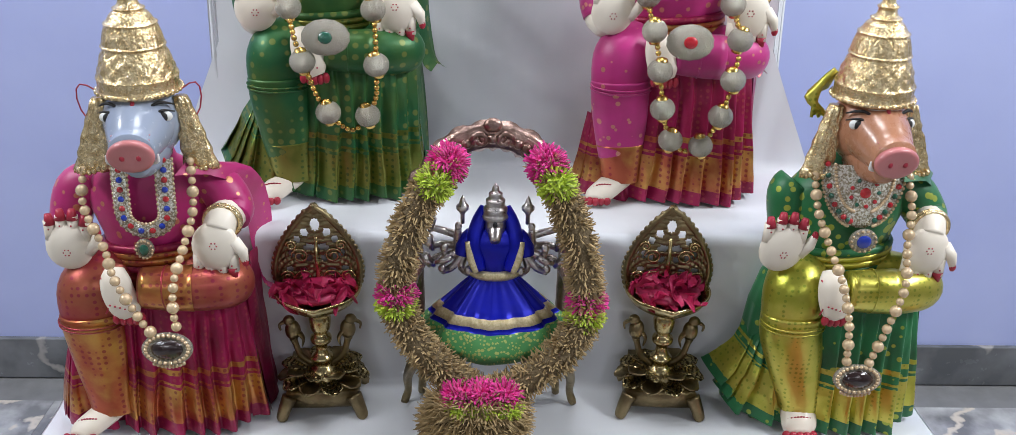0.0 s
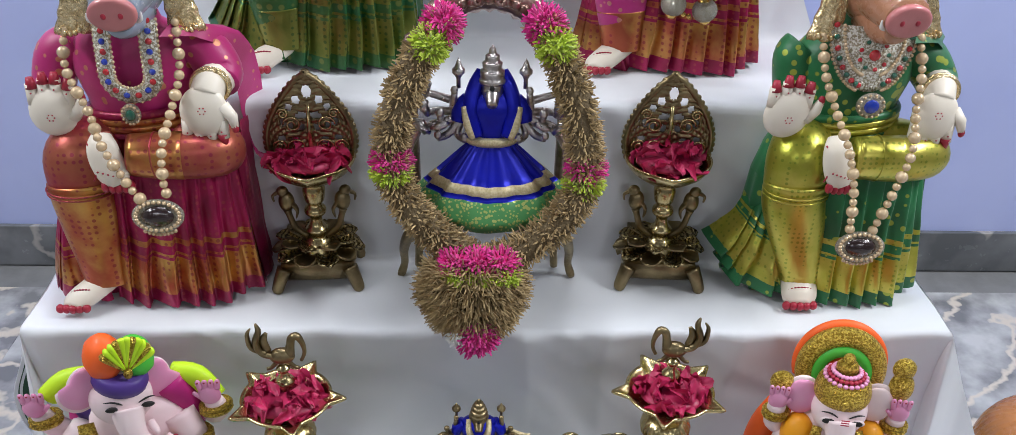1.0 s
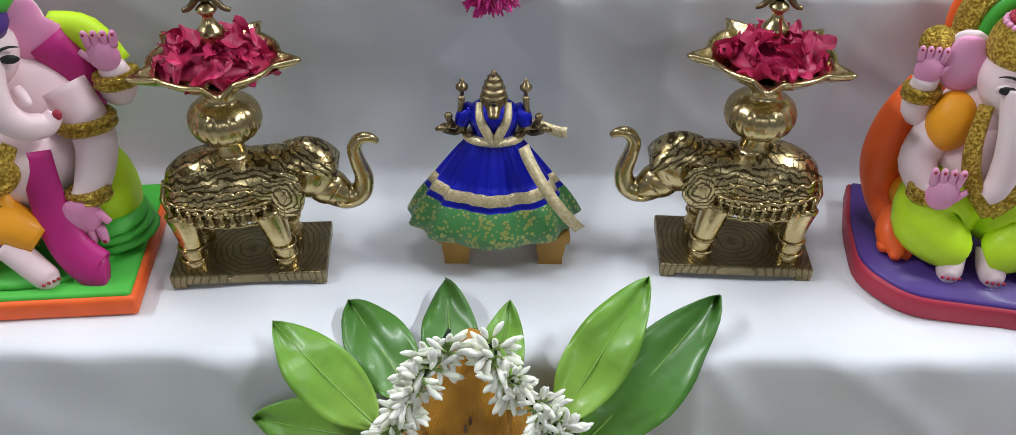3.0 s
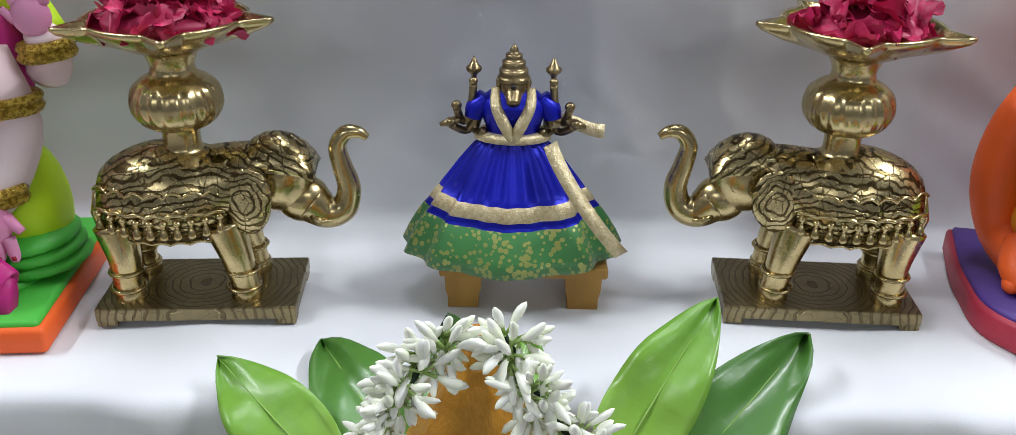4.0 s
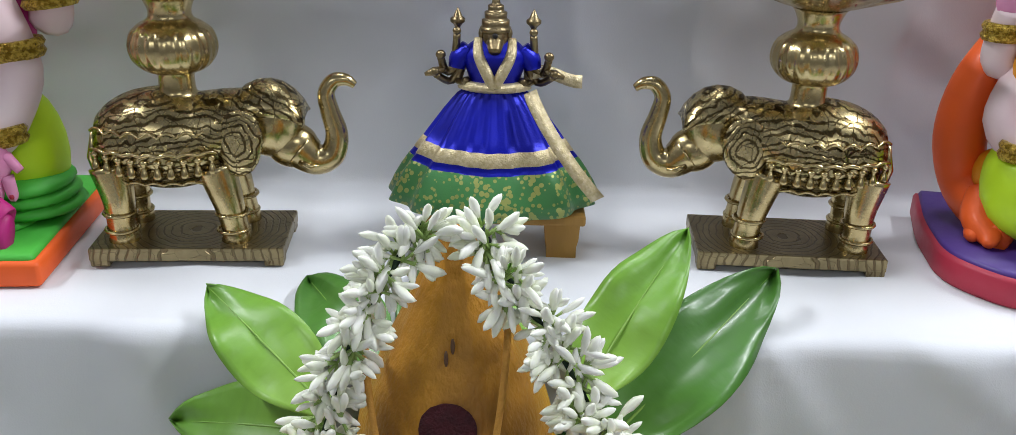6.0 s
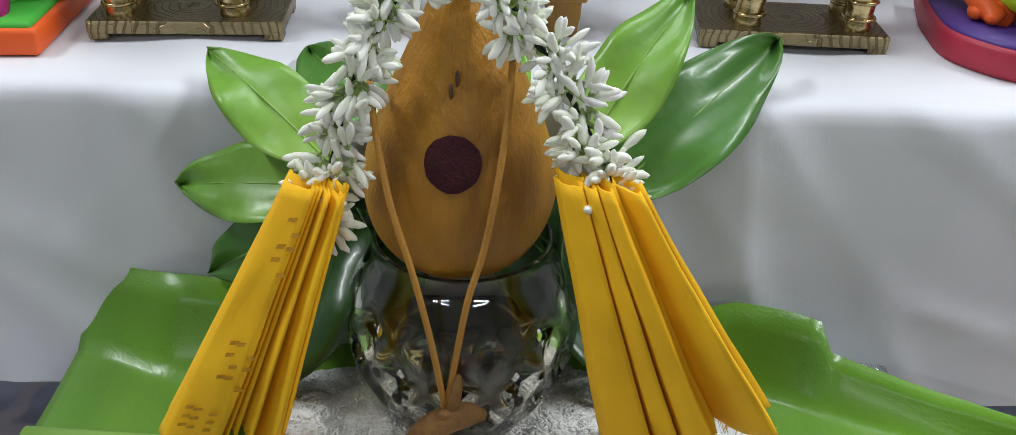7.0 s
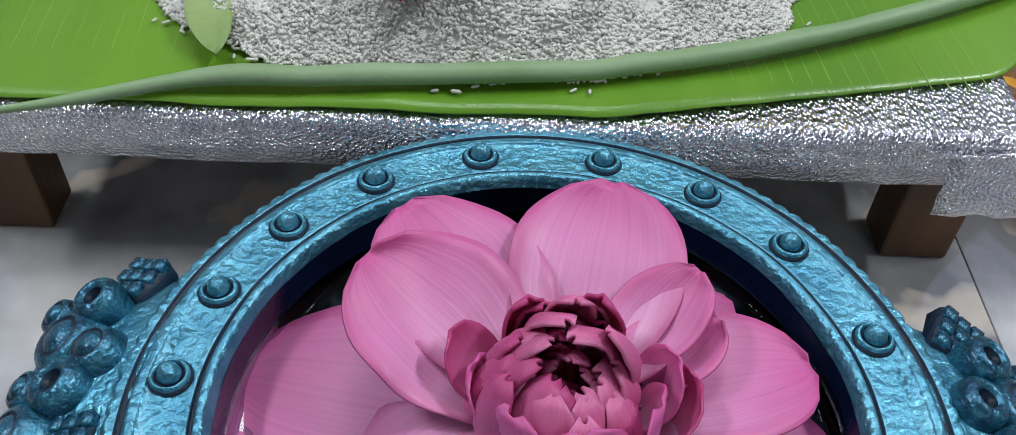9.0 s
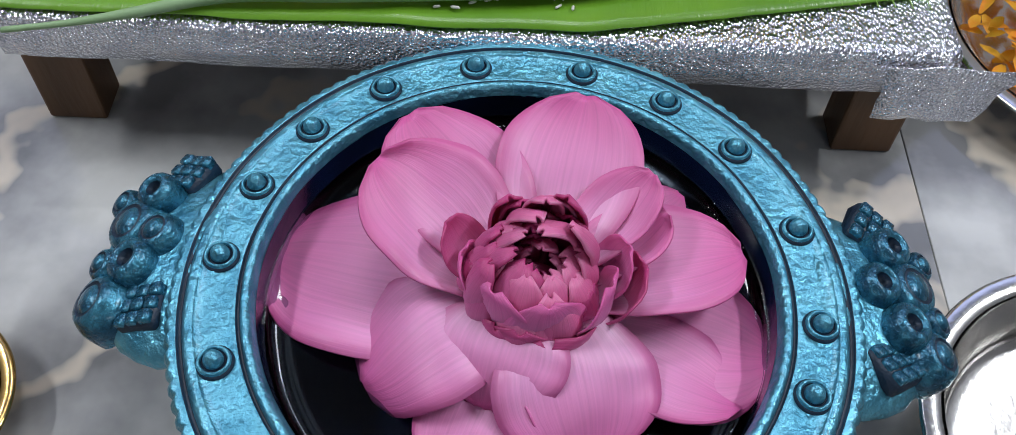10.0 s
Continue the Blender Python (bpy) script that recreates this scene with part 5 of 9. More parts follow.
def elephant_lamp(place, sx, rz):
    th = thing("elephant_lamp", place, "engraved brass elephant carrying a five-pointed oil lamp, on a brass slab", "oil lamp", "pair of elephant lamps", rz=rz)
    f = lambda x, y, z: (sx * x, y, z)
    bm = bmesh.new()
    box(bm, (-0.065, -0.036, 0.004), (0.065, 0.036, 0.0135), 0.0012)
    for cx in (-0.058, 0.058):
        for cy in (-0.029, 0.029):
            box(bm, (cx - 0.0065, cy - 0.0065, 0.0), (cx + 0.0065, cy + 0.0065, 0.005), 0.0008, seg=1)
    part("base_slab", bm, SLAB, th, "etched rectangular brass slab", smooth=False)
    bm = bmesh.new()
    blob(bm, f(-0.014, 0, 0.078), (0.049, 0.030, 0.034), 32, 18, warp=lambda d: 1 + 0.07 * max(0, d.z) - 0.05 * max(0, -d.z))
    limb(bm, [(*f(0.01, 0, 0.085), 0.028), (*f(0.035, 0, 0.092), 0.024), (*f(0.05, 0, 0.096), 0.020)], 4, 18)
    body = part("body", bm, CARVED, th, "polished brass elephant body")
    bm = bmesh.new()
    rings = []
    for i in range(13):
        s = i / 12
        a = radians(-28 + 236 * s)
        rings.append([Vector(f(-0.014 + 0.0505 * (-1 + 2 * j / 18) * 0.86, -0.0318 * cos(a) * sqrt(max(0.02, 1 - (0.86 * (-1 + 2 * j / 18)) ** 2)) , 0.078 + 0.0375 * sin(a) * sqrt(max(0.02, 1 - (0.86 * (-1 + 2 * j / 18)) ** 2)))) for j in range(19)])
    loop_grid(bm, rings, False)
    thick(part("saddle_cloth", bm, CARVED, th, "engraved saddle cloth"), 0.003)
    # head, trunk, ears, tusks, eyes
    bm = bmesh.new()
    blob(bm, f(0.056, 0, 0.094), (0.0235, 0.0195, 0.026), 24, 14)
    blob(bm, f(0.070, 0, 0.076), (0.018, 0.014, 0.016), 20, 12)
    head = part("head", bm, BRASS, th, "smooth brass elephant head")
    bm = bmesh.new()
    rings = []
    for i in range(9):
        a = radians(10 + 150 * i / 8)
        rings.append([Vector(f(0.055 + 0.0255 * cos(a), 0.021 * sin(b), 0.094 + 0.028 * sin(a) * cos(b) * 1.0)) for b in [radians(-75 + 150 * j / 10) for j in range(11)]])
    loop_grid(bm, rings, False)
    thick(part("head_cloth", bm, CARVED, head, "engraved cap"), 0.002)
    bm = bmesh.new()
    limb(bm, [(*f(0.074, 0, 0.074), 0.0145), (*f(0.086, 0, 0.066), 0.0115), (*f(0.097, 0, 0.070), 0.0092), (*f(0.1005, 0, 0.084), 0.0078), (*f(0.0965, 0, 0.100), 0.0066), (*f(0.0945, 0, 0.113), 0.0058), (*f(0.100, 0, 0.1215), 0.0052), (*f(0.108, 0, 0.1222), 0.0042), (*f(0.114, 0, 0.1185), 0.0026)], 6, 14)
    part("trunk", bm, BRASS, head, "raised curling trunk")
    for sy in (-1, 1):
        bm = bmesh.new()
        blob(bm, (0, 0, 0), (0.017, 0.0035, 0.0235), 18, 10, warp=lambda d: 1 + 0.15 * max(0, -d.z) * d.x)
        e = part("ear", bm, CARVED, head)
        e.matrix_local = pose(sx * 0.038, sy * 0.0245, 0.085, 0, sx * 18, sx * sy * 14)
        bm = bmesh.new()
        tube(bm, [f(0.076, sy * 0.011, 0.068), f(0.083, sy * 0.013, 0.064), f(0.089, sy * 0.013, 0.065)], [0.0026, 0.0022, 0.0008], 8)
        part("tusk", bm, BRASS, head)
        bm = bmesh.new()
        lathe(bm, [(0.0001, 0.0015), (0.0018, 0.001), (0.0036, 0.0014), (0.0042, 0.0)], 14, cap=False)
        e = part("eye", fix(bm), BRASS, head)
        e.matrix_local = pose(sx * 0.063, sy * 0.0178, 0.092, 90 * sy, 0, 0)
        for x, tilt in ((0.024, 0.006), (-0.046, 0.0)):
            bm = bmesh.new()
            limb(bm, [(*f(x - 0.004, sy * 0.016, 0.066), 0.0135), (*f(x + tilt * 0.4, sy * 0.018, 0.044), 0.0108), (*f(x + tilt, sy * 0.0185, 0.026), 0.0092), (*f(x + tilt + 0.001, sy * 0.0185, 0.0175), 0.0102), (*f(x + tilt + 0.001, sy * 0.0185, 0.0132), 0.0104)], 5, 16)
            lg = part("leg", bm, BRASS, th, "stout brass leg")
            bm = bmesh.new()
            for zz, rr in ((0.0335, 0.0106), (0.0215, 0.0106)):
                tube(bm, [(sx * (x + tilt * 0.9) + rr * cos(2 * pi * k / 16), sy * 0.0184 + rr * sin(2 * pi * k / 16), zz) for k in range(17)], 0.0013, 6, cap=False)
            for k in range(3):
                blob(bm, f(x + tilt + 0.0075 - 0.002 * abs(k - 1), sy * 0.0185 + (k - 1) * 0.0055, 0.0155), (0.0026, 0.0026, 0.0024), 8, 6)
            part("anklet", bm, BRASS, lg)
    bm = bmesh.new()
    tube(bm, [f(-0.062, 0, 0.085), f(-0.068, 0.002, 0.066), f(-0.064, 0.004, 0.044)], [0.0032, 0.0026, 0.0020], 8)
    part("tail", bm, BRASS, th)
    # chain of links with bells along both flanks
    bell = None
    for sy in (-1, 1):
        for k in range(11):
            x = -0.056 + 0.0085 * k
            yy = sy * (0.033 * sqrt(max(0.05, 1 - ((x + 0.014) / 0.056) ** 2)) + 0.0005)
            if bell is None:
                bm = bmesh.new()
                lathe(bm, smoothline([(0.0001, -0.0085), (0.0032, -0.008), (0.0026, -0.0035), (0.0013, -0.001), (0.0022, 0.001), (0.0030, 0.003), (0.0001, 0.0048)], 2), 10, cap=False)
                b = part("bell", fix(bm), BRASS, th)
                bell = b.data
            else:
                b = new("bell", bell)
                b.parent = th
            b.matrix_local = pose(sx * x, yy, 0.071 + 0.004 * ((x + 0.014) / 0.05) ** 2)
    for sy in (-1, 1):
        for row, (z0, amp) in enumerate(((0.0775, 0.0015), (0.090, 0.003), (0.056, 0.002))):
            bm = bmesh.new()
            pts = []
            for k in range(57):
                x = -0.060 + 0.0015 * k
                zz = z0 + amp * abs(sin(k * pi / 8))
                yy = sqrt(max(0.04, 1 - ((x + 0.014) / 0.054) ** 2 - ((zz - 0.078) / 0.041) ** 2)) * 0.0335
                pts.append(f(x, sy * yy, zz))
            tube(bm, pts, 0.0011 + 0.0004 * (row == 0), 6)
            part("chain", bm, BRASS, th)
    # pillar, fluted pot and the star-shaped pan
    bm = bmesh.new()
    lathe(bm, [tuple(p) for p in smoothline([(0.022, 0.106), (0.017, 0.110), (0.0125, 0.114), (0.0118, 0.124), (0.0128, 0.128)], 4)], 28, Matrix.Translation(f(-0.004, 0, 0)), cap=False)
    part("pillar", fix(bm), BRASS, th)
    bm = bmesh.new()
    lathe(bm, [tuple(p) for p in smoothline([(0.0125, 0.127), (0.020, 0.1295), (0.0262, 0.136), (0.0285, 0.1445), (0.0265, 0.153), (0.0215, 0.1585), (0.0150, 0.1625), (0.0138, 0.168), (0.0165, 0.175), (0.0185, 0.1775)], 5)], 96, Matrix.Translation(f(-0.004, 0, 0)), cap=False,
          ripple=lambda a, r, z: 1 + (0.045 * (abs(sin(a * 11 + (z - 0.144) * 40)) - 0.6) if 0.1315 < z < 0.156 else 0))
    part("fluted_pot", fix(bm), BRASS, th, "brass pot with slanted flutes")
    tips = [radians(a) for a in (-90 + 12 * sx, -18 + 12 * sx, 54 + 12 * sx, 126 + 12 * sx, 198 + 12 * sx)]
    bm = bmesh.new()
    pan = [(0.012, 0.1765), (0.026, 0.180), (0.040, 0.187), (0.0475, 0.1935), (0.0500, 0.1965), (0.0500, 0.1985), (0.0462, 0.1982), (0.0440, 0.195), (0.036, 0.189), (0.024, 0.1835), (0.0001, 0.182)]
    rip = lambda a, r, z: star(a, tips, 0.24, 0.36 if r > 0.046 else 0.24 if r > 0.038 else 0.0)
    lathe(bm, pan, 160, Matrix.Translation(f(-0.004, 0, 0)), ripple=rip, cap=False)
    part("lamp_pan", fix(bm), BRASS, th, "five-pointed shallow brass pan")
    # bird finial
    bm = bmesh.new()
    lathe(bm, [tuple(p) for p in smoothline([(0.010, 0.182), (0.006, 0.192), (0.0052, 0.204), (0.0095, 0.212), (0.0105, 0.218), (0.006, 0.224), (0.004, 0.230), (0.008, 0.235), (0.003, 0.240)], 4)], 24, Matrix.Translation(f(-0.004, 0.004, 0)), cap=False)
    fin = part("finial_stem", fix(bm), BRASS, th)
    bm = bmesh.new()
    o = Vector(f(-0.004, 0.004, 0.240))
    def g(x, y, z, r):
        return (*(o + Vector((sx * x, y, z))), r)
    blob(bm, o + Vector((0, 0, 0.011)), (0.014, 0.008, 0.010), 16, 10)
    limb(bm, [g(0.008, 0, 0.014, 0.006), g(0.010, 0, 0.026, 0.0046), g(0.012, 0, 0.034, 0.0046), g(0.018, 0, 0.036, 0.0042), g(0.023, 0, 0.026, 0.003), g(0.024, 0, 0.014, 0.0022), g(0.020, 0, 0.004, 0.002)], 5, 10)
    limb(bm, [g(-0.008, 0, 0.012, 0.006), g(-0.020, 0, 0.016, 0.006), g(-0.026, 0, 0.030, 0.0068), g(-0.022, 0, 0.044, 0.0056), g(-0.024, 0, 0.054, 0.002)], 5, 10, flat=0.6)
    limb(bm, [g(-0.016, 0, 0.016, 0.005), g(-0.031, 0, 0.024, 0.005), g(-0.034, 0, 0.040, 0.004), g(-0.030, 0, 0.048, 0.0015)], 5, 8, flat=0.6)
    limb(bm, [g(-0.014, 0, 0.018, 0.004), g(-0.018, 0, 0.032, 0.0045), g(-0.014, 0, 0.042, 0.002)], 4, 8, flat=0.6)
    for dx in (-0.008, 0.008):
        limb(bm, [g(dx * 0.5, 0, 0.006, 0.003), g(dx * 1.5, 0, -0.004, 0.0024), g(dx * 2.2, 0, -0.006, 0.0018)], 3, 8)
    part("bird", bm, BRASS_OLD, fin, "small cast brass peacock")
    return th


def petals_in(name, place, rx, ry, h, n, seed, label, size=(0.022, 0.034)):
    """A heap of limp petals, each a mesh of its own."""
    th = thing(name, place, label, "petals", "petal heaps on the lamps")
    random.seed(seed)
    base = []
    for v in range(6):
        bm = bmesh.new()
        ln = random.uniform(*size)
        sheet(bm, (-ln / 2, 0, 0), (ln / 2, 0, random.uniform(-0.004, 0.006)), ln * random.uniform(0.5, 0.75), (0, 0, 1), lambda s: sin(pi * min(1, s * 0.86 + 0.10)) ** 0.8 * (0.35 + 0.65 * s), 8, 6, cup=random.uniform(0.12, 0.4), curl=random.uniform(-0.2, 0.35), wave=0.35, seed=seed + v * 3.7, bend=random.uniform(-0.1, 0.25))
        me = bpy.data.meshes.new("petal")
        bm.to_mesh(me)
        bm.free()
        me.materials.append(PETAL_RED)
        me.polygons.foreach_set("use_smooth", [True] * len(me.polygons))
        base.append(me)
    for i in range(n):
        a, r = random.uniform(0, 2 * pi), sqrt(random.random())
        p = new("petal", base[i % 6])
        p.parent = th
        p.matrix_local = pose(rx * r * cos(a), ry * r * sin(a), 0.004 + h * (1 - r * r) * random.random() + 0.003 * random.random(), random.uniform(-50, 50), random.uniform(-50, 50), random.uniform(0, 360))
    bm = bmesh.new()
    blob(bm, (0, 0, 0.010), (rx * 0.9, ry * 0.9, 0.009), 24, 10, warp=lambda d: 1 + 0.15 * nz(d.x * 4, d.y * 4, d.z * 4 + seed))
    part("petal_mass", bm, PETAL_RED, th)
    return th


EL = Vector((-0.222, 0.846, Z2 + 0.001))
ER = Vector((0.1965, 0.860, Z2 + 0.001))
elephant_lamp(EL, 1, 4)
elephant_lamp(ER, -1, -3)
petals_in("flower_petals", EL + Vector((-0.004, -0.004, 0.186)), 0.042, 0.036, 0.034, 62, 31, "limp magenta red petals heaped in the brass lamp pan")
petals_in("flower_petals", ER + Vector((0.006, -0.004, 0.186)), 0.040, 0.035, 0.026, 54, 57, "limp magenta red petals heaped in the brass lamp pan")


# ---------------------------------------------------------------- dressed idols
def dressed_idol(name, place, k, label, arms, mats, hem_y=0.62, waist=0.118, hem=0.020, upper=1.0, wide=1.0, hood=False):
    """A cast figure in a pleated skirt: one mesh. k scales the whole; heights are for a figure 0.187 tall."""
    bm = bmesh.new()
    # skirt in bands
    N = 144
    f = (waist - hem) / 0.098
    bands = [(waist, 0.021, 1), (waist - f * 0.006, 0.0245, 1), (waist - f * 0.012, 0.0285, 1), (waist - f * 0.021, 0.0340, 1), (waist - f * 0.030, 0.0390, 1), (waist - f * 0.038, 0.0435, 1), (waist - f * 0.046, 0.0478, 1), (waist - f * 0.0465, 0.0486, 2), (waist - f * 0.057, 0.0545, 2), (waist - f * 0.0575, 0.0542, 1), (waist - f * 0.063, 0.0576, 1), (waist - f * 0.0635, 0.0582, 3), (waist - f * 0.074, 0.0638, 3), (waist - f * 0.086, 0.0692, 3), (hem, 0.0735, 3)]
    prev = None
    for z, r, mi in bands:
        ring = []
        for j in range(N):
            a = 2 * pi * j / N
            q = max(0, (waist - z) / (waist - hem))
            ph = a * 11 + 1.9 * sin(a * 2) + 0.9 * nz(cos(a) * 2, sin(a) * 2, k)
            pl = 1 + (0.018 + 0.026 * q) * sin(ph) + 0.030 * (1 - q) * sin(a * 23 + 1.4 * sin(a * 3)) + 0.035 * q * nz(cos(a) * 3, sin(a) * 3, 4)
            drop = 0.008 * q * (-sin(a)) + 0.002 * q * nz(cos(a) * 4, sin(a) * 4, 9)
            g = 1 + (wide - 1) * min(1.0, q * 1.6)
            ring.append(bm.verts.new((r * g * pl * cos(a), r * g * pl * sin(a) * hem_y, z - drop * 0.6)))
        if prev:
            for j in range(N):
                fc = bm.faces.new((prev[j], prev[(j + 1) % N], ring[(j + 1) % N], ring[j]))
                fc.material_index = mi
        prev = ring
    inner = [bm.verts.new((v.co.x * 0.96, v.co.y * 0.96, v.co.z + 0.001)) for v in prev]
    for j in range(N):
        bm.faces.new((prev[j], prev[(j + 1) % N], inner[(j + 1) % N], inner[j])).material_index = 3
    top = bm.verts.new((0, 0, hem + 0.02))
    for j in range(N):
        bm.faces.new((inner[j], inner[(j + 1) % N], top)).material_index = 3
    # bodice with a crossed gold border
    lathe(bm, [tuple(p) for p in smoothline([(0.0215, waist - 0.002), (0.020, waist + 0.006), (0.023, waist + 0.018), (0.026, waist + 0.030), (0.020, waist + 0.040), (0.011, waist + 0.046)], 4)], 32, Matrix.Diagonal((1, 0.62, 1, 1)), mi=1)
    tube(bm, [(0.0225 * cos(2 * pi * j / 24), 0.0145 * sin(2 * pi * j / 24), waist + 0.003) for j in range(25)], 0.0045, 8, 2, False)
    for sx in (-1, 1):
        if hood:
            limb(bm, [(sx * 0.009, 0.004, waist + 0.060, 0.006), (sx * 0.0155, -0.002, waist + 0.048, 0.0075), (sx * 0.0195, -0.008, waist + 0.030, 0.0085), (sx * 0.0150, -0.012, waist + 0.008, 0.008)], 5, 12, 1, flat=0.7)
            limb(bm, [(sx * 0.0240, -0.010, waist + 0.034, 0.0032), (sx * 0.0215, -0.0155, waist + 0.020, 0.0036), (sx * 0.0165, -0.0175, waist + 0.008, 0.0030)], 4, 8, 2, flat=0.6)
            for i in range(3):
                limb(bm, [(sx * 0.026, 0.008, waist + 0.030 - 0.008 * i, 0.0042), (sx * (0.044 + 0.004 * i), 0.012, waist + 0.034 - 0.012 * i, 0.0036), (sx * (0.058 + 0.002 * i), 0.006, waist + 0.040 - 0.018 * i, 0.0030)], 5, 8, 0)
                lathe(bm, [(0.0001, 0.014), (0.003, 0.008), (0.0062, 0.002), (0.0045, -0.003), (0.002, -0.010)], 10, pose(sx * (0.059 + 0.002 * i), 0.006, waist + 0.046 - 0.018 * i, 0, sx * 25 * i, 0), mi=0)
        else:
            limb(bm, [(sx * 0.013, -0.004, waist + 0.046, 0.0034), (sx * 0.0125, -0.0145, waist + 0.034, 0.0042), (sx * 0.006, -0.0180, waist + 0.018, 0.0046), (0.0, -0.0165, waist + 0.004, 0.004)], 5, 10, 2, flat=0.6)
        limb(bm, [(sx * 0.020, 0, waist + 0.036, 0.008), (sx * 0.027, -0.001, waist + 0.028, 0.0085), (sx * 0.030, -0.003, waist + 0.018, 0.0065)], 4, 12, 1)
        for x1, z1, x2, z2, rr in arms:
            limb(bm, [(sx * 0.024, 0.004, waist + 0.024, 0.004), (sx * (0.024 + x1) * 0.85, 0.002, waist + z1, 0.0036), (sx * x2, -0.006, waist + z2, 0.0030)], 5, 8, 0)
            blob(bm, (sx * x2, -0.007, waist + z2 + 0.003), (rr, rr * 0.8, rr * 1.1), 10, 8, mi=0)
        lathe(bm, [(0.0001, 0.014), (0.0016, 0.011), (0.0036, 0.006), (0.0058, 0.004), (0.0058, 0.001), (0.0036, -0.001), (0.002, -0.004), (0.002, -0.012)], 12, Matrix.Translation((sx * 0.0295, 0.002, waist + 0.058)), mi=0)
        lathe(bm, [(0.0001, 0.010), (0.003, 0.007), (0.0045, 0.0), (0.003, -0.004), (0.0018, -0.008)], 10, pose(sx * 0.047, -0.004, waist + 0.014, 0, sx * -70, 0), mi=0)
    # head and tiered crown
    blob(bm, (0, -0.004, waist + 0.047), (0.0098, 0.0105, 0.0125), 18, 12, mi=0)
    limb(bm, [(0, -0.010, waist + 0.044, 0.0072), (0, -0.016, waist + 0.040, 0.0056), (0, -0.019, waist + 0.038, 0.0046)], 3, 12, 0)
    for sx in (-1, 1):
        blob(bm, (sx * 0.0105, -0.002, waist + 0.050), (0.0028, 0.004, 0.0062), 8, 6, mi=0)
    lathe(bm, [tuple(p) for p in smoothline([(0.0118, 0.053), (0.0122, 0.056), (0.0108, 0.058), (0.0108, 0.063), (0.0085, 0.0645), (0.0088, 0.070), (0.0062, 0.0715), (0.0062, 0.076), (0.0034, 0.0775), (0.0030, 0.081), (0.0001, 0.085)], 2)], 20, Matrix.Translation((0, -0.002, waist - 0.017 + 0.0165)), mi=0)
    blob(bm, (0, -0.0142, waist + 0.051), (0.0022, 0.0014, 0.0026), 8, 6, mi=4)
    for v in bm.verts:
        if v.co.z > waist:
            v.co.z = waist + (v.co.z - waist) * upper
            v.co.x *= 0.5 + 0.5 * upper
    fix(bm)
    bmesh.ops.scale(bm, vec=(k, k, k), verts=bm.verts)
    return solo(name, bm, mats, label, "idol", place=place)


ARMS = [(0.012, 0.020, 0.0295, 0.050, 0.0034), (0.020, 0.012, 0.042, 0.028, 0.004), (0.016, 0.004, 0.046, 0.012, 0.0036), (0.010, 0.006, 0.022, 0.004, 0.0038)]
BLACK = mat("matt_black", (0.012, 0.010, 0.010), 0.6)
SI = (-0.014, 0.866, Z2)
dressed_idol("dressed_idol", pose(*SI), 1.0, "small cast metal idol in a blue and green skirt", ARMS, [BRASS_OLD, BLUE_SATIN, GOLD_LACE, GREEN_BROCADE, BLACK], upper=0.74, hem=0.040)
rb = bmesh.new()
grid = []
for i in range(15):
    s = i / 14
    p = Vector((0.020 + 0.048 * s ** 1.2, -0.020 - 0.022 * sin(s * pi * 0.6), 0.118 - 0.068 * s))
    grid.append([p, p + Vector((0.0085, 0.004, 0.003))])
loop_grid(rb, grid, False)
grid = []
for i in range(9):
    s = i / 8
    p = Vector((0.020 + 0.040 * s, 0.000 - 0.004 * s, 0.122 + 0.003 * sin(s * 5)))
    grid.append([p, p + Vector((0.0, 0.003, 0.0085))])
loop_grid(rb, grid, False)
thick(solo("ribbon", rb, GOLD_LACE, "gold lace ribbon trailing from the idol's waist", "ribbon", place=pose(*SI)), 0.0006)
st = thing("wooden_stand", (-0.006, 0.866, Z2), "small ochre wooden stool under the idol", "stand")
for x in (-0.040, 0.042):
    bm = bmesh.new()
    rings = [[Vector((x + w * sx_, y_ , z)) for sx_, y_ in ((-1, -0.022), (1, -0.022), (1, 0.022), (-1, 0.022))] for z, w in ((0.0, 0.0105), (0.008, 0.0105), (0.014, 0.012), (0.024, 0.0125), (0.026, 0.0125))]
    loop_grid(bm, rings, True, True, True)
    part("foot", fix(bm), OCHRE_WOOD, st, smooth=False)
bm = bmesh.new()
box(bm, (-0.056, -0.028, 0.026), (0.058, 0.028, 0.034), 0.002)
part("top", bm, OCHRE_WOOD, st, smooth=False)


# ---------------------------------------------------------------- painted clay elephant-headed figures
def paint(name, base, second=None, rough=0.55):
    return mat(name, base, rough, second=second or tuple(c * 0.86 for c in base), scale=16, fine=160, bump=0.12, depth=0.0012, coat=0.08)


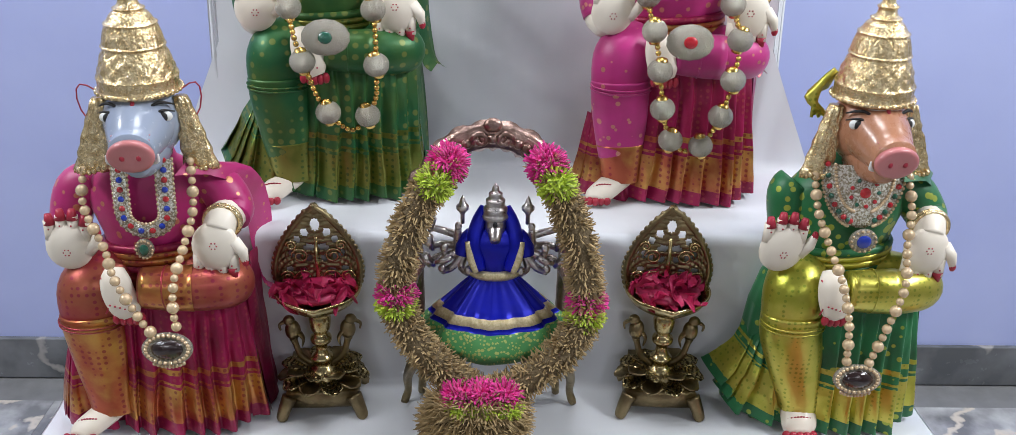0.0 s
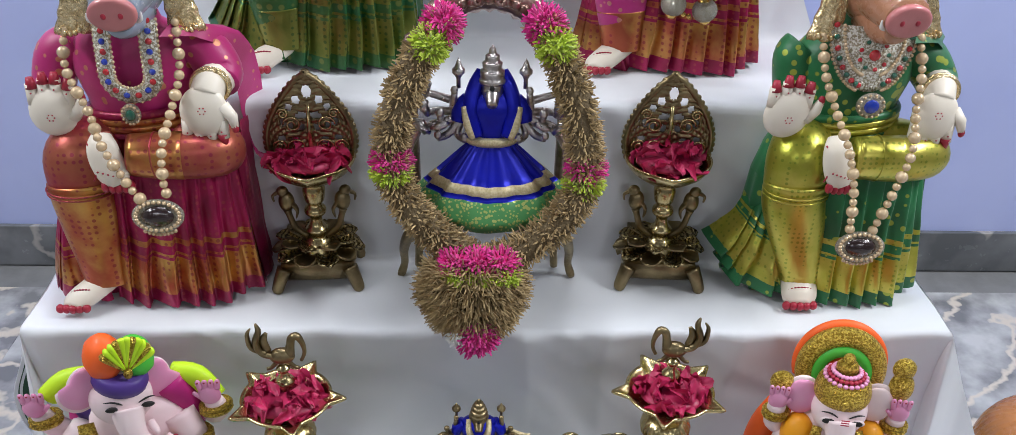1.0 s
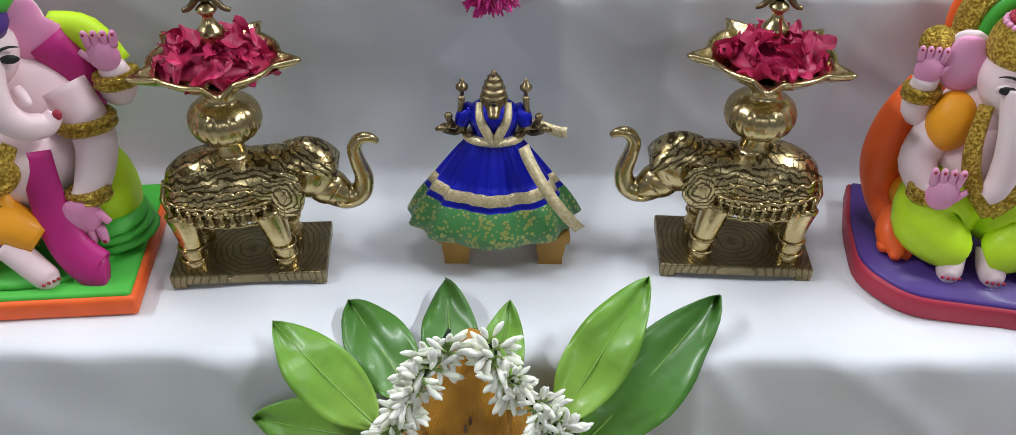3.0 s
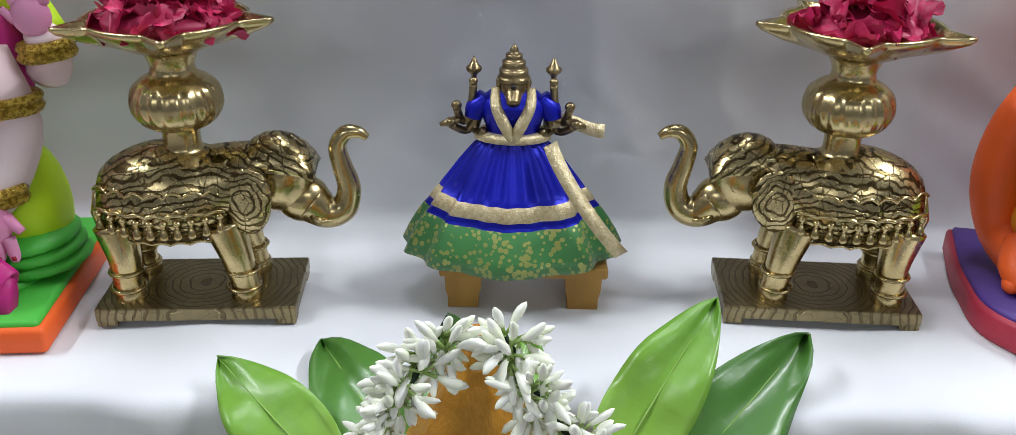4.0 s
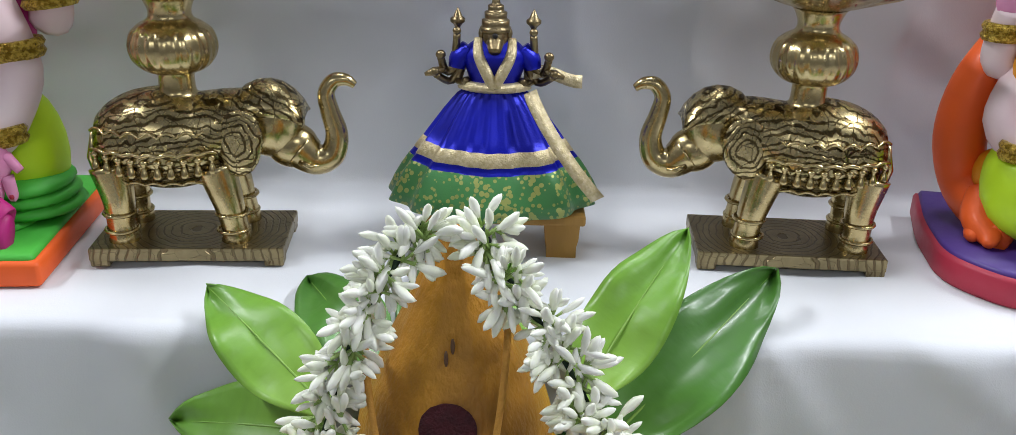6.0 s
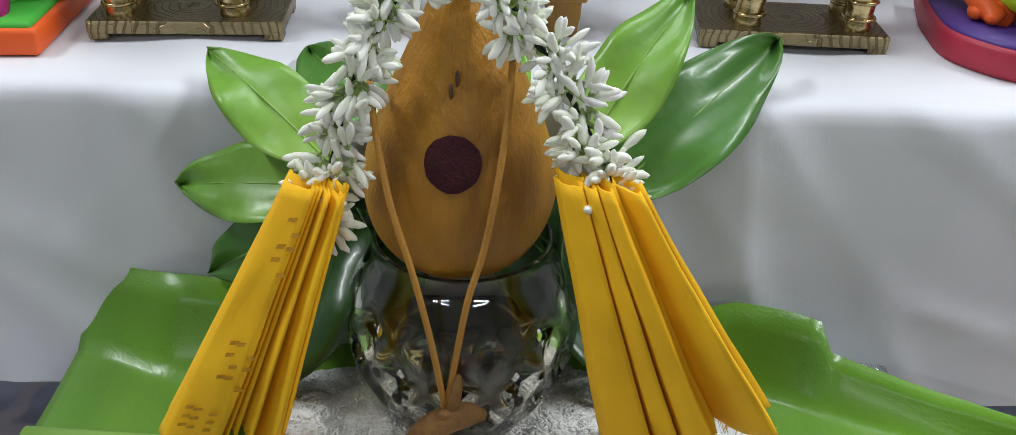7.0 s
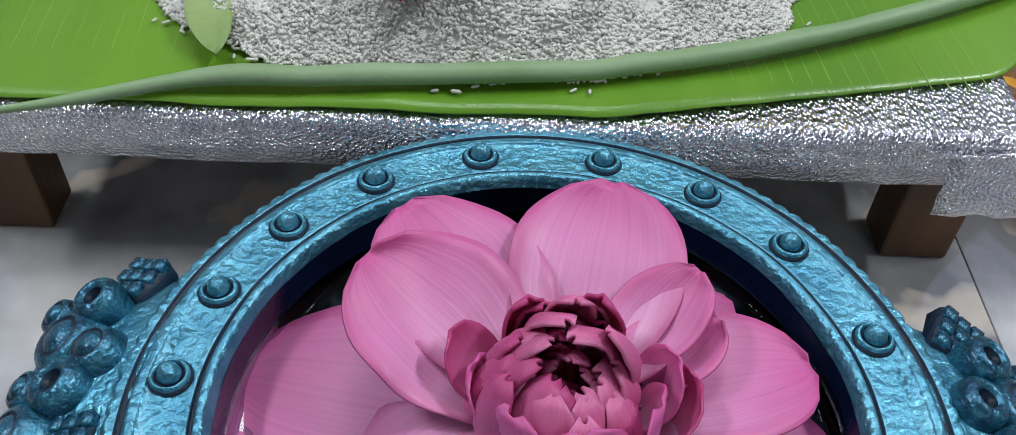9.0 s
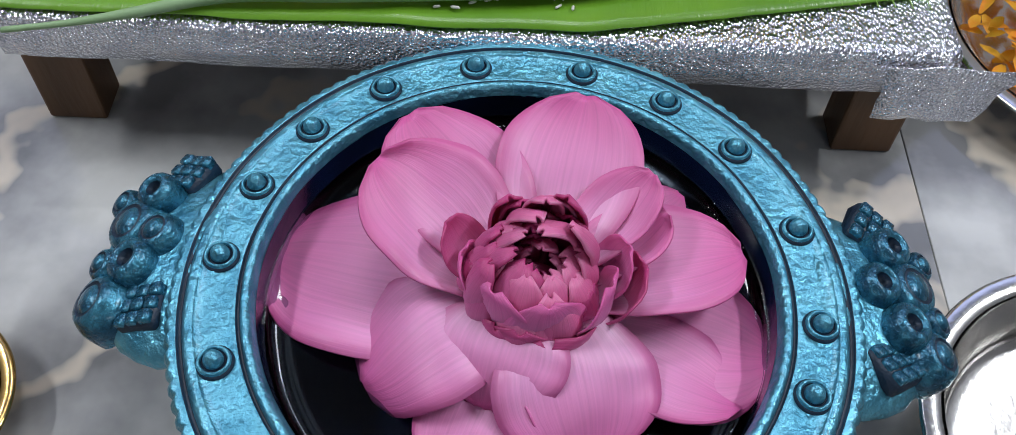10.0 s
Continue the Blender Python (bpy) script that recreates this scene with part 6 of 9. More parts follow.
SKIN = paint("pale_pink_paint", (0.84, 0.70, 0.70), (0.84, 0.62, 0.65))
PINK = paint("rose_pink_paint", (0.78, 0.26, 0.48), (0.76, 0.36, 0.54))
LIME = paint("lime_paint", (0.58, 0.88, 0.015))
GREENP = paint("bright_green_paint", (0.07, 0.52, 0.05))
ORANGE = paint("orange_paint", (0.95, 0.13, 0.012))
AMBER = paint("amber_paint", (0.95, 0.38, 0.006))
PURPLE = paint("purple_paint", (0.075, 0.03, 0.24))
MAGENTA = paint("magenta_paint", (0.52, 0.012, 0.20))
REDP = paint("crimson_paint", (0.42, 0.02, 0.05))
GLITTER = mat("gold_glitter", (0.74, 0.54, 0.10), 0.3, 0.8, second=(0.34, 0.21, 0.02), scale=420, fine=900, bump=1.0, depth=0.003, contrast=(0.42, 0.58))
CLAY = [SKIN, PINK, LIME, GREENP, ORANGE, AMBER, PURPLE, MAGENTA, REDP, GLITTER, BLACK]
c_skin, c_pink, c_lime, c_green, c_orange, c_amber, c_purple, c_mag, c_red, c_gold, c_black = range(11)


def palm(bm, at, k, up=1, ring=c_gold, sx=1):
    """A raised pink hand with stub fingers."""
    x, y, z = at
    blob(bm, (x, y, z), (0.016 * k, 0.008 * k, 0.017 * k), 14, 10, mi=c_pink)
    for i in range(4):
        limb(bm, [(x + (i - 1.5) * 0.0075 * k, y, z + up * 0.010 * k, 0.0045 * k), (x + (i - 1.5) * 0.0088 * k, y - 0.001, z + up * 0.023 * k, 0.004 * k), (x + (i - 1.5) * 0.009 * k, y - 0.003, z + up * 0.027 * k, 0.002 * k)], 3, 8, c_pink)
        blob(bm, (x + (i - 1.5) * 0.009 * k, y - 0.0045 * k, z + up * 0.024 * k), (0.0017 * k, 0.0012 * k, 0.0022 * k), 6, 4, mi=c_red)
    limb(bm, [(x + sx * 0.012 * k, y, z - up * 0.004 * k, 0.0045 * k), (x + sx * 0.021 * k, y - 0.002, z + up * 0.006 * k, 0.003 * k)], 3, 8, c_pink)


def reclining():
    bm = bmesh.new()
    # square plinth: green top, orange edge
    box(bm, (-0.092, -0.080, 0.0), (0.092, 0.085, 0.017), 0.003, mi=c_orange)
    box(bm, (-0.088, -0.076, 0.012), (0.088, 0.081, 0.0205), 0.003, mi=c_green)
    blob(bm, (0.0, -0.01, 0.022), (0.075, 0.058, 0.008), 24, 8, mi=c_green)
    plinth = set(bm.verts)
    # cushion and bolster
    blob(bm, (0.060, 0.012, 0.060), (0.028, 0.036, 0.048), 20, 12, mi=c_lime)
    for i in range(3):
        blob(bm, (0.062, 0.004, 0.028 + 0.008 * i), (0.036 - 0.003 * i, 0.044, 0.008), 20, 8, mi=c_green)
    blob(bm, (-0.02, 0.05, 0.125), (0.052, 0.022, 0.070), 20, 12, mi=c_mag)
    blob(bm, (-0.036, 0.038, 0.165), (0.026, 0.02, 0.04), 16, 10, mi=c_purple)
    limb(bm, [(0.045, 0.02, 0.195, 0.018), (0.062, 0.022, 0.165, 0.016), (0.064, 0.02, 0.13, 0.012)], 4, 12, c_mag)
    # belly and chest
    blob(bm, (0.008, 0.0, 0.100), (0.046, 0.042, 0.042), 26, 16, mi=c_skin)
    blob(bm, (0.012, 0.012, 0.148), (0.052, 0.034, 0.040), 24, 14, mi=c_skin)
    # folded legs in amber, one foot out
    limb(bm, [(0.006, -0.02, 0.066, 0.034), (-0.034, -0.030, 0.060, 0.038), (-0.062, -0.030, 0.056, 0.034), (-0.060, -0.044, 0.040, 0.024), (-0.03, -0.055, 0.036, 0.018)], 5, 18, c_amber)
    limb(bm, [(-0.03, -0.02, 0.07, 0.02), (0.0, -0.045, 0.066, 0.020), (0.022, -0.050, 0.052, 0.016)], 4, 14, c_amber)
    limb(bm, [(0.0, -0.056, 0.050, 0.0125), (0.016, -0.066, 0.036, 0.0115), (0.027, -0.072, 0.026, 0.0105), (0.032, -0.075, 0.024, 0.005)], 4, 12, c_skin)
    blob(bm, (-0.006, -0.054, 0.052), (0.006, 0.013, 0.015), 12, 8, mi=c_purple)
    for i in range(4):
        blob(bm, (0.026 + 0.003 * i, -0.083 + 0.003 * i, 0.0275), (0.0018, 0.0016, 0.0014), 6, 4, mi=c_red)
    # sash down the front
    limb(bm, [(0.030, -0.026, 0.120, 0.012), (0.034, -0.042, 0.080, 0.014), (0.044, -0.056, 0.048, 0.016), (0.062, -0.066, 0.030, 0.018), (0.070, -0.068, 0.028, 0.012)], 5, 14, c_mag, flat=0.55)
    # arms
    limb(bm, [(0.052, 0.005, 0.160, 0.020), (0.070, -0.008, 0.122, 0.0165), (0.066, -0.028, 0.092, 0.0135), (0.058, -0.038, 0.078, 0.011)], 5, 14, c_skin)
    palm(bm, (0.056, -0.046, 0.070), 0.95, -1)
    limb(bm, [(0.050, 0.03, 0.200, 0.012), (0.074, 0.026, 0.196, 0.013), (0.092, 0.018, 0.172, 0.012)], 4, 12, c_lime)
    limb(bm, [(0.088, 0.018, 0.150, 0.0135), (0.094, 0.008, 0.162, 0.012), (0.092, 0.002, 0.178, 0.010)], 4, 12, c_skin)
    palm(bm, (0.090, -0.002, 0.188), 0.74, 1, sx=-1)
    limb(bm, [(-0.036, 0.03, 0.200, 0.012), (-0.058, 0.028, 0.196, 0.013), (-0.078, 0.022, 0.180, 0.012)], 4, 12, c_lime)
    limb(bm, [(-0.062, 0.02, 0.130, 0.0135), (-0.078, 0.012, 0.150, 0.0125), (-0.084, 0.006, 0.170, 0.010)], 4, 12, c_skin)
    palm(bm, (-0.086, 0.000, 0.180), 0.74, 1)
    limb(bm, [(-0.038, 0.0, 0.150, 0.018), (-0.066, -0.012, 0.118, 0.015), (-0.078, -0.030, 0.108, 0.012)], 4, 12, c_skin)
    palm(bm, (-0.080, -0.038, 0.122), 0.98, 1)
    for at, r in (((-0.079, -0.030, 0.106), 0.0155), ((0.093, 0.006, 0.166), 0.0145), ((-0.081, 0.010, 0.158), 0.0145), ((0.062, -0.034, 0.084), 0.0145), ((0.066, -0.004, 0.134), 0.0195)):
        for dz in (-0.003, 0.003):
            tube(bm, [(at[0] + r * cos(2 * pi * k / 16), at[1] + r * 0.9 * sin(2 * pi * k / 16), at[2] + dz + 0.002 * cos(2 * pi * k / 16)) for k in range(17)], 0.0036, 6, c_gold, False)
    # head, trunk, ears
    body_verts = set(bm.verts)
    blob(bm, (-0.004, -0.014, 0.200), (0.034, 0.031, 0.033), 24, 16, mi=c_skin)
    limb(bm, [(-0.003, -0.034, 0.196, 0.0185), (-0.001, -0.046, 0.178, 0.0150), (0.006, -0.052, 0.163, 0.0128), (0.019, -0.055, 0.154, 0.0112), (0.035, -0.053, 0.153, 0.0095), (0.043, -0.051, 0.160, 0.0065)], 5, 16, c_skin)
    blob(bm, (0.0435, -0.056, 0.1610), (0.004, 0.003, 0.0048), 8, 6, mi=c_red)
    limb(bm, [(0.020, -0.040, 0.178, 0.005), (0.024, -0.050, 0.172, 0.0045), (0.025, -0.055, 0.171, 0.002)], 3, 8, c_skin)
    for sx in (-1, 1):
        blob(bm, (sx * 0.044 - 0.002, -0.006, 0.206), (0.021, 0.006, 0.026), 18, 12, mi=c_pink, warp=lambda d: 1 + 0.15 * max(0, d.z) - 0.2 * max(0, -d.z))
        blob(bm, (sx * 0.044 - 0.002, -0.002, 0.207), (0.0235, 0.006, 0.0285), 18, 12, mi=c_skin)
        blob(bm, (sx * 0.019 - 0.001, -0.0418, 0.203), (0.0074, 0.0022, 0.0036), 10, 6, mi=c_black)
        tube(bm, [(sx * (0.0085 + 0.0185 * i / 5) - 0.001, -0.0436 + 0.0060 * (i / 5) ** 2, 0.2085 + 0.0030 * sin(pi * i / 5) + 0.002 * i / 5) for i in range(6)], [0.0005, 0.0010, 0.0011, 0.0010, 0.0008, 0.0004], 6, c_black)
    # turban
    lathe(bm, [(0.0335, 0.216), (0.036, 0.222), (0.0345, 0.229), (0.031, 0.232)], 28, Matrix.Translation((-0.004, -0.010, 0)), mi=c_purple)
    blob(bm, (-0.022, -0.006, 0.246), (0.025, 0.026, 0.024), 20, 12, mi=c_orange, warp=lambda d: 1 + 0.03 * sin(d.z * 14))
    blob(bm, (0.016, -0.008, 0.243), (0.024, 0.026, 0.021), 20, 12, mi=c_green, warp=lambda d: 1 + 0.04 * sin(d.z * 18))
    for i in range(11):
        a = radians(35 + 110 * i / 10)
        c = Vector((0.0, -0.032, 0.240))
        d = Vector((cos(a), -0.05, sin(a)))
        limb(bm, [(*(c + d * 0.004), 0.002), (*(c + d * 0.020), 0.0042), (*(c + d * 0.036), 0.0058), (*(c + d * 0.040), 0.003)], 3, 8, c_gold if i % 3 == 1 else c_lime, flat=0.7)
    blob(bm, (0.0, -0.036, 0.240), (0.006, 0.004, 0.006), 10, 8, mi=c_gold)
    turn = Matrix.Translation((0.004, -0.012, 0.195)) @ pose(0, 0, 0, 4, 7, 24) @ Matrix.Diagonal((0.92, 0.95, 1.0, 1)) @ Matrix.Translation((0.004, 0.012, -0.195))
    for v in bm.verts:
        if v not in body_verts:
            if v.co.z > 0.214:
                v.co.x = -0.004 + (v.co.x + 0.004) * 0.84
                v.co.z = 0.214 + (v.co.z - 0.214) * 1.12
            v.co = turn @ v.co
    # garland of glitter on the belly and belt
    limb(bm, [(-0.030, -0.030, 0.176, 0.008), (-0.024, -0.042, 0.150, 0.010), (-0.008, -0.050, 0.128, 0.011), (0.012, -0.052, 0.124, 0.009), (0.022, -0.046, 0.136, 0.006)], 5, 12, c_gold, flat=0.6)
    limb(bm, [(-0.018, -0.046, 0.136, 0.007), (-0.012, -0.050, 0.112, 0.009), (0.004, -0.050, 0.102, 0.009), (0.016, -0.048, 0.114, 0.008), (0.012, -0.050, 0.128, 0.005)], 5, 12, c_gold, flat=0.6)
    blob(bm, (-0.006, -0.050, 0.078), (0.013, 0.007, 0.010), 12, 8, mi=c_gold)
    for v in bm.verts:
        if v not in plinth:
            v.co.y *= 0.86
    return fix(bm)


def enthroned():
    bm = bmesh.new()
    # plinth with cut corners
    out = [(-0.085, 0.080), (-0.092, 0.02), (-0.090, -0.045), (-0.055, -0.082), (0.055, -0.085), (0.088, -0.055), (0.094, 0.02), (0.090, 0.080)]
    def slab(k, z0, z1, mi):
        sm = rounded(out + [out[0]], 0.02, 4)
        loop_grid(bm, [[Vector((x * k * q, y * k * q, z)) for x, y in sm[:-1]] for z, q in ((z0, 0.985), (z0 + 0.003, 1.0), (z1 - 0.003, 1.0), (z1, 0.985))], True, True, True, mi)
    slab(1.0, 0.0, 0.020, c_red)
    slab(0.965, 0.012, 0.0235, c_purple)
    plinth = set(bm.verts)
    # throne back: orange arch, glitter band, green ring
    for r, y, w, mi in ((0.0505, 0.052, 0.012, c_orange), (0.0425, 0.040, 0.0205, c_gold), (0.0290, 0.032, 0.0125, c_green)):
        pts = [(0.004 + r * cos(a), y, 0.210 + r * 1.05 * sin(a), w * 0.62) for a in [radians(-20 + 220 * i / 14) for i in range(15)]]
        limb(bm, pts, 3, 12, mi)
    blob(bm, (0.004, 0.056, 0.165), (0.050, 0.012, 0.075), 24, 14, mi=c_orange)
    for sx in (-1, 1):
        limb(bm, [(sx * 0.055, 0.040, 0.15, 0.02), (sx * 0.074, 0.032, 0.12, 0.020), (sx * 0.080, 0.026, 0.085, 0.020), (sx * 0.070, 0.022, 0.050, 0.018), (sx * 0.055, -0.02, 0.034, 0.015), (sx * 0.058, -0.04, 0.030, 0.010)], 5, 14, c_orange)
        blob(bm, (sx * 0.054, 0.004, 0.066), (0.018, 0.02, 0.018), 14, 10, mi=c_amber)
    # trousers, feet
    for sx in (-1, 1):
        limb(bm, [(sx * 0.012, 0.0, 0.072, 0.034), (sx * 0.036, -0.022, 0.072, 0.036), (sx * 0.044, -0.038, 0.062, 0.028), (sx * 0.022, -0.048, 0.048, 0.022), (sx * 0.014, -0.048, 0.042, 0.016)], 5, 18, c_lime)
        limb(bm, [(sx * 0.016, -0.044, 0.048, 0.013), (sx * 0.017, -0.052, 0.036, 0.0125), (sx * 0.019, -0.064, 0.0305, 0.011), (sx * 0.020, -0.071, 0.029, 0.006)], 4, 12, c_skin)
        for i in range(4):
            blob(bm, (sx * 0.019 + (i - 1.5) * 0.0048, -0.075 + 0.001 * abs(i - 1.5), 0.031), (0.0018, 0.0015, 0.0016), 6, 4, mi=c_red)
    # body
    blob(bm, (0, 0.0, 0.110), (0.046, 0.040, 0.044), 26, 16, mi=c_skin)
    blob(bm, (0, 0.012, 0.150), (0.050, 0.034, 0.036), 24, 14, mi=c_skin)
    for sx in (-1, 1):
        blob(bm, (sx * 0.042, -0.010, 0.146), (0.021, 0.022, 0.026), 18, 12, mi=c_amber)
        limb(bm, [(sx * 0.048, 0.0, 0.132, 0.019), (sx * 0.060, -0.014, 0.108, 0.017), (sx * 0.050, -0.036, 0.094, 0.014), (sx * 0.046, -0.048, 0.094, 0.011)], 5, 14, c_skin)
        limb(bm, [(sx * 0.052, 0.012, 0.150, 0.016), (sx * 0.067, 0.008, 0.146, 0.0145), (sx * 0.071, 0.0, 0.165, 0.0120), (sx * 0.071, -0.006, 0.182, 0.0105)], 5, 14, c_skin)
        palm(bm, (sx * 0.072, -0.008, 0.188), 0.74, 1, sx=-sx)
        blob(bm, (sx * 0.069, 0.002, 0.218 if sx > 0 else 0.208), (0.015, 0.010, 0.020 if sx > 0 else 0.014), 14, 10, mi=c_gold)
        for at, r in (((sx * 0.071, -0.002, 0.166), 0.0138), ((sx * 0.050, -0.040, 0.094), 0.0165)):
            for dz in (-0.003, 0.003):
                tube(bm, [(at[0] + r * cos(2 * pi * k / 16), at[1] + r * 0.85 * sin(2 * pi * k / 16), at[2] + dz) for k in range(17)], 0.0036, 6, c_gold, False)
    palm(bm, (-0.044, -0.056, 0.102), 0.88, 1)
    palm(bm, (0.048, -0.062, 0.092), 0.88, -1)
    blob(bm, (0.068, 0.004, 0.242), (0.014, 0.009, 0.014), 12, 8, mi=c_gold)
    # head
    blob(bm, (0, -0.014, 0.190), (0.033, 0.030, 0.033), 24, 16, mi=c_skin)
    limb(bm, [(0, -0.034, 0.188, 0.0195), (0.001, -0.045, 0.164, 0.0158), (0.002, -0.050, 0.140, 0.0138), (0.000, -0.052, 0.120, 0.0122), (-0.004, -0.055, 0.108, 0.0104), (-0.009, -0.057, 0.102, 0.006)], 5, 16, c_skin)
    for sx in (-1, 1):
        blob(bm, (sx * 0.044, -0.004, 0.194), (0.020, 0.006, 0.024), 18, 12, mi=c_pink if sx < 0 else c_skin)
        blob(bm, (sx * 0.044, 0.000, 0.195), (0.0225, 0.006, 0.0265), 18, 12, mi=c_skin)
        blob(bm, (sx * 0.0165, -0.0425, 0.191), (0.0082, 0.002, 0.0040), 10, 6, mi=c_black)
        limb(bm, [(sx * 0.024, -0.03, 0.172, 0.006), (sx * 0.028, -0.044, 0.140, 0.0075), (sx * 0.020, -0.050, 0.110, 0.008), (0, -0.052, 0.086, 0.008)], 5, 10, c_gold, flat=0.7)
    # glitter crown with strands of pink and red beads below a knob
    lathe(bm, [tuple(p) for p in smoothline([(0.0290, 0.203), (0.0320, 0.206), (0.0335, 0.213), (0.0318, 0.224), (0.0280, 0.231), (0.022, 0.234)], 3)], 28, Matrix.Translation((0, -0.010, 0)), mi=c_gold)
    for i in range(3):
        rr, zz = 0.0240 - 0.0040 * i, 0.2335 + 0.0036 * i
        for k in range(22):
            a = 2 * pi * k / 22
            blob(bm, (rr * cos(a), -0.010 + rr * sin(a), zz), (0.0032, 0.0032, 0.0026), 8, 5, mi=c_red if i == 1 else c_pink)
    blob(bm, (0, -0.008, 0.245), (0.0135, 0.0125, 0.0090), 16, 10, mi=c_gold)
    blob(bm, (0, -0.008, 0.255), (0.0075, 0.0075, 0.0070), 12, 8, mi=c_gold)
    # painted brows, eye whites and forehead lines
    for sx in (-1, 1):
        blob(bm, (sx * 0.0165, -0.0418, 0.191), (0.0100, 0.0022, 0.0050), 12, 6, mi=c_skin)
        tube(bm, [(sx * (0.0065 + 0.0185 * i / 5), -0.0436 + 0.0060 * (i / 5) ** 2, 0.1975 + 0.0032 * sin(pi * i / 5) + 0.002 * i / 5) for i in range(6)], [0.0005, 0.0010, 0.0011, 0.0010, 0.0008, 0.0004], 6, c_black)
    for k in range(3):
        tube(bm, [(-0.0048, -0.0555, 0.196 + 0.0032 * k), (0.0048, -0.0555, 0.196 + 0.0032 * k)], 0.0007, 6, c_red)
    # little dark mouse by the feet
    blob(bm, (0.056, -0.052, 0.032), (0.015, 0.010, 0.009), 14, 8, mi=c_black)
    # orange drapery ends on the plinth
    for sx in (-1, 1):
        limb(bm, [(sx * 0.060, -0.006, 0.052, 0.016), (sx * 0.066, -0.022, 0.040, 0.015), (sx * 0.062, -0.038, 0.032, 0.010), (sx * 0.064, -0.048, 0.028, 0.004)], 4, 12, c_orange, flat=0.7)
        for k in range(3):
            blob(bm, (sx * (0.056 + 0.008 * k), -0.030 - 0.004 * (k % 2), 0.030), (0.0065, 0.010, 0.006), 10, 6, mi=c_orange)
    for v in bm.verts:
        if v not in plinth:
            v.co.y *= 0.86
            v.co.x = v.co.x * 0.89 - 0.004
    return fix(bm)


solo("clay_figure", reclining(), CLAY, "painted clay elephant-headed figure reclining on a green plinth", "figurine", place=pose(-0.408, 0.846, Z2, 0, 0, 5) @ Matrix.Diagonal((1.07, 1.0, 1.04, 1)))
solo("clay_figure", enthroned(), CLAY, "painted clay elephant-headed figure enthroned on a purple plinth", "figurine", place=pose(0.394, 0.850, Z2, 0, 0, -10) @ Matrix.Diagonal((1.03, 1.0, 1.0, 1)))
# ---------------------------------------------------------------- large dressed dolls
GOLD_PAINT = mat("gold_paint", (0.86, 0.70, 0.42), 0.25, 0.85, second=(0.62, 0.45, 0.22), scale=130, fine=330, bump=0.55, depth=0.003)
IVORY = mat("ivory_paint", (0.80, 0.73, 0.62), 0.45, second=(0.76, 0.68, 0.57), scale=20, fine=150, bump=0.06, coat=0.1)
NAIL = mat("red_nail_paint", (0.40, 0.02, 0.045), 0.4)
GREY_FACE = mat("grey_blue_gloss", (0.30, 0.35, 0.44), 0.25, second=(0.27, 0.31, 0.40), scale=12, fine=120, bump=0.04, coat=0.4)
TAN_FACE = mat("tan_gloss", (0.46, 0.22, 0.13), 0.28, second=(0.40, 0.18, 0.10), scale=12, fine=120, bump=0.04, coat=0.4)
SNOUT = mat("snout_pink", (0.58, 0.20, 0.20), 0.35, coat=0.3)
WHITE_P = mat("white_enamel", (0.82, 0.82, 0.80), 0.3)


def shot_silk(name, warp, weft, thread, rough=0.36, metal=0.75, dots=95):
    """Smooth metal-thread weave: two tones shot through each other, fine ribs, small regular woven motifs."""
    m = mat(name, warp, rough, metal, second=weft, scale=22, fine=160, bump=0.12, depth=0.003, contrast=(0.38, 0.62))
    n, l, bs = nodes_of(m)
    tc = n.new("ShaderNodeTexCoord")
    vo = n.new("ShaderNodeTexVoronoi")
    vo.inputs["Scale"].default_value, vo.inputs["Randomness"].default_value = dots, 0.15
    l.new(tc.outputs["Object"], vo.inputs["Vector"])
    r = n.new("ShaderNodeValToRGB")
    r.color_ramp.elements[0].position, r.color_ramp.elements[1].position = 0.24, 0.32
    r.color_ramp.elements[0].color, r.color_ramp.elements[1].color = (0.7, 0.7, 0.7, 1), (0, 0, 0, 1)
    l.new(vo.outputs["Distance"], r.inputs["Fac"])
    mx = n.new("ShaderNodeMix")
    mx.data_type = "RGBA"
    old = bs.inputs["Base Color"].links[0].from_socket
    l.new(r.outputs["Color"], mx.inputs[0])
    l.new(old, mx.inputs[6])
    mx.inputs[7].default_value = (*thread, 1)
    l.new(mx.outputs[2], bs.inputs["Base Color"])
    return m


ZARI = shot_silk("copper_gold_zari", (0.62, 0.34, 0.09), (0.42, 0.10, 0.05), (0.26, 0.02, 0.05), 0.32, 0.75, 120)
ZARI_LIME = shot_silk("lime_gold_zari", (0.40, 0.40, 0.05), (0.58, 0.50, 0.10), (0.20, 0.28, 0.03), 0.32, 0.75, 150)
ZARI_OLIVE = shot_silk("olive_gold_zari", (0.11, 0.16, 0.025), (0.24, 0.23, 0.05), (0.04, 0.11, 0.03), dots=120)
SILK_MAROON = shot_silk("maroon_silk", (0.36, 0.010, 0.08), (0.24, 0.008, 0.05), (0.38, 0.06, 0.07), 0.34, 0.3, 120)
SILK_MAGENTA = brocade("magenta_silk", (0.46, 0.010, 0.16), (0.34, 0.008, 0.10), (0.58, 0.24, 0.14), 75, 0.30)
SILK_COPPER = shot_silk("copper_maroon_silk", (0.40, 0.11, 0.06), (0.34, 0.03, 0.05), (0.26, 0.010, 0.06), 0.36, 0.5, 120)
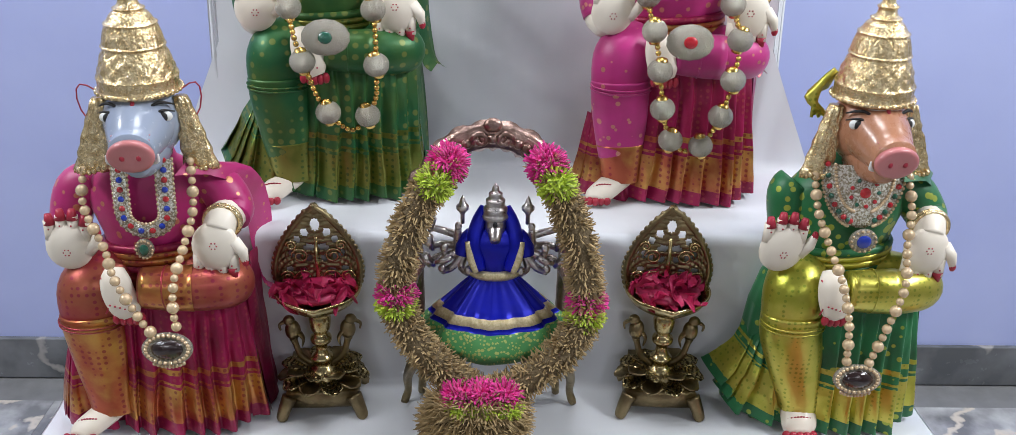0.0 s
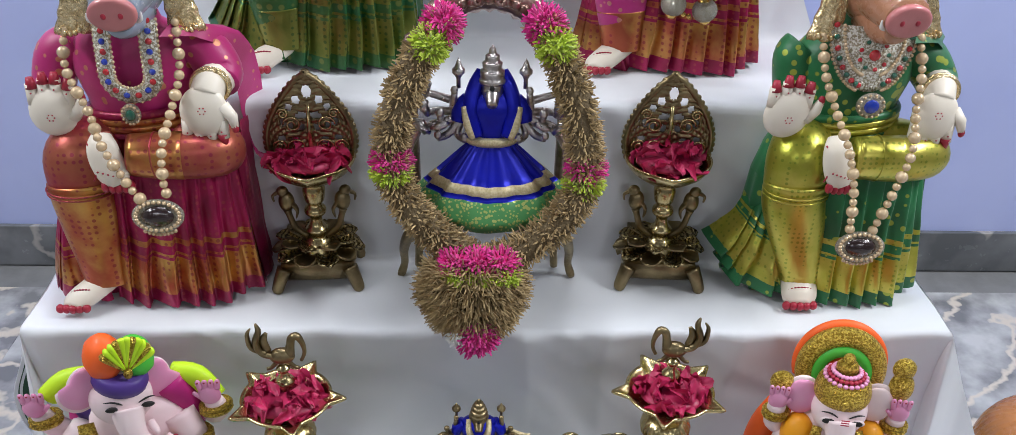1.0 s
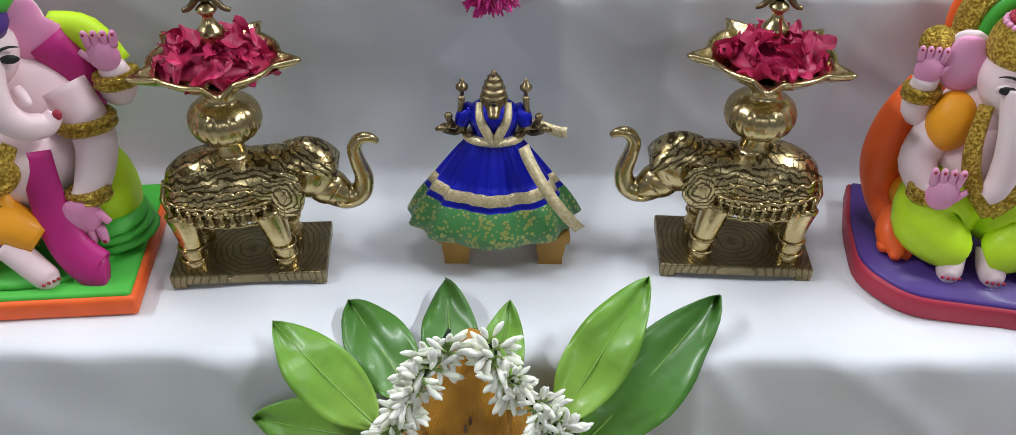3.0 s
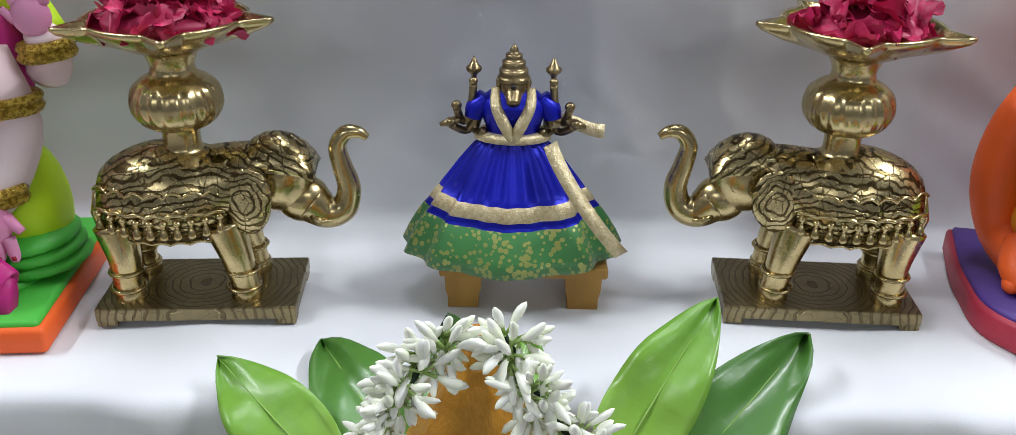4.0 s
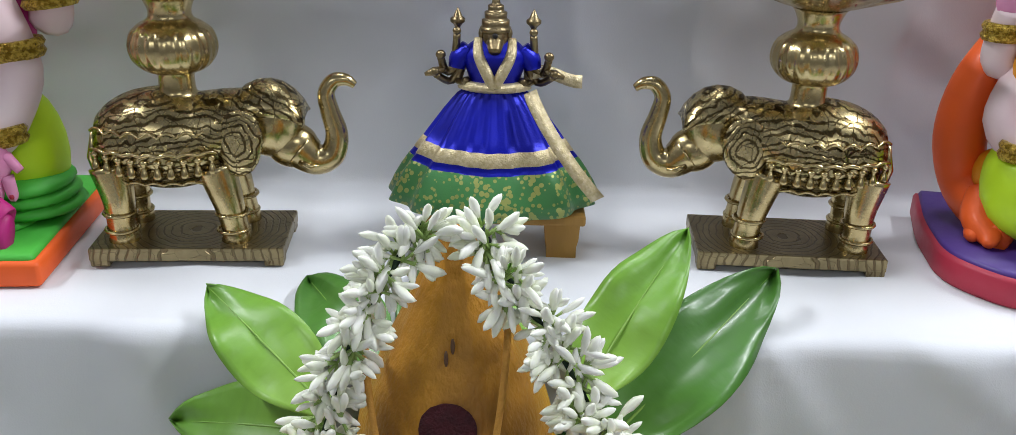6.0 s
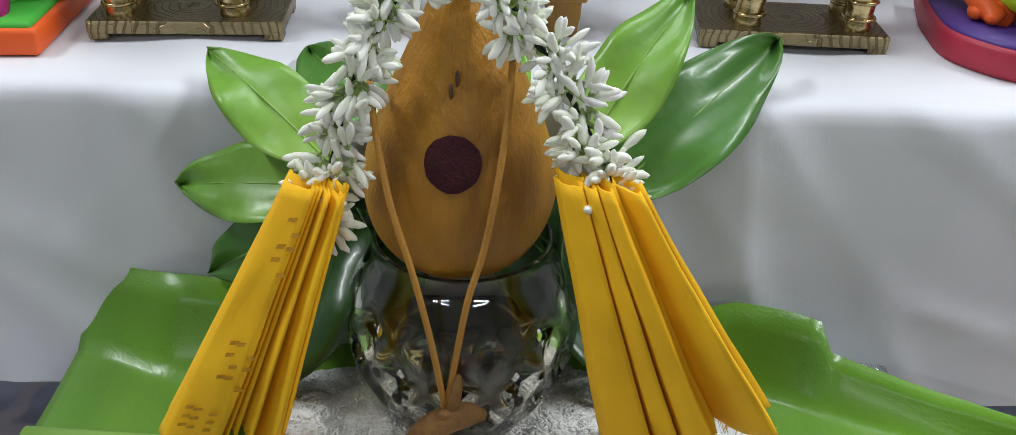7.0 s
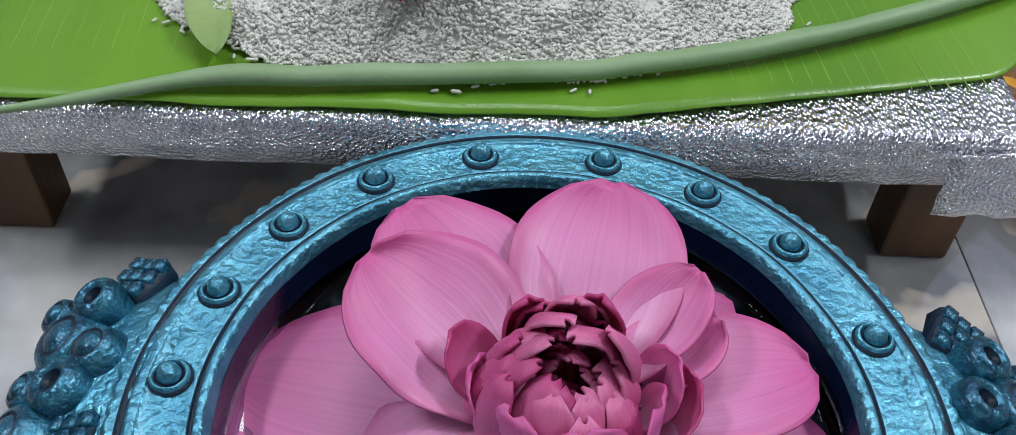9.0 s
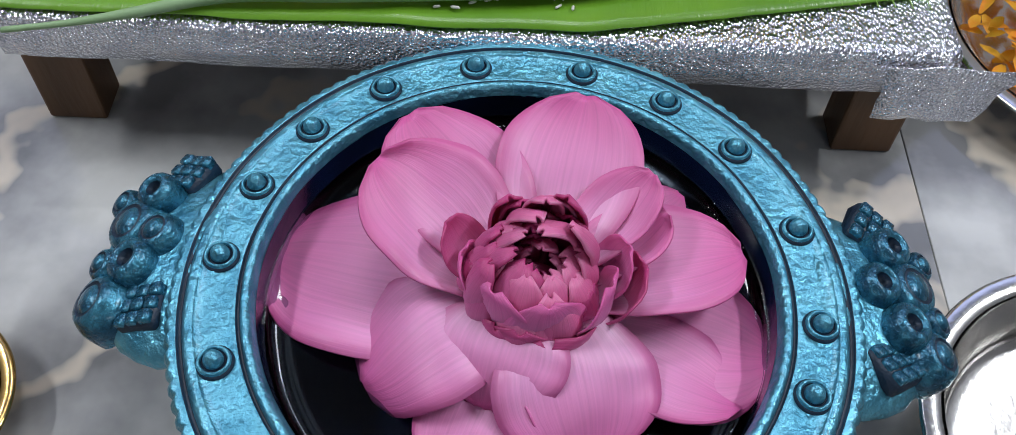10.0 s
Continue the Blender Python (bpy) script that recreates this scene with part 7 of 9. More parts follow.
SILK_GREEN = brocade("emerald_silk", (0.006, 0.16, 0.045), (0.004, 0.10, 0.028), (0.36, 0.42, 0.07), 75, 0.24)
SILK_FOREST = shot_silk("forest_silk", (0.014, 0.11, 0.035), (0.05, 0.13, 0.03), (0.20, 0.22, 0.05), 0.42, 0.3, 70)
SILK_PINK = brocade("rose_silk", (0.50, 0.02, 0.20), (0.38, 0.014, 0.14), (0.62, 0.26, 0.20), 75, 0.30)
m_body, m_leg, m_zari, m_skirt, m_gold, m_ivory, m_nail, m_face, m_snout, m_black, m_white = range(11)


def ivory_hand(bm, at, way, spread, k=1.0, turn=1):
    """A broad flat painted hand: palm and four fingers along way, thumb along spread."""
    c, d, s = Vector(at), Vector(way).normalized(), Vector(spread).normalized()
    f = s.cross(d).normalized()
    if f.y > 0:
        f = -f
    frame_ = Matrix((s, f, d)).transposed().to_4x4()
    m = Matrix.Translation(c) @ frame_
    blob(bm, (0, 0, -0.004 * k), (0.0225 * k, 0.0105 * k, 0.0250 * k), 20, 12, place=m, mi=m_ivory, warp=lambda q: 1 + 0.10 * q.z)
    for i in range(6):
        q = 2 * pi * i / 6
        blob(bm, (0.0032 * k * cos(q), 0.0098 * k, 0.0032 * k * sin(q) - 0.004 * k), (0.0010 * k, 0.0012 * k, 0.0010 * k), 6, 4, place=m, mi=m_nail)
    for i in range(4):
        x = (i - 1.5) * 0.0105 * k
        ln = (0.026, 0.031, 0.031, 0.025)[i] * k
        for z0, z1, r0, r1, mi in ((0.008, ln, 0.0060, 0.0052, m_ivory), (ln - 0.004 * k, ln + 0.0065 * k, 0.0057, 0.0032, m_nail)):
            pts = [m @ Vector((x * (1 + 0.08 * u), -0.001 * u, z0 + (z1 - z0) * u)) for u in (0, 0.5, 1)]
            tube(bm, pts, [r0 * k, (r0 + r1) / 2 * k, r1 * k], 10, mi)
        blob(bm, (x, 0.0052 * k, ln * 0.72), (0.0009 * k, 0.001 * k, 0.0009 * k), 6, 4, place=m, mi=m_nail)
    pts = [m @ Vector(p) for p in ((turn * 0.017 * k, 0, -0.006 * k), (turn * 0.026 * k, 0.002, 0.004 * k), (turn * 0.0285 * k, 0.004, 0.014 * k))]
    tube(bm, pts, [0.0075 * k, 0.0058 * k, 0.0035 * k], 10, m_ivory)
    blob(bm, pts[2], (0.0036 * k, 0.0036 * k, 0.0055 * k), 8, 6, mi=m_nail)


def boar_doll(style, seed, dx, knee, ankle, left_hand, yaw):
    """A seated dressed doll in one mesh: one leg down, the other folded across, pleats spread below.
    dx shifts the body over the seat; knee and ankle are where the hanging leg runs."""
    bm = bmesh.new()
    X = lambda x: x + dx
    # skirt column behind the pleats
    rings = []
    N = 120
    for z, rx, ry, q in ((0.0, 0.108, 0.066, 1.0), (0.004, 0.109, 0.067, 1.0), (0.036, 0.1055, 0.0635, 0.8), (0.075, 0.102, 0.060, 0.6), (0.115, 0.097, 0.056, 0.4), (0.150, 0.094, 0.052, 0.25), (0.185, 0.085, 0.048, 0.1), (0.21, 0.074, 0.042, 0.0)):
        ring = []
        for j in range(N):
            a = 2 * pi * j / N
            front = max(0.0, -sin(a))
            fold = 1 + q * (0.09 * sin(a * 13 + 0.8 * sin(a * 3 + seed)) * (0.35 + front) + 0.08 * nz(cos(a) * 3, sin(a) * 3, seed))
            ring.append(Vector((X(0.022) + rx * fold * cos(a), ry * fold * sin(a) + 0.012, z + (0.008 * max(0, nz(cos(a) * 5, sin(a) * 5, seed + 3)) if z < 0.005 else 0))))
        rings.append(ring)
    for i, (a, b) in enumerate(zip(rings, rings[1:])):
        loop_grid(bm, [a, b], True, i == 0, False, m_zari if i == 2 else m_skirt)

    # pleated panels with a broad gold border and a plain hem
    def panel(tops, bots, count, depth, border, hem, seed2, uneven=0.0):
        nu = count * 12
        for v0, v1, mi in ((0.0, border - 0.10, m_skirt), (border - 0.10, border - 0.06, m_zari), (border - 0.06, border, m_skirt), (border, border + 0.018, m_zari), (border + 0.018, border + 0.040, m_skirt), (border + 0.040, hem, m_zari), (hem, 1.0, m_skirt)):
            k = max(2, int(26 * (v1 - v0)) + 1)
            rows8 = []
            for i in range(k + 1):
                v = v0 + (v1 - v0) * i / k
                row = []
                for j in range(nu + 1):
                    u = j / nu
                    w = u * (len(tops) - 1)
                    q = min(int(w), len(tops) - 2)
                    p = Vector(tops[q]).lerp(Vector(tops[q + 1]), w - q).lerp(Vector(bots[q]).lerp(Vector(bots[q + 1]), w - q), v)
                    ph = u * count + 0.55 * nz(u * 3.3, v * 0.9, seed2) + 0.12 * nz(u * 9, v * 3, seed2 + 7)
                    f = ph % 1
                    tri = f / 0.74 if f < 0.74 else (1 - f) / 0.26
                    tri = tri * tri * (3 - 2 * tri)
                    d = depth * (0.20 + 0.80 * v) * (tri - 0.4) * (1 + 0.5 * nz(int(ph) * 1.7, 2, seed2))
                    crease = 0.0022 * nz(u * 14, v * 6, seed2) + 0.0012 * nz(u * 40, v * 12, seed2)
                    lift = uneven * max(0.0, nz(int(ph) * 0.9, 4, seed2)) * v ** 3
                    row.append(p + Vector((0.30 * d, -d - 0.010 * sin(pi * v) - crease, 0.006 * nz(int(ph) * 1.3, 1, seed2) * v + lift)))
                rows8.append(row)
            loop_grid(bm, rows8, False, mi=mi)

    low = 0.004
    panel([(X(-0.012), -0.062, 0.186), (X(0.040), -0.072, 0.188), (X(0.095), -0.062, 0.186), (X(0.126), -0.022, 0.180)],
          [(X(-0.030), -0.074, low), (X(0.035), -0.098, low), (X(0.100), -0.090, low), (X(0.142), -0.036, low + 0.006)], 8, 0.022, 0.60, 0.90, seed, 0.010)
    if style in (0, 3):
        panel([(-0.096, -0.012, 0.110), (-0.084, -0.034, 0.110), (-0.050, -0.050, 0.110)], [(-0.118, -0.020, low), (-0.100, -0.058, low), (-0.036, -0.078, low)], 3, 0.016, 0.45, 0.82, seed + 4, 0.01)
    else:
        panel([(-0.100, 0.016, 0.125), (-0.086, -0.020, 0.115), (-0.050, -0.050, 0.100)], [(-0.150, 0.004, 0.052), (-0.124, -0.056, 0.014), (-0.040, -0.088, low)], 5, 0.030, 0.30, 0.84, seed + 4, 0.02)
    # side fall of the sari behind the legs
    rows9 = []
    for i in range(13):
        v = i / 12
        rows9.append([Vector((X(0.128) + 0.014 * v + 0.004 * sin(u * 2 + v * 3), 0.050 - 0.016 * u, 0.205 * (1 - v) + 0.004 + 0.003 * nz(u, v * 4, seed))) for u in range(6)])
    loop_grid(bm, rows9, False, mi=m_skirt)
    # hanging leg: thigh, shin in gold cloth with woven border rows, foot
    kx, ax = knee, ankle
    limb(bm, [(X(-0.010), 0.005, 0.196, 0.034), (0.5 * (kx + X(-0.02)), -0.028, 0.200, 0.037), (kx, -0.050, 0.190, 0.0385), (kx - 0.001, -0.058, 0.150, 0.0365)], 6, 24, m_leg)
    shin = [(kx - 0.001, -0.060, 0.166, 0.0378), (kx, -0.062, 0.140, 0.0376), (0.55 * kx + 0.45 * ax, -0.066, 0.098, 0.0345), (0.2 * kx + 0.8 * ax, -0.068, 0.062, 0.0295), (ax, -0.068, 0.040, 0.0275), (ax, -0.068, 0.030, 0.0272)]
    if style < 2:
        limb(bm, shin, 6, 24, m_zari)
    else:
        limb(bm, shin[:4], 6, 24, m_leg)
        limb(bm, [(0.35 * kx + 0.65 * ax, -0.067, 0.080, 0.0325)] + shin[3:], 6, 24, m_zari)
    zs, xs, rs = [p[2] for p in shin][::-1], [p[0] for p in shin][::-1], [p[3] for p in shin][::-1]
    for zz in (0.157, 0.151, 0.060, 0.053, 0.044) if style == 1 else (0.160, 0.155):
        cx, rr = float(np.interp(zz, zs, xs)), float(np.interp(zz, zs, rs)) + 0.0004
        tube(bm, [(cx + rr * cos(2 * pi * k / 28), -0.064 + rr * sin(2 * pi * k / 28) * 1.02, zz) for k in range(29)], 0.0012, 6, m_leg if zz != 0.053 else m_skirt, False)
    fw = 0.0225 if style == 1 else 0.0205
    side = -0.004 if style == 1 else -0.030
    limb(bm, [(ax, -0.064, 0.032, fw), (ax + side * 0.5, -0.084, 0.024, fw), (ax + side, -0.104, 0.016, fw * 0.92), (ax + side * 1.2, -0.116, 0.012, fw * 0.55)], 4, 16, m_ivory, flat=0.62)
    for i in range(11):
        u = i / 10 * 2 - 1
        blob(bm, (ax + side * 0.75 + u * fw * 0.80, -0.0985 - 0.004 * (1 - u * u), 0.0185 + 0.0125 * sqrt(max(0, 1 - u * u * 0.9))), (0.0022, 0.0014, 0.0012), 6, 4, mi=m_nail)
    for i in range(5):
        blob(bm, (ax + side * 1.15 + (i - 2) * fw * 0.37, -0.1165 - 0.0015 * (2 - abs(i - 2)), 0.0105), (0.0052, 0.0075, 0.0058), 10, 6, mi=m_nail)
    # folded leg lying across, sole forward
    limb(bm, [(X(0.030), 0.005, 0.192, 0.034), (X(0.078), -0.018, 0.198, 0.034), (X(0.106), -0.034, 0.198, 0.0315), (X(0.108), -0.052, 0.198, 0.029), (X(0.080), -0.066, 0.200, 0.0285), (X(0.040), -0.070, 0.202, 0.0265), (X(0.016), -0.072, 0.204, 0.0245)], 6, 22, m_leg)
    limb(bm, [(X(0.075), -0.0665, 0.2003, 0.0292), (X(0.040), -0.0705, 0.2023, 0.0274), (X(0.018), -0.0722, 0.2040, 0.0252)], 3, 22, m_zari if style < 2 else m_leg)
    tube(bm, [(X(0.046), -0.0695 + 0.0278 * cos(2 * pi * k / 24), 0.202 + 0.0278 * sin(2 * pi * k / 24)) for k in range(25)], 0.0012, 6, m_leg, False)
    fx = X(-0.003)
    limb(bm, [(fx - 0.004, -0.076, 0.232, 0.0105), (fx - 0.003, -0.084, 0.222, 0.0165), (fx, -0.090, 0.204, 0.0185), (fx + 0.006, -0.094, 0.186, 0.0175), (fx + 0.010, -0.096, 0.176, 0.011)], 5, 16, m_ivory, flat=0.55)
    for i in range(5):
        blob(bm, (fx - 0.006 + 0.0068 * i, -0.098 + 0.001 * i, 0.1735 - 0.0026 * i + 0.0006 * i * i), (0.0046, 0.0065, 0.0075), 10, 6, mi=m_nail)
        blob(bm, (fx - 0.008 + 0.005 * i, -0.1042 + 0.0006 * i, 0.196 - 0.002 * i), (0.0014, 0.0012, 0.0014), 6, 4, mi=m_nail)
    tube(bm, [(fx - 0.0175 + 0.008 * sin(i * 0.32), -0.088 - 0.0015 * i, 0.226 - 0.0048 * i) for i in range(10)], 0.0010, 5, m_nail)
    # torso, blouse, sari over the shoulder
    rings = []
    for z, rx, ry in ((0.195, 0.062, 0.042), (0.225, 0.057, 0.040), (0.250, 0.061, 0.042), (0.280, 0.070, 0.046), (0.306, 0.072, 0.042), (0.326, 0.056, 0.036), (0.338, 0.034, 0.028), (0.355, 0.028, 0.026)):
        rings.append([Vector((X(0.022) + rx * cos(2 * pi * j / 40), 0.004 + ry * sin(2 * pi * j / 40) * (1 + 0.03 * sin(j * 1.7 + z * 90)), z)) for j in range(40)])
    loop_grid(bm, rings, True, True, True, m_body)
    rows9 = []
    for i in range(17):
        v = i / 16
        c = Vector(smoothline([(X(0.066), -0.030, 0.336), (X(0.108), -0.006, 0.326), (X(0.122), 0.030, 0.285), (X(0.126), 0.044, 0.215), (X(0.134), 0.046, 0.165), (X(0.148), 0.040, 0.150)], 4)[min(20, int(v * 20))])
        rows9.append([c + Vector((0.004 * u + 0.003 * nz(u, v * 5, seed), 0.011 * (u - 2) * (1 - 0.4 * v), 0.004 * (2 - abs(u - 2)))) for u in range(6)])
    loop_grid(bm, rows9, False, mi=m_body)
    for k in range(4):
        tube(bm, [(X(0.022) + 0.0605 * cos(2 * pi * j / 28), 0.002 + 0.0445 * sin(2 * pi * j / 28), 0.216 + 0.008 * k + 0.004 * cos(2 * pi * j / 28)) for j in range(29)], 0.0052, 8, m_zari if k in (1, 2) else m_skirt, False)
    # arms: blessing hand and giving hand
    hx = left_hand
    off = 0.020 if style == 1 else -0.016
    limb(bm, [(X(-0.040), 0.004, 0.312, 0.022), (0.5 * (X(-0.05) + hx + off), 0.002, 0.300, 0.0245), (hx + off, -0.002, 0.262, 0.0235), (hx + off * 0.85, -0.014, 0.238, 0.0205)], 5, 18, m_body)
    limb(bm, [(hx + off * 0.85, -0.012, 0.236, 0.0185), (hx + off * 0.45, -0.036, 0.234, 0.0180), (hx - 0.001, -0.052, 0.244, 0.0175)], 4, 16, m_ivory)
    ivory_hand(bm, (hx, -0.062, 0.256), (0.06, -0.05, 1), (1, 0, 0), 1.18, 1)
    limb(bm, [(X(0.076), 0.004, 0.314, 0.023), (X(0.100), 0.000, 0.304, 0.0260), (X(0.116), -0.008, 0.282, 0.0250), (X(0.116), -0.022, 0.274, 0.0225)], 5, 18, m_body)
    limb(bm, [(X(0.115), -0.018, 0.276, 0.0200), (X(0.111), -0.040, 0.280, 0.0185), (X(0.107), -0.054, 0.268, 0.0185)], 4, 16, m_ivory)
    ivory_hand(bm, (X(0.104), -0.062, 0.252), (-0.03, -0.10, -1), (1, 0, 0), 1.18, 1)
    for dr in (0, 0.004):
        tube(bm, [(X(0.111) + 0.0205 * cos(2 * pi * k / 24), -0.042 - dr, 0.278 - 0.3 * dr + 0.0190 * sin(2 * pi * k / 24)) for k in range(25)], 0.0026, 8, m_gold, False)
    # head with snout, all turned together
    before = set(bm.verts)
    cx = X(0.028)
    blob(bm, (cx, -0.010, 0.386), (0.0435, 0.043, 0.050), 32, 20, mi=m_face, warp=lambda d: 1 - 0.12 * max(0, -d.z))
    limb(bm, [(cx, -0.026, 0.390, 0.039), (cx, -0.050, 0.384, 0.0325), (cx, -0.070, 0.378, 0.0265), (cx, -0.084, 0.375, 0.0240)], 6, 24, m_face)
    limb(bm, [(cx, -0.020, 0.360, 0.030), (cx, -0.050, 0.356, 0.022), (cx, -0.070, 0.357, 0.014)], 5, 18, m_face)
    lathe(bm, [tuple(p) for p in smoothline([(0.0225, -0.006), (0.0245, 0.000), (0.0238, 0.004), (0.0190, 0.0058), (0.0001, 0.0050)], 3)], 28, pose(cx, -0.0870, 0.3740, 102, 0, 0) @ Matrix.Diagonal((1.0, 0.78, 1, 1)), mi=m_snout)
    for k in range(2):
        tube(bm, [(cx + 0.020 * (i / 6 - 0.5) * 2, -0.083 + 0.006 * k - 0.002 * (1 - (i / 3 - 1) ** 2), 0.3935 + 0.0035 * k - 0.004 * (i / 3 - 1) ** 2) for i in range(7)], 0.0009, 6, m_snout)
    for sx in (-1, 1):
        blob(bm, (cx + sx * 0.0085, -0.0918, 0.373), (0.0030, 0.0022, 0.0038), 8, 6, mi=m_nail)
        blob(bm, (cx + sx * 0.0285, -0.0415, 0.402), (0.0098, 0.0050, 0.0066), 14, 8, mi=m_white)
        blob(bm, (cx + sx * 0.0280, -0.0452, 0.402), (0.0058, 0.0030, 0.0060), 12, 8, mi=m_black)
        blob(bm, (cx + sx * 0.0270, -0.0476, 0.4045), (0.0012, 0.0010, 0.0012), 6, 4, mi=m_white)
        limb(bm, [(cx + sx * 0.017, -0.0475, 0.4030, 0.0008), (cx + sx * 0.028, -0.0455, 0.4095, 0.0016), (cx + sx * 0.0395, -0.0345, 0.4050, 0.0008)], 4, 6, m_black)
        limb(bm, [(cx + sx * 0.012, -0.0475, 0.4115, 0.0010), (cx + sx * 0.026, -0.0430, 0.4180, 0.0019), (cx + sx * 0.039, -0.0310, 0.4120, 0.0009)], 4, 6, m_black)
        limb(bm, [(cx + sx * 0.019, -0.076, 0.362, 0.0026), (cx + sx * 0.0255, -0.082, 0.366, 0.0022), (cx + sx * 0.0265, -0.083, 0.374, 0.0008)], 4, 8, m_white)
        # embossed gold ear covers hanging beside the face
        rows4 = []
        for i in range(15):
            s = i / 14
            hw = 0.0075 + 0.0125 * s ** 0.8
            mid = cx + sx * (0.0435 + 0.0165 * s)
            z = 0.416 - 0.078 * s
            ring = []
            for j in range(24):
                q = 2 * pi * j / 24
                x = hw * cos(q) * (1 + 0.06 * sin(i * 2.1))
                ring.append(Vector((mid + x, -0.014 - 0.010 * s + 0.0085 * sin(q) - 0.0022 * cos(x * 900) * (sin(q) < 0) - 0.0014 * sin(i * 2.6 + x * 400) * (sin(q) < 0), z - 0.006 * s * abs(cos(q)))))
            rows4.append(ring)
        loop_grid(bm, rows4, True, True, True, m_gold)
        for k in range(5):
            blob(bm, (cx + sx * (0.050 + 0.005 * k), -0.034, 0.336 + 0.001 * (k - 2) ** 2), (0.0030, 0.0030, 0.0036), 8, 6, mi=m_gold)
    limb(bm, [(cx, -0.0535, 0.4130, 0.0010), (cx, -0.0510, 0.4185, 0.0026), (cx, -0.0480, 0.4260, 0.0008)], 4, 8, m_nail)
    if style == 1:
        for k in range(3):
            tube(bm, [(cx + 0.019 * (i / 4 - 0.5) * 2, -0.0500 + 0.003 * k * 0.8 + 0.006 * (i / 2 - 1) ** 2, 0.4155 + 0.0050 * k) for i in range(5)], 0.0018, 6, m_white)
    if style == 0:
        for sx in (-1, 1):
            tube(bm, [(cx + sx * (0.046 + 0.020 * sin(k * 0.42)), -0.012 - 0.004 * k / 9, 0.424 + 0.014 * sin(k * 0.7) - 0.0034 * k) for k in range(10)], 0.0009, 6, m_nail)
    if style == 1:
        for k in range(7):
            limb(bm, [(cx - 0.036, 0.016 + 0.003 * k, 0.448 - 0.004 * k, 0.004), (cx - 0.052 - 0.002 * k, 0.018, 0.428 - 0.002 * k, 0.0045), (cx - 0.058 + 0.003 * k, 0.014, 0.392 + 0.003 * (k % 3), 0.002)], 4, 8, m_zari)
    # crown: beaded base band, crossed relief, ringed tiers and a finial
    def relief(a, r, z):
        if 0.4270 < z < 0.4390:
            return 1 + 0.022 * abs(sin(a * 13))
        if 0.4400 < z < 0.4700:
            return 1 + 0.050 * max(0.0, abs(sin(a * 7 + z * 210)) * abs(sin(a * 7 - z * 210)) - 0.15)
        if 0.4760 < z < 0.4950:
            return 1 + 0.035 * abs(sin(a * 15))
        return 1.0
    lathe(bm, [tuple(p) for p in smoothline([(0.0400, 0.4200), (0.0445, 0.4225), (0.0452, 0.4262), (0.0425, 0.4280), (0.0425, 0.4380), (0.0440, 0.4395), (0.0415, 0.4420), (0.0375, 0.4570), (0.0325, 0.4705), (0.0345, 0.4735), (0.0318, 0.4765), (0.0300, 0.4850), (0.0270, 0.4950), (0.0285, 0.4975), (0.0250, 0.5000), (0.0205, 0.5070), (0.0160, 0.5110), (0.0172, 0.5135), (0.0120, 0.5165), (0.0100, 0.5230), (0.0118, 0.5260), (0.0075, 0.5300), (0.0052, 0.5400), (0.0001, 0.5520)], 5)], 112, Matrix.Translation((cx, -0.008, 0)), mi=m_gold, ripple=relief)
    for k in range(34):
        a = 2 * pi * k / 34
        blob(bm, (cx + 0.0452 * cos(a), -0.008 + 0.0452 * sin(a), 0.4245), (0.0026, 0.0026, 0.0026), 6, 4, mi=m_gold)
    for v in before:
        if v.co.y < -0.02:
            v.co.y = -0.02 + (v.co.y + 0.02) * (0.66 + 0.22 * min(1.0, max(0.0, (v.co.z - 0.10) / 0.12)))
    turn = Matrix.Translation((cx, 0, 0.40)) @ pose(0, 0, 0, 0, 0, yaw) @ Matrix.Translation((-cx, 0, -0.40))
    for v in bm.verts:
        if v not in before:
            v.co = turn @ v.co
    return fix(bm)


DOLLS = [  # place, style, palette body, leg, zari, skirt, face
    (pose(-0.425, 1.058, Z3, 0, 0, 2), 0, (SILK_MAGENTA, SILK_COPPER, ZARI, SILK_MAROON, GREY_FACE), "seated boar-faced doll in maroon and gold silk with gilt crown"),
    (pose(0.424, 1.070, Z3, 0, 0, 0), 1, (SILK_GREEN, ZARI_LIME, ZARI_LIME, SILK_GREEN, TAN_FACE), "seated boar-faced doll in emerald and lime-gold silk with gilt crown"),
    (pose(-0.222, 1.255, Z4, 0, 0, 3), 2, (SILK_FOREST, SILK_FOREST, ZARI_OLIVE, SILK_FOREST, TAN_FACE), "seated doll in dark forest green silk on the upper step"),
    (pose(0.218, 1.260, Z4, 0, 0, -2), 3, (SILK_PINK, SILK_PINK, ZARI, SILK_MAROON, TAN_FACE), "seated doll in rose pink and gold silk on the upper step")]
FIT = [(0.0, -0.046, -0.041, -0.057, 5), (-0.030, -0.066, -0.041, -0.094, 5), (-0.012, -0.056, -0.046, -0.075, 4), (-0.012, -0.058, -0.050, -0.075, 4)]
for k, (place, style, (c0, c1, c2, c3, c4), label) in enumerate(DOLLS):
    solo("seated_doll", boar_doll(style, k * 2.7, *FIT[k]), [c0, c1, c2, c3, GOLD_PAINT, IVORY, NAIL, c4, SNOUT, BLACK, WHITE_P], label, "doll", place=place)

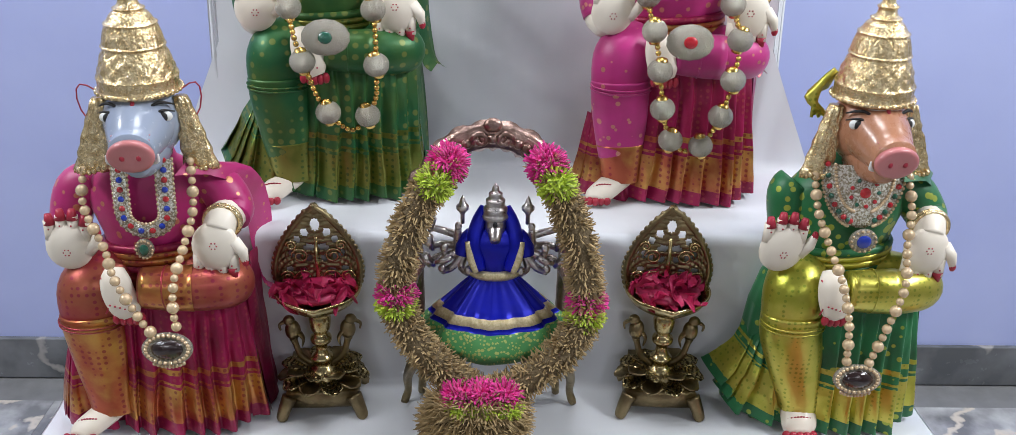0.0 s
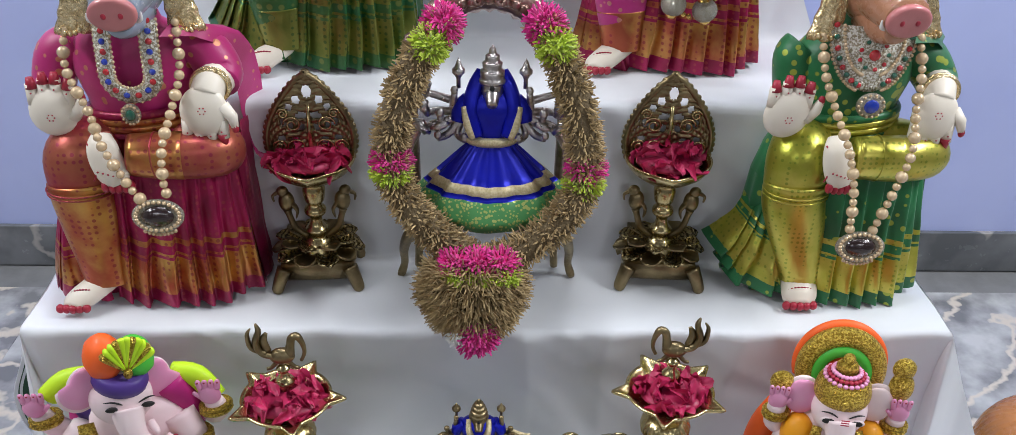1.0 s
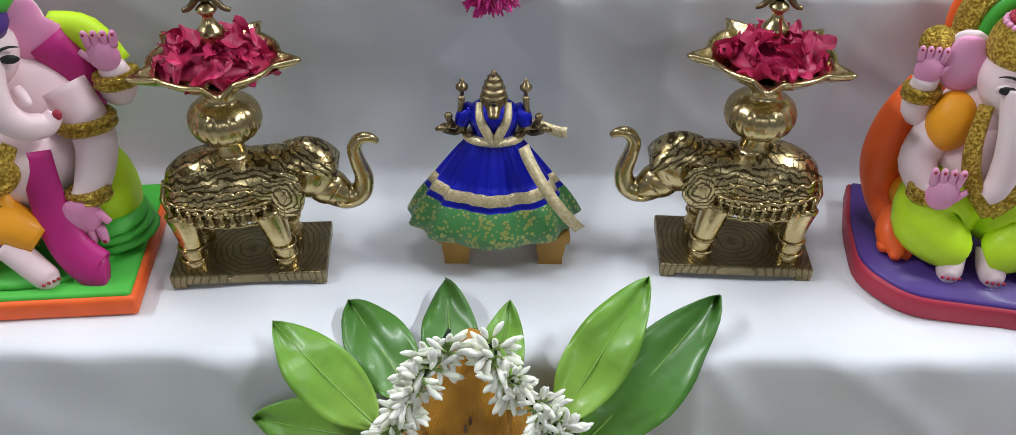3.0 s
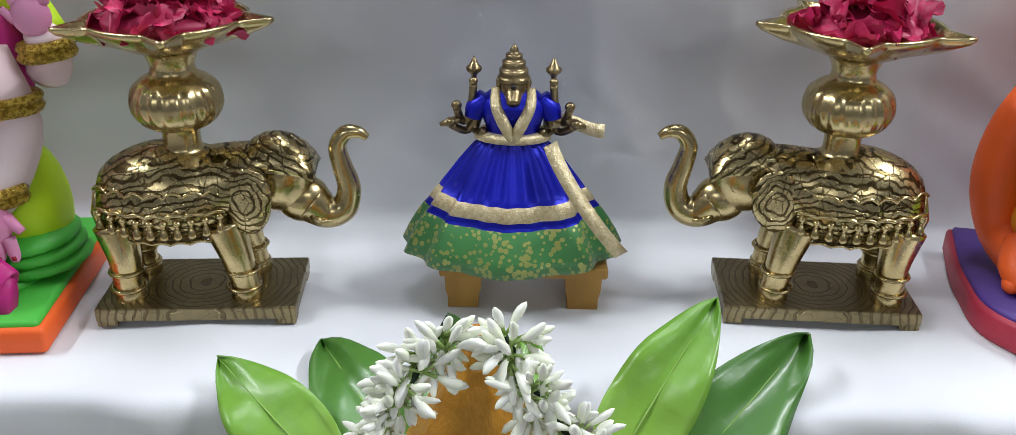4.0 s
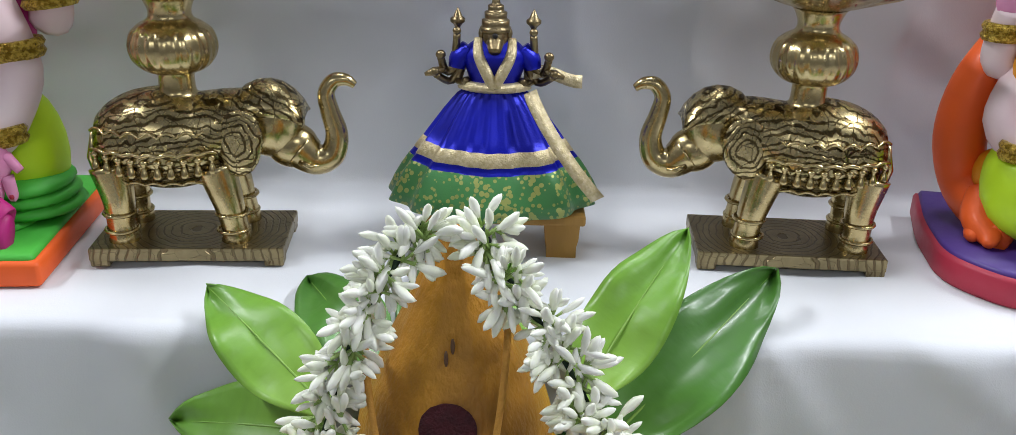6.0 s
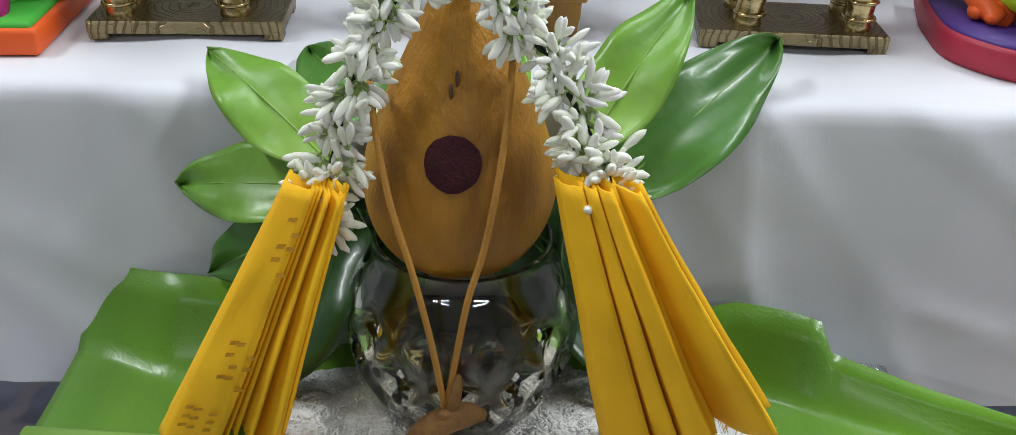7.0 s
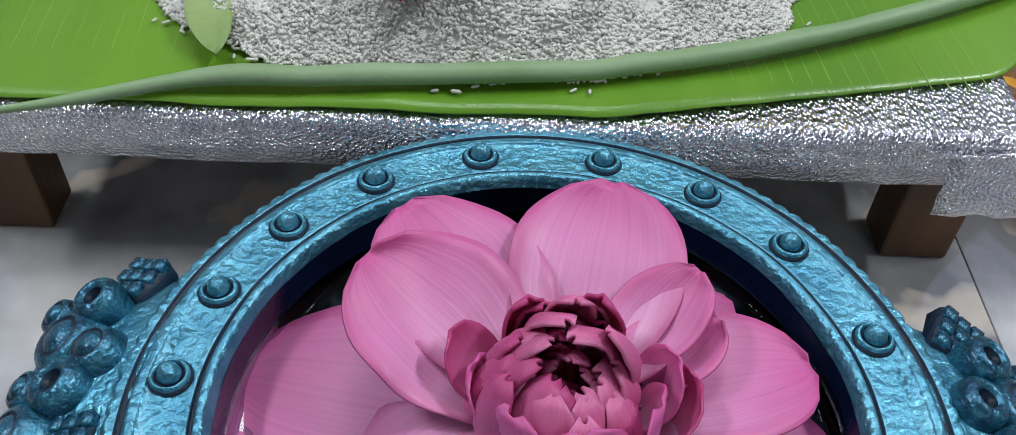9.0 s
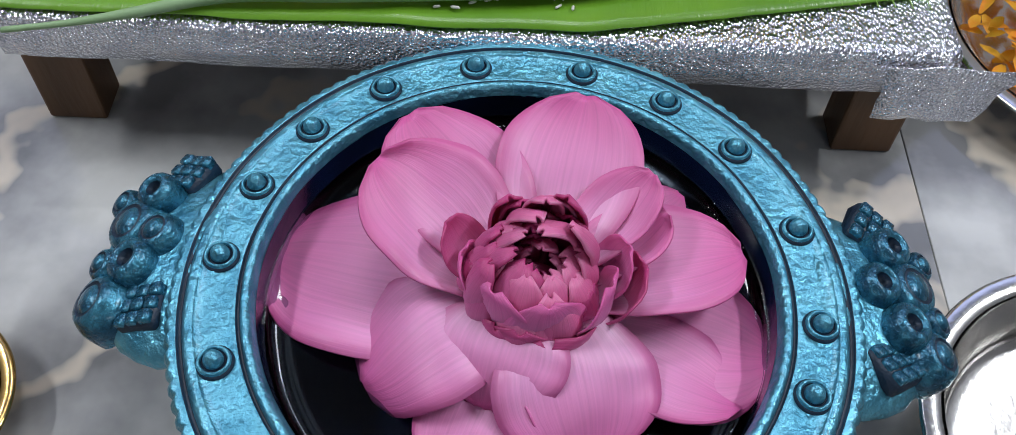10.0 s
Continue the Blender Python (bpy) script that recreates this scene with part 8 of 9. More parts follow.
# ---------------------------------------------------------------- their necklaces
PEARL = mat("champagne_pearl", (0.68, 0.52, 0.33), 0.22, 0.35, second=(0.60, 0.44, 0.26), scale=60, fine=200, bump=0.0, coat=0.6)
GOLD = mat("bright_gold", (0.72, 0.48, 0.14), 0.22, 1.0, fine=200, bump=0.1)
RHINE = mat("rhinestone", (0.88, 0.86, 0.78), 0.16, 0.35, second=(0.34, 0.29, 0.19), scale=420, fine=900, bump=0.9, depth=0.003, contrast=(0.42, 0.56))
GEM_RED = mat("red_gem", (0.45, 0.01, 0.02), 0.08, coat=1.0)
GEM_BLUE = mat("blue_gem", (0.01, 0.04, 0.40), 0.08, coat=1.0)
GEM_GREEN = mat("green_gem", (0.01, 0.10, 0.06), 0.08, coat=1.0)
GEM_DARK = mat("dark_onyx", (0.02, 0.008, 0.008), 0.08, coat=1.0)


def shared(name, bm, material):
    me = bpy.data.meshes.new(name)
    bm.to_mesh(me)
    bm.free()
    for mm in (material if isinstance(material, (list, tuple)) else [material]):
        me.materials.append(mm)
    me.polygons.foreach_set("use_smooth", [True] * len(me.polygons))
    return me


def put(name, me, parent, m, label=""):
    o = new(name, me)
    o.parent = parent
    o.matrix_local = m
    if label:
        o["label"] = label
    return o


bm = bmesh.new()
blob(bm, (0, 0, 0), (1, 1, 1), 12, 8)
pearl_mesh = shared("pearl", bm, PEARL)
bm = bmesh.new()
blob(bm, (0, 0, 0), (1, 1, 1), 10, 6)
bead_mesh = shared("bead", bm, GOLD)
bm = bmesh.new()
blob(bm, (0, 0, 0), (1, 1, 1), 40, 20, warp=lambda d: 1 + 0.07 * (abs(sin(atan2(d.y, d.x) * 9)) - 0.5))
lathe(bm, [(0.0001, 1.25), (0.42, 1.12), (0.52, 0.86)], 12, mi=1, cap=False)
lathe(bm, [(0.52, -0.86), (0.42, -1.12), (0.0001, -1.25)], 12, mi=1, cap=False)
ball_mesh = shared("ball", fix(bm), [RHINE, GOLD])
gems = []
for g in (GEM_RED, GEM_BLUE, GEM_GREEN):
    bm = bmesh.new()
    lathe(bm, [(1.0, 0.0), (0.95, 0.35), (0.6, 0.62), (0.0001, 0.7)], 12, cap=False)
    gems.append(shared("gem", fix(bm), g))


def necklace(place, strands, gem, label):
    th = thing("pearl_necklace", place.translation, label, "necklace", "long necklaces on the dolls")
    th.matrix_world = place
    for pts in strands:
        line = smoothline(pts, 60)
        d, last = 0.0, None
        k = 0
        for p in line:
            if last is None or sqrt(sum((p - last) ** 2)) >= gap:
                r = (0.0046, 0.0058, 0.0046, 0.0070)[k % 4]
                put("pearl", pearl_mesh, th, pose(*p) @ Matrix.Diagonal((r, r, r, 1)))
                last = p
                gap = r + (0.0046, 0.0058, 0.0046, 0.0070)[(k + 1) % 4] * 0.98
                k += 1
    return th


gap = 0.0
LEFT_S = [(-0.036, -0.030, 0.346), (-0.034, -0.058, 0.305), (-0.012, -0.076, 0.258), (0.004, -0.104, 0.235), (0.030, -0.116, 0.190), (0.042, -0.120, 0.176)]
RIGHT_S = [(0.080, -0.030, 0.346), (0.084, -0.056, 0.300), (0.074, -0.074, 0.262), (0.068, -0.106, 0.235), (0.066, -0.116, 0.200), (0.070, -0.120, 0.176)]
LEFT_T = [(-0.062, -0.030, 0.346), (-0.060, -0.058, 0.305), (-0.046, -0.070, 0.268), (-0.034, -0.102, 0.232), (-0.024, -0.114, 0.190), (-0.020, -0.118, 0.140)]
RIGHT_T = [(0.046, -0.030, 0.346), (0.048, -0.056, 0.305), (0.044, -0.072, 0.268), (0.036, -0.104, 0.232), (0.022, -0.114, 0.188), (0.006, -0.118, 0.138)]


def brooch(parent, at, w, h, stone, label):
    bm = bmesh.new()
    lathe(bm, [(0.62, 0.0), (0.62, 0.16), (1.0, 0.10), (1.0, -0.05), (0.62, -0.08)], 40, cap=False)
    b = part("brooch", fix(bm), RHINE, parent, label)
    b.matrix_local = pose(*at, 78, 0, 0) @ Matrix.Diagonal((w, h, 0.02, 1))
    bm = bmesh.new()
    lathe(bm, [(0.64, 0.0), (0.60, 0.22), (0.3, 0.34), (0.0001, 0.38)], 32, cap=False)
    part("stone", fix(bm), stone, b, "dark oval stone")
    for k in range(26):
        a = 2 * pi * k / 26
        put("pearl", pearl_mesh, b, Matrix.Translation((0.84 * cos(a), 0.84 * sin(a), 0.16)) @ Matrix.Diagonal((0.085, 0.085 * w / h, 0.0022 / 0.02, 1)))
    for k in range(9):
        put("pearl", pearl_mesh, parent, pose(at[0] - 0.016 + 0.004 * k, at[1] - 0.002, at[2] - h * 0.98 - 0.0035 + 0.00025 * (k - 4) ** 2) @ Matrix.Diagonal((0.0024, 0.0024, 0.0026, 1)))


n1 = necklace(DOLLS[0][0], [LEFT_S, RIGHT_S], 0, "long champagne pearl necklace with an oval jewelled brooch")
brooch(n1, (0.057, -0.124, 0.160), 0.028, 0.019, GEM_DARK, "oval brooch ringed with clear stones")
gap = 0.0
n2 = necklace(DOLLS[1][0], [LEFT_T, RIGHT_T], 0, "long champagne pearl necklace with an oval jewelled brooch")
brooch(n2, (-0.007, -0.124, 0.121), 0.028, 0.018, GEM_DARK, "oval brooch ringed with clear stones")


def chest(x, z, cx):
    """How far forward the blouse stands at a place, with clearance for a plate."""
    return -0.047 - 0.004 * math.exp(-((z - 0.285) / 0.03) ** 2) + 0.010 * ((x - cx) / 0.05) ** 2 + 0.20 * max(0, z - 0.325)


def set_stones(th, cx, rows_of, r_gem, stones):
    for k, (x, z) in enumerate(rows_of):
        put("gem", gems[stones[k % len(stones)]], th, pose(x, chest(x, z, cx) - 0.002, z, 90, 0, 0) @ Matrix.Diagonal((r_gem, r_gem, r_gem * 1.2, 1)))


def pendant(th, at, w, h, stone):
    bm = bmesh.new()
    lathe(bm, [(0.0001, 0.004), (0.75, 0.0036), (1.0, 0.0012), (1.0, -0.001)], 24, cap=False)
    p = part("pendant", fix(bm), RHINE, th, "jewelled drop pendant")
    p.matrix_local = pose(*at, 90, 0, 0) @ Matrix.Diagonal((w, h, 1, 1))
    put("gem", gems[stone], p, Matrix.Translation((0, 0, 0.0035)) @ Matrix.Diagonal((0.52, 0.56, 0.005, 1)))
    for k in range(14):
        a = 2 * pi * k / 14
        put("pearl", pearl_mesh, p, Matrix.Translation((0.86 * cos(a), 0.86 * sin(a), 0.003)) @ Matrix.Diagonal((0.0018 / w, 0.0018 / h, 0.0018, 1)))


# U-shaped collar: a stone-set band down both sides, closed below
th = thing("jewelled_collar", DOLLS[0][0].translation, "U-shaped gold collar set with blue and red stones", "necklace", "jewelled collars on the dolls")
th.matrix_world = DOLLS[0][0]
CX = 0.029
mid = [(CX - 0.0245, 0.352 - 0.0055 * i) for i in range(12)] + [(CX - 0.0245 * cos(q), 0.2915 - 0.0215 * sin(q)) for q in [pi * i / 12 for i in range(1, 12)]] + [(CX + 0.0245, 0.2915 + 0.0055 * i) for i in range(12)]
bm = bmesh.new()
rows5, edges = [], []
for i, (x, z) in enumerate(mid):
    a, b = mid[max(i - 1, 0)], mid[min(i + 1, len(mid) - 1)]
    t = Vector((b[0] - a[0], b[1] - a[1])).normalized()
    nrm = Vector((t.y, -t.x))
    row = []
    for o in (-0.0088, -0.0070, 0.0, 0.0070, 0.0088):
        px_, pz_ = x + nrm.x * o, z + nrm.y * o
        row.append(Vector((px_, chest(px_, pz_, CX) - (0.0015 if abs(o) == 0.0070 else 0), pz_)))
    edges += [row[0], row[4]]
    rows5.append(row)
loop_grid(bm, rows5, False)
thick(part("collar_plate", bm, RHINE, th, "pale gold plate set with stones"), 0.003)
set_stones(th, CX, mid[::2], 0.0036, (1, 0))
for p in edges:
    put("pearl", pearl_mesh, th, pose(p.x, p.y - 0.001, p.z) @ Matrix.Diagonal((0.0020, 0.0020, 0.0020, 1)))
pendant(th, (CX - 0.004, -0.056, 0.250), 0.0105, 0.0125, 2)

# broad shield-shaped collar with rows of stones
th = thing("jewelled_collar", DOLLS[1][0].translation, "broad silver-gold collar with red, green and blue stones", "necklace", "jewelled collars on the dolls")
th.matrix_world = DOLLS[1][0]
CX = -0.006
def shield(z):
    u = (0.352 - z) / 0.072
    return 0.046 * sqrt(max(0.0, 1 - u ** 2.6)) * (1 - 0.12 * u) + 0.004
bm = bmesh.new()
rows5 = []
for i in range(13):
    z = 0.352 - 0.072 * i / 12
    w = shield(z)
    rows5.append([Vector((CX + w * u / 5, chest(CX + w * u / 5, z, CX), z)) for u in range(-5, 6)])
loop_grid(bm, rows5, False)
thick(part("collar_plate", bm, RHINE, th, "pale gold plate set with stones"), 0.003)
ring_pts = [(CX + 0.86 * shield(0.352 - 0.070 * sin(q)) * (1 if q < pi / 2 else -1), 0.352 - 0.064 * sin(q)) for q in [pi * i / 16 for i in range(17)]]
set_stones(th, CX, ring_pts, 0.0034, (0, 2))
set_stones(th, CX, [(CX, 0.322), (CX, 0.3225)], 0.0062, (0,))
set_stones(th, CX, [(CX + 0.016 * cos(q), 0.322 + 0.016 * sin(q)) for q in [2 * pi * i / 9 for i in range(9)]], 0.0026, (2, 0, 0))
for k in range(40):
    q = pi * k / 39
    for s_, c_ in ((1.0, 0.070), (0.70, 0.052)):
        x, z = CX + s_ * shield(0.352 - 0.070 * sin(q)) * (1 if q < pi / 2 else -1), 0.352 - c_ * sin(q)
        put("pearl", pearl_mesh, th, pose(x, chest(x, z, CX) - 0.002, z) @ Matrix.Diagonal((0.0021, 0.0021, 0.0021, 1)))
pendant(th, (CX + 0.004, -0.058, 0.266), 0.0165, 0.0150, 1)


def ball_chain(place, pts, per, label, pend, pend_at):
    th = thing("ball_necklace", place.translation, label, "necklace", "long necklaces on the dolls")
    th.matrix_world = place
    line = smoothline(pts, 60)
    seg = [0.0]
    for a, b in zip(line, line[1:]):
        seg.append(seg[-1] + float(sqrt(sum((b - a) ** 2))))
    def at(d):
        return [float(np.interp(d, seg, [p[i] for p in line])) for i in range(3)]
    d, k = 0.0, 0
    while d < seg[-1]:
        if k % per == 0:
            put("ball", ball_mesh, th, pose(*at(d + 0.0145), 0, 12 * sin(k), 0) @ Matrix.Diagonal((0.0150, 0.0150, 0.0142, 1)))
            d += 0.0345
        else:
            put("bead", bead_mesh, th, pose(*at(d)) @ Matrix.Diagonal((0.0036, 0.0036, 0.0036, 1)))
            d += 0.0072
        k += 1
    bm = bmesh.new()
    lathe(bm, [(0.0001, 0.006), (0.5, 0.005), (0.95, 0.003), (1.0, 0.0)], 32, cap=False, ripple=lambda a, r, z: 1 + 0.04 * abs(sin(a * 9)) * r)
    p = part("pendant", fix(bm), RHINE, th, "round medallion of clear stones")
    p.matrix_local = pose(*pend_at, 80, 0, 0) @ Matrix.Diagonal((0.028, 0.021, 1, 1))
    put("gem", gems[pend], p, Matrix.Translation((0, 0, 0.0055)) @ Matrix.Diagonal((0.30, 0.36, 0.005, 1)))
    return th


ball_chain(DOLLS[2][0], [(-0.034, -0.034, 0.33), (-0.034, -0.075, 0.27), (-0.026, -0.108, 0.235), (-0.012, -0.114, 0.19), (0.006, -0.112, 0.145), (0.038, -0.098, 0.112), (0.066, -0.106, 0.150), (0.070, -0.112, 0.19), (0.070, -0.108, 0.235), (0.066, -0.075, 0.27), (0.060, -0.034, 0.33)], 6, "gold bead chain with silver stone-set balls", 2, (0.012, -0.112, 0.232))
ball_chain(DOLLS[3][0], [(-0.034, -0.034, 0.33), (-0.034, -0.075, 0.27), (-0.026, -0.108, 0.235), (-0.018, -0.116, 0.19), (-0.010, -0.112, 0.14), (0.006, -0.100, 0.10), (0.030, -0.096, 0.088), (0.048, -0.100, 0.105), (0.062, -0.110, 0.145), (0.070, -0.114, 0.19), (0.074, -0.108, 0.235), (0.068, -0.075, 0.27), (0.060, -0.034, 0.33)], 3, "gold bead chain with many silver stone-set balls", 0, (0.014, -0.112, 0.232))

# ---------------------------------------------------------------- throne with the blue-skirted idol
SILVER_PINK = mat("aged_copper_silver", (0.40, 0.28, 0.24), 0.34, 1.0, second=(0.24, 0.15, 0.12), scale=60, fine=260, bump=0.5, depth=0.002)
WHITE_METAL = mat("silvered_metal", (0.66, 0.62, 0.60), 0.3, 1.0, second=(0.44, 0.38, 0.36), scale=80, fine=260, bump=0.3)
TX, TY = -0.006, 1.050
throne = thing("throne_chair", (TX, TY, Z3), "small ornate metal throne with an arched back", "throne")
bm = bmesh.new()
pts = [(0.082 * cos(a) * (1.12 if sin(a) < 0.3 else 1.0), 0.014, 0.300 + 0.078 * sin(a)) for a in [radians(-12 + 204 * i / 40) for i in range(41)]]
pts = [(0.088, 0.014, 0.12)] + pts + [(-0.088, 0.014, 0.12)]
tube(bm, pts, 0.0075, 10)
arch = part("back_frame", bm, SILVER_PINK, throne, "arched metal back frame")
bm = bmesh.new()
rows6 = []
for i in range(29):
    a = radians(28 + 124 * i / 28)
    rows6.append([Vector((r * cos(a), 0.010 + dy, 0.300 + r * 0.98 * sin(a))) for r, dy in ((0.052 + 0.004 * abs(sin(i * 0.9)), 0.004), (0.060, -0.004), (0.070, -0.006), (0.080, -0.003), (0.086 + 0.005 * abs(sin(i * 0.7)), 0.004))])
loop_grid(bm, rows6, False)
for i in range(15):
    a = radians(32 + 116 * i / 14)
    blob(bm, (0.070 * cos(a), 0.003, 0.300 + 0.069 * sin(a)), (0.0052, 0.003, 0.0052), 8, 6)
for sx in (-1, 1):
    tube(bm, [(sx * (0.014 + 0.010 * cos(b) * (1 - b / 9)), 0.001, 0.368 + 0.010 * sin(b) * (1 - b / 9)) for b in [k * 0.5 for k in range(14)]], 0.0022, 6)
blob(bm, (0, 0.002, 0.386), (0.010, 0.005, 0.008), 12, 8)
thick(part("crest", bm, SILVER_PINK, arch, "embossed scroll crest"), 0.002)
bm = bmesh.new()
box(bm, (-0.086, -0.062, 0.110), (0.086, 0.020, 0.124), 0.004)
for k in range(14):
    blob(bm, (-0.080 + 0.0123 * k, -0.063, 0.117), (0.0046, 0.003, 0.005), 8, 6)
part("seat", bm, SILVER_PINK, throne, "embossed dark metal seat")
for sx in (-1, 1):
    for y0, yb in ((-0.050, 0.030), (0.016, 0.018)):
        bm = bmesh.new()
        if y0 < 0:
            limb(bm, [(sx * 0.080, -0.050, 0.114, 0.009), (sx * 0.095, -0.030, 0.085, 0.0075), (sx * 0.103, -0.004, 0.050, 0.0058), (sx * 0.104, 0.012, 0.022, 0.0048), (sx * 0.108, 0.014, 0.006, 0.0055), (sx * 0.110, 0.010, 0.003, 0.004)], 5, 12)
        else:
            limb(bm, [(sx * 0.078, 0.016, 0.114, 0.008), (sx * 0.084, 0.024, 0.06, 0.006), (sx * 0.088, 0.034, 0.004, 0.005)], 5, 12)
        part("leg", bm, BRASS_OLD, throne, "curved cabriole leg")
    bm = bmesh.new()
    limb(bm, [(sx * 0.084, 0.012, 0.205, 0.006), (sx * 0.092, -0.025, 0.200, 0.006), (sx * 0.094, -0.050, 0.178, 0.007), (sx * 0.088, -0.056, 0.124, 0.006)], 5, 10)
    part("armrest", bm, SILVER_PINK, throne)
ARMS2 = [(0.016, 0.026, 0.0330, 0.044, 0.0034), (0.026, 0.016, 0.046, 0.024, 0.004), (0.020, 0.006, 0.048, 0.004, 0.0036), (0.012, 0.006, 0.024, 0.002, 0.0042)]
dressed_idol("dressed_idol", pose(TX + 0.004, TY - 0.030, Z3 + 0.094), 1.16, "silvered idol in a pleated blue satin skirt on the throne", ARMS2, [WHITE_METAL, BLUE_SATIN, GOLD_LACE, GREEN_BROCADE, BLACK], waist=0.104, hem=0.034, upper=1.18, wide=1.14, hood=True)

# ---------------------------------------------------------------- dried garland
STRAW = mat("dried_root_fibre", (0.47, 0.345, 0.175), 0.85, second=(0.34, 0.24, 0.115), scale=60, fine=400, bump=0.3, island=0.35)
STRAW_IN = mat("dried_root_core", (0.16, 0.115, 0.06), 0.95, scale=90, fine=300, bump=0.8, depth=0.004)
HOT_PINK = mat("hot_pink_fluff", (0.72, 0.03, 0.30), 0.8, second=(0.62, 0.02, 0.24), scale=120, bump=0.2, island=0.2, sheen=0.3)
LIME_FLUFF = mat("lime_fluff", (0.50, 0.62, 0.05), 0.8, second=(0.42, 0.54, 0.04), scale=120, bump=0.2, island=0.2, sheen=0.3)


def fibres(name, sites, ln, rad, material, parent, label=""):
    """Short tapering fibres standing on the given (place, direction) sites, joined."""
    vs, fs = [], []
    for p, d in sites:
        d = d.normalized()
        s = d.orthogonal().normalized()
        t = d.cross(s)
        l_, r_ = ln * random.uniform(0.6, 1.3), rad * random.uniform(0.7, 1.3)
        b = len(vs)
        kink = s * random.uniform(-0.3, 0.3) * l_ + t * random.uniform(-0.3, 0.3) * l_
        for q, rr, off in ((0, r_ * 0.8, Vector()), (0.55, r_, kink * 0.35), (1.0, r_ * 0.55, kink)):
            for k in range(3):
                a = 2 * pi * k / 3
                vs.append(tuple(p + d * (l_ * q) + off + (s * cos(a) + t * sin(a)) * rr))
        for q in (0, 3):
            for k in range(3):
                k2 = (k + 1) % 3
                fs.append((b + q + k, b + q + k2, b + q + 3 + k2, b + q + 3 + k))
        fs.append((b + 6, b + 7, b + 8))
    me = bpy.data.meshes.new(name)
    me.from_pydata(vs, [], fs)
    me.materials.append(material)
    o = new(name, me)
    o.parent = parent
    o["kind"] = "stuff"
    if label:
        o["label"] = label
    return o


GY = Vector((TX, 0.95, Z3))
gar = thing("dried_garland", GY, "thick garland of dried brown roots with pink and lime tufts", "garland")
random.seed(17)
Lp = [(-0.052, 1.030, 0.850), (-0.082, 1.012, 0.812), (-0.104, 0.998, 0.765), (-0.114, 0.990, 0.715), (-0.106, 0.978, 0.670), (-0.076, 0.962, 0.634), (-0.040, 0.950, 0.606), (-0.022, 0.942, 0.594)]
Rp = [(0.052, 1.030, 0.850), (0.074, 1.012, 0.812), (0.092, 0.998, 0.765), (0.102, 0.990, 0.715), (0.100, 0.978, 0.672), (0.072, 0.962, 0.634), (0.030, 0.950, 0.606), (-0.008, 0.942, 0.594)]
for pts in (Lp, Rp):
    line = smoothline([Vector(p) - GY for p in pts], 12)
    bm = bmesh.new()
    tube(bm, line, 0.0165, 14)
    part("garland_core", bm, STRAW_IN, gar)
    sites = []
    for i in range(2600):
        u = random.uniform(0.02, len(line) - 1.02)
        k = int(u)
        p, q = Vector(line[k]), Vector(line[k + 1])
        d = (q - p).normalized()
        s = d.orthogonal().normalized()
        a = random.uniform(0, 2 * pi)
        o = s * cos(a) + d.cross(s) * sin(a)
        sites.append((p.lerp(q, u - k) + o * 0.0155, o + d * random.uniform(-0.4, 0.9)))
    fibres("fibre", sites, 0.0085, 0.0011, STRAW, gar)


def tuft(at, r, n, material, label, flat=1.0):
    sites = []
    c = Vector(at) - GY
    for i in range(n):
        d = Vector((random.gauss(0, 1), random.gauss(0, 1), random.gauss(0, 1) * flat)).normalized()
        sites.append((c + Vector((d.x, d.y * 0.8, d.z * flat)) * r * 0.55, d))
    o = fibres("tuft", sites, r * 0.55, 0.0016, material, gar, label)
    b2 = bmesh.new()
    blob(b2, c, (r * 0.66, r * 0.6, r * 0.66 * flat), 14, 8)
    part("tuft_core", b2, material, gar)
    return o


tuft((-0.056, 1.022, 0.848), 0.022, 420, HOT_PINK, "hot pink tuft")
tuft((-0.069, 1.010, 0.829), 0.021, 420, LIME_FLUFF, "lime tuft")
tuft((0.054, 1.022, 0.848), 0.022, 420, HOT_PINK, "hot pink tuft")
tuft((0.066, 1.010, 0.829), 0.021, 420, LIME_FLUFF, "lime tuft")
tuft((-0.113, 0.984, 0.702), 0.022, 420, HOT_PINK, "hot pink tuft", 0.6)
tuft((-0.113, 0.980, 0.690), 0.0215, 420, LIME_FLUFF, "lime tuft", 0.6)
tuft((0.104, 0.984, 0.694), 0.022, 420, HOT_PINK, "hot pink tuft", 0.6)
tuft((0.102, 0.978, 0.680), 0.0215, 420, LIME_FLUFF, "lime tuft", 0.7)
for k, x in enumerate((-0.040, -0.016, 0.010)):
    tuft((x, 0.928, 0.604), 0.020, 420, HOT_PINK, "hot pink tuft", 0.7)
    tuft((x + 0.003, 0.920, 0.593), 0.0175, 380, LIME_FLUFF, "lime tuft", 0.6)
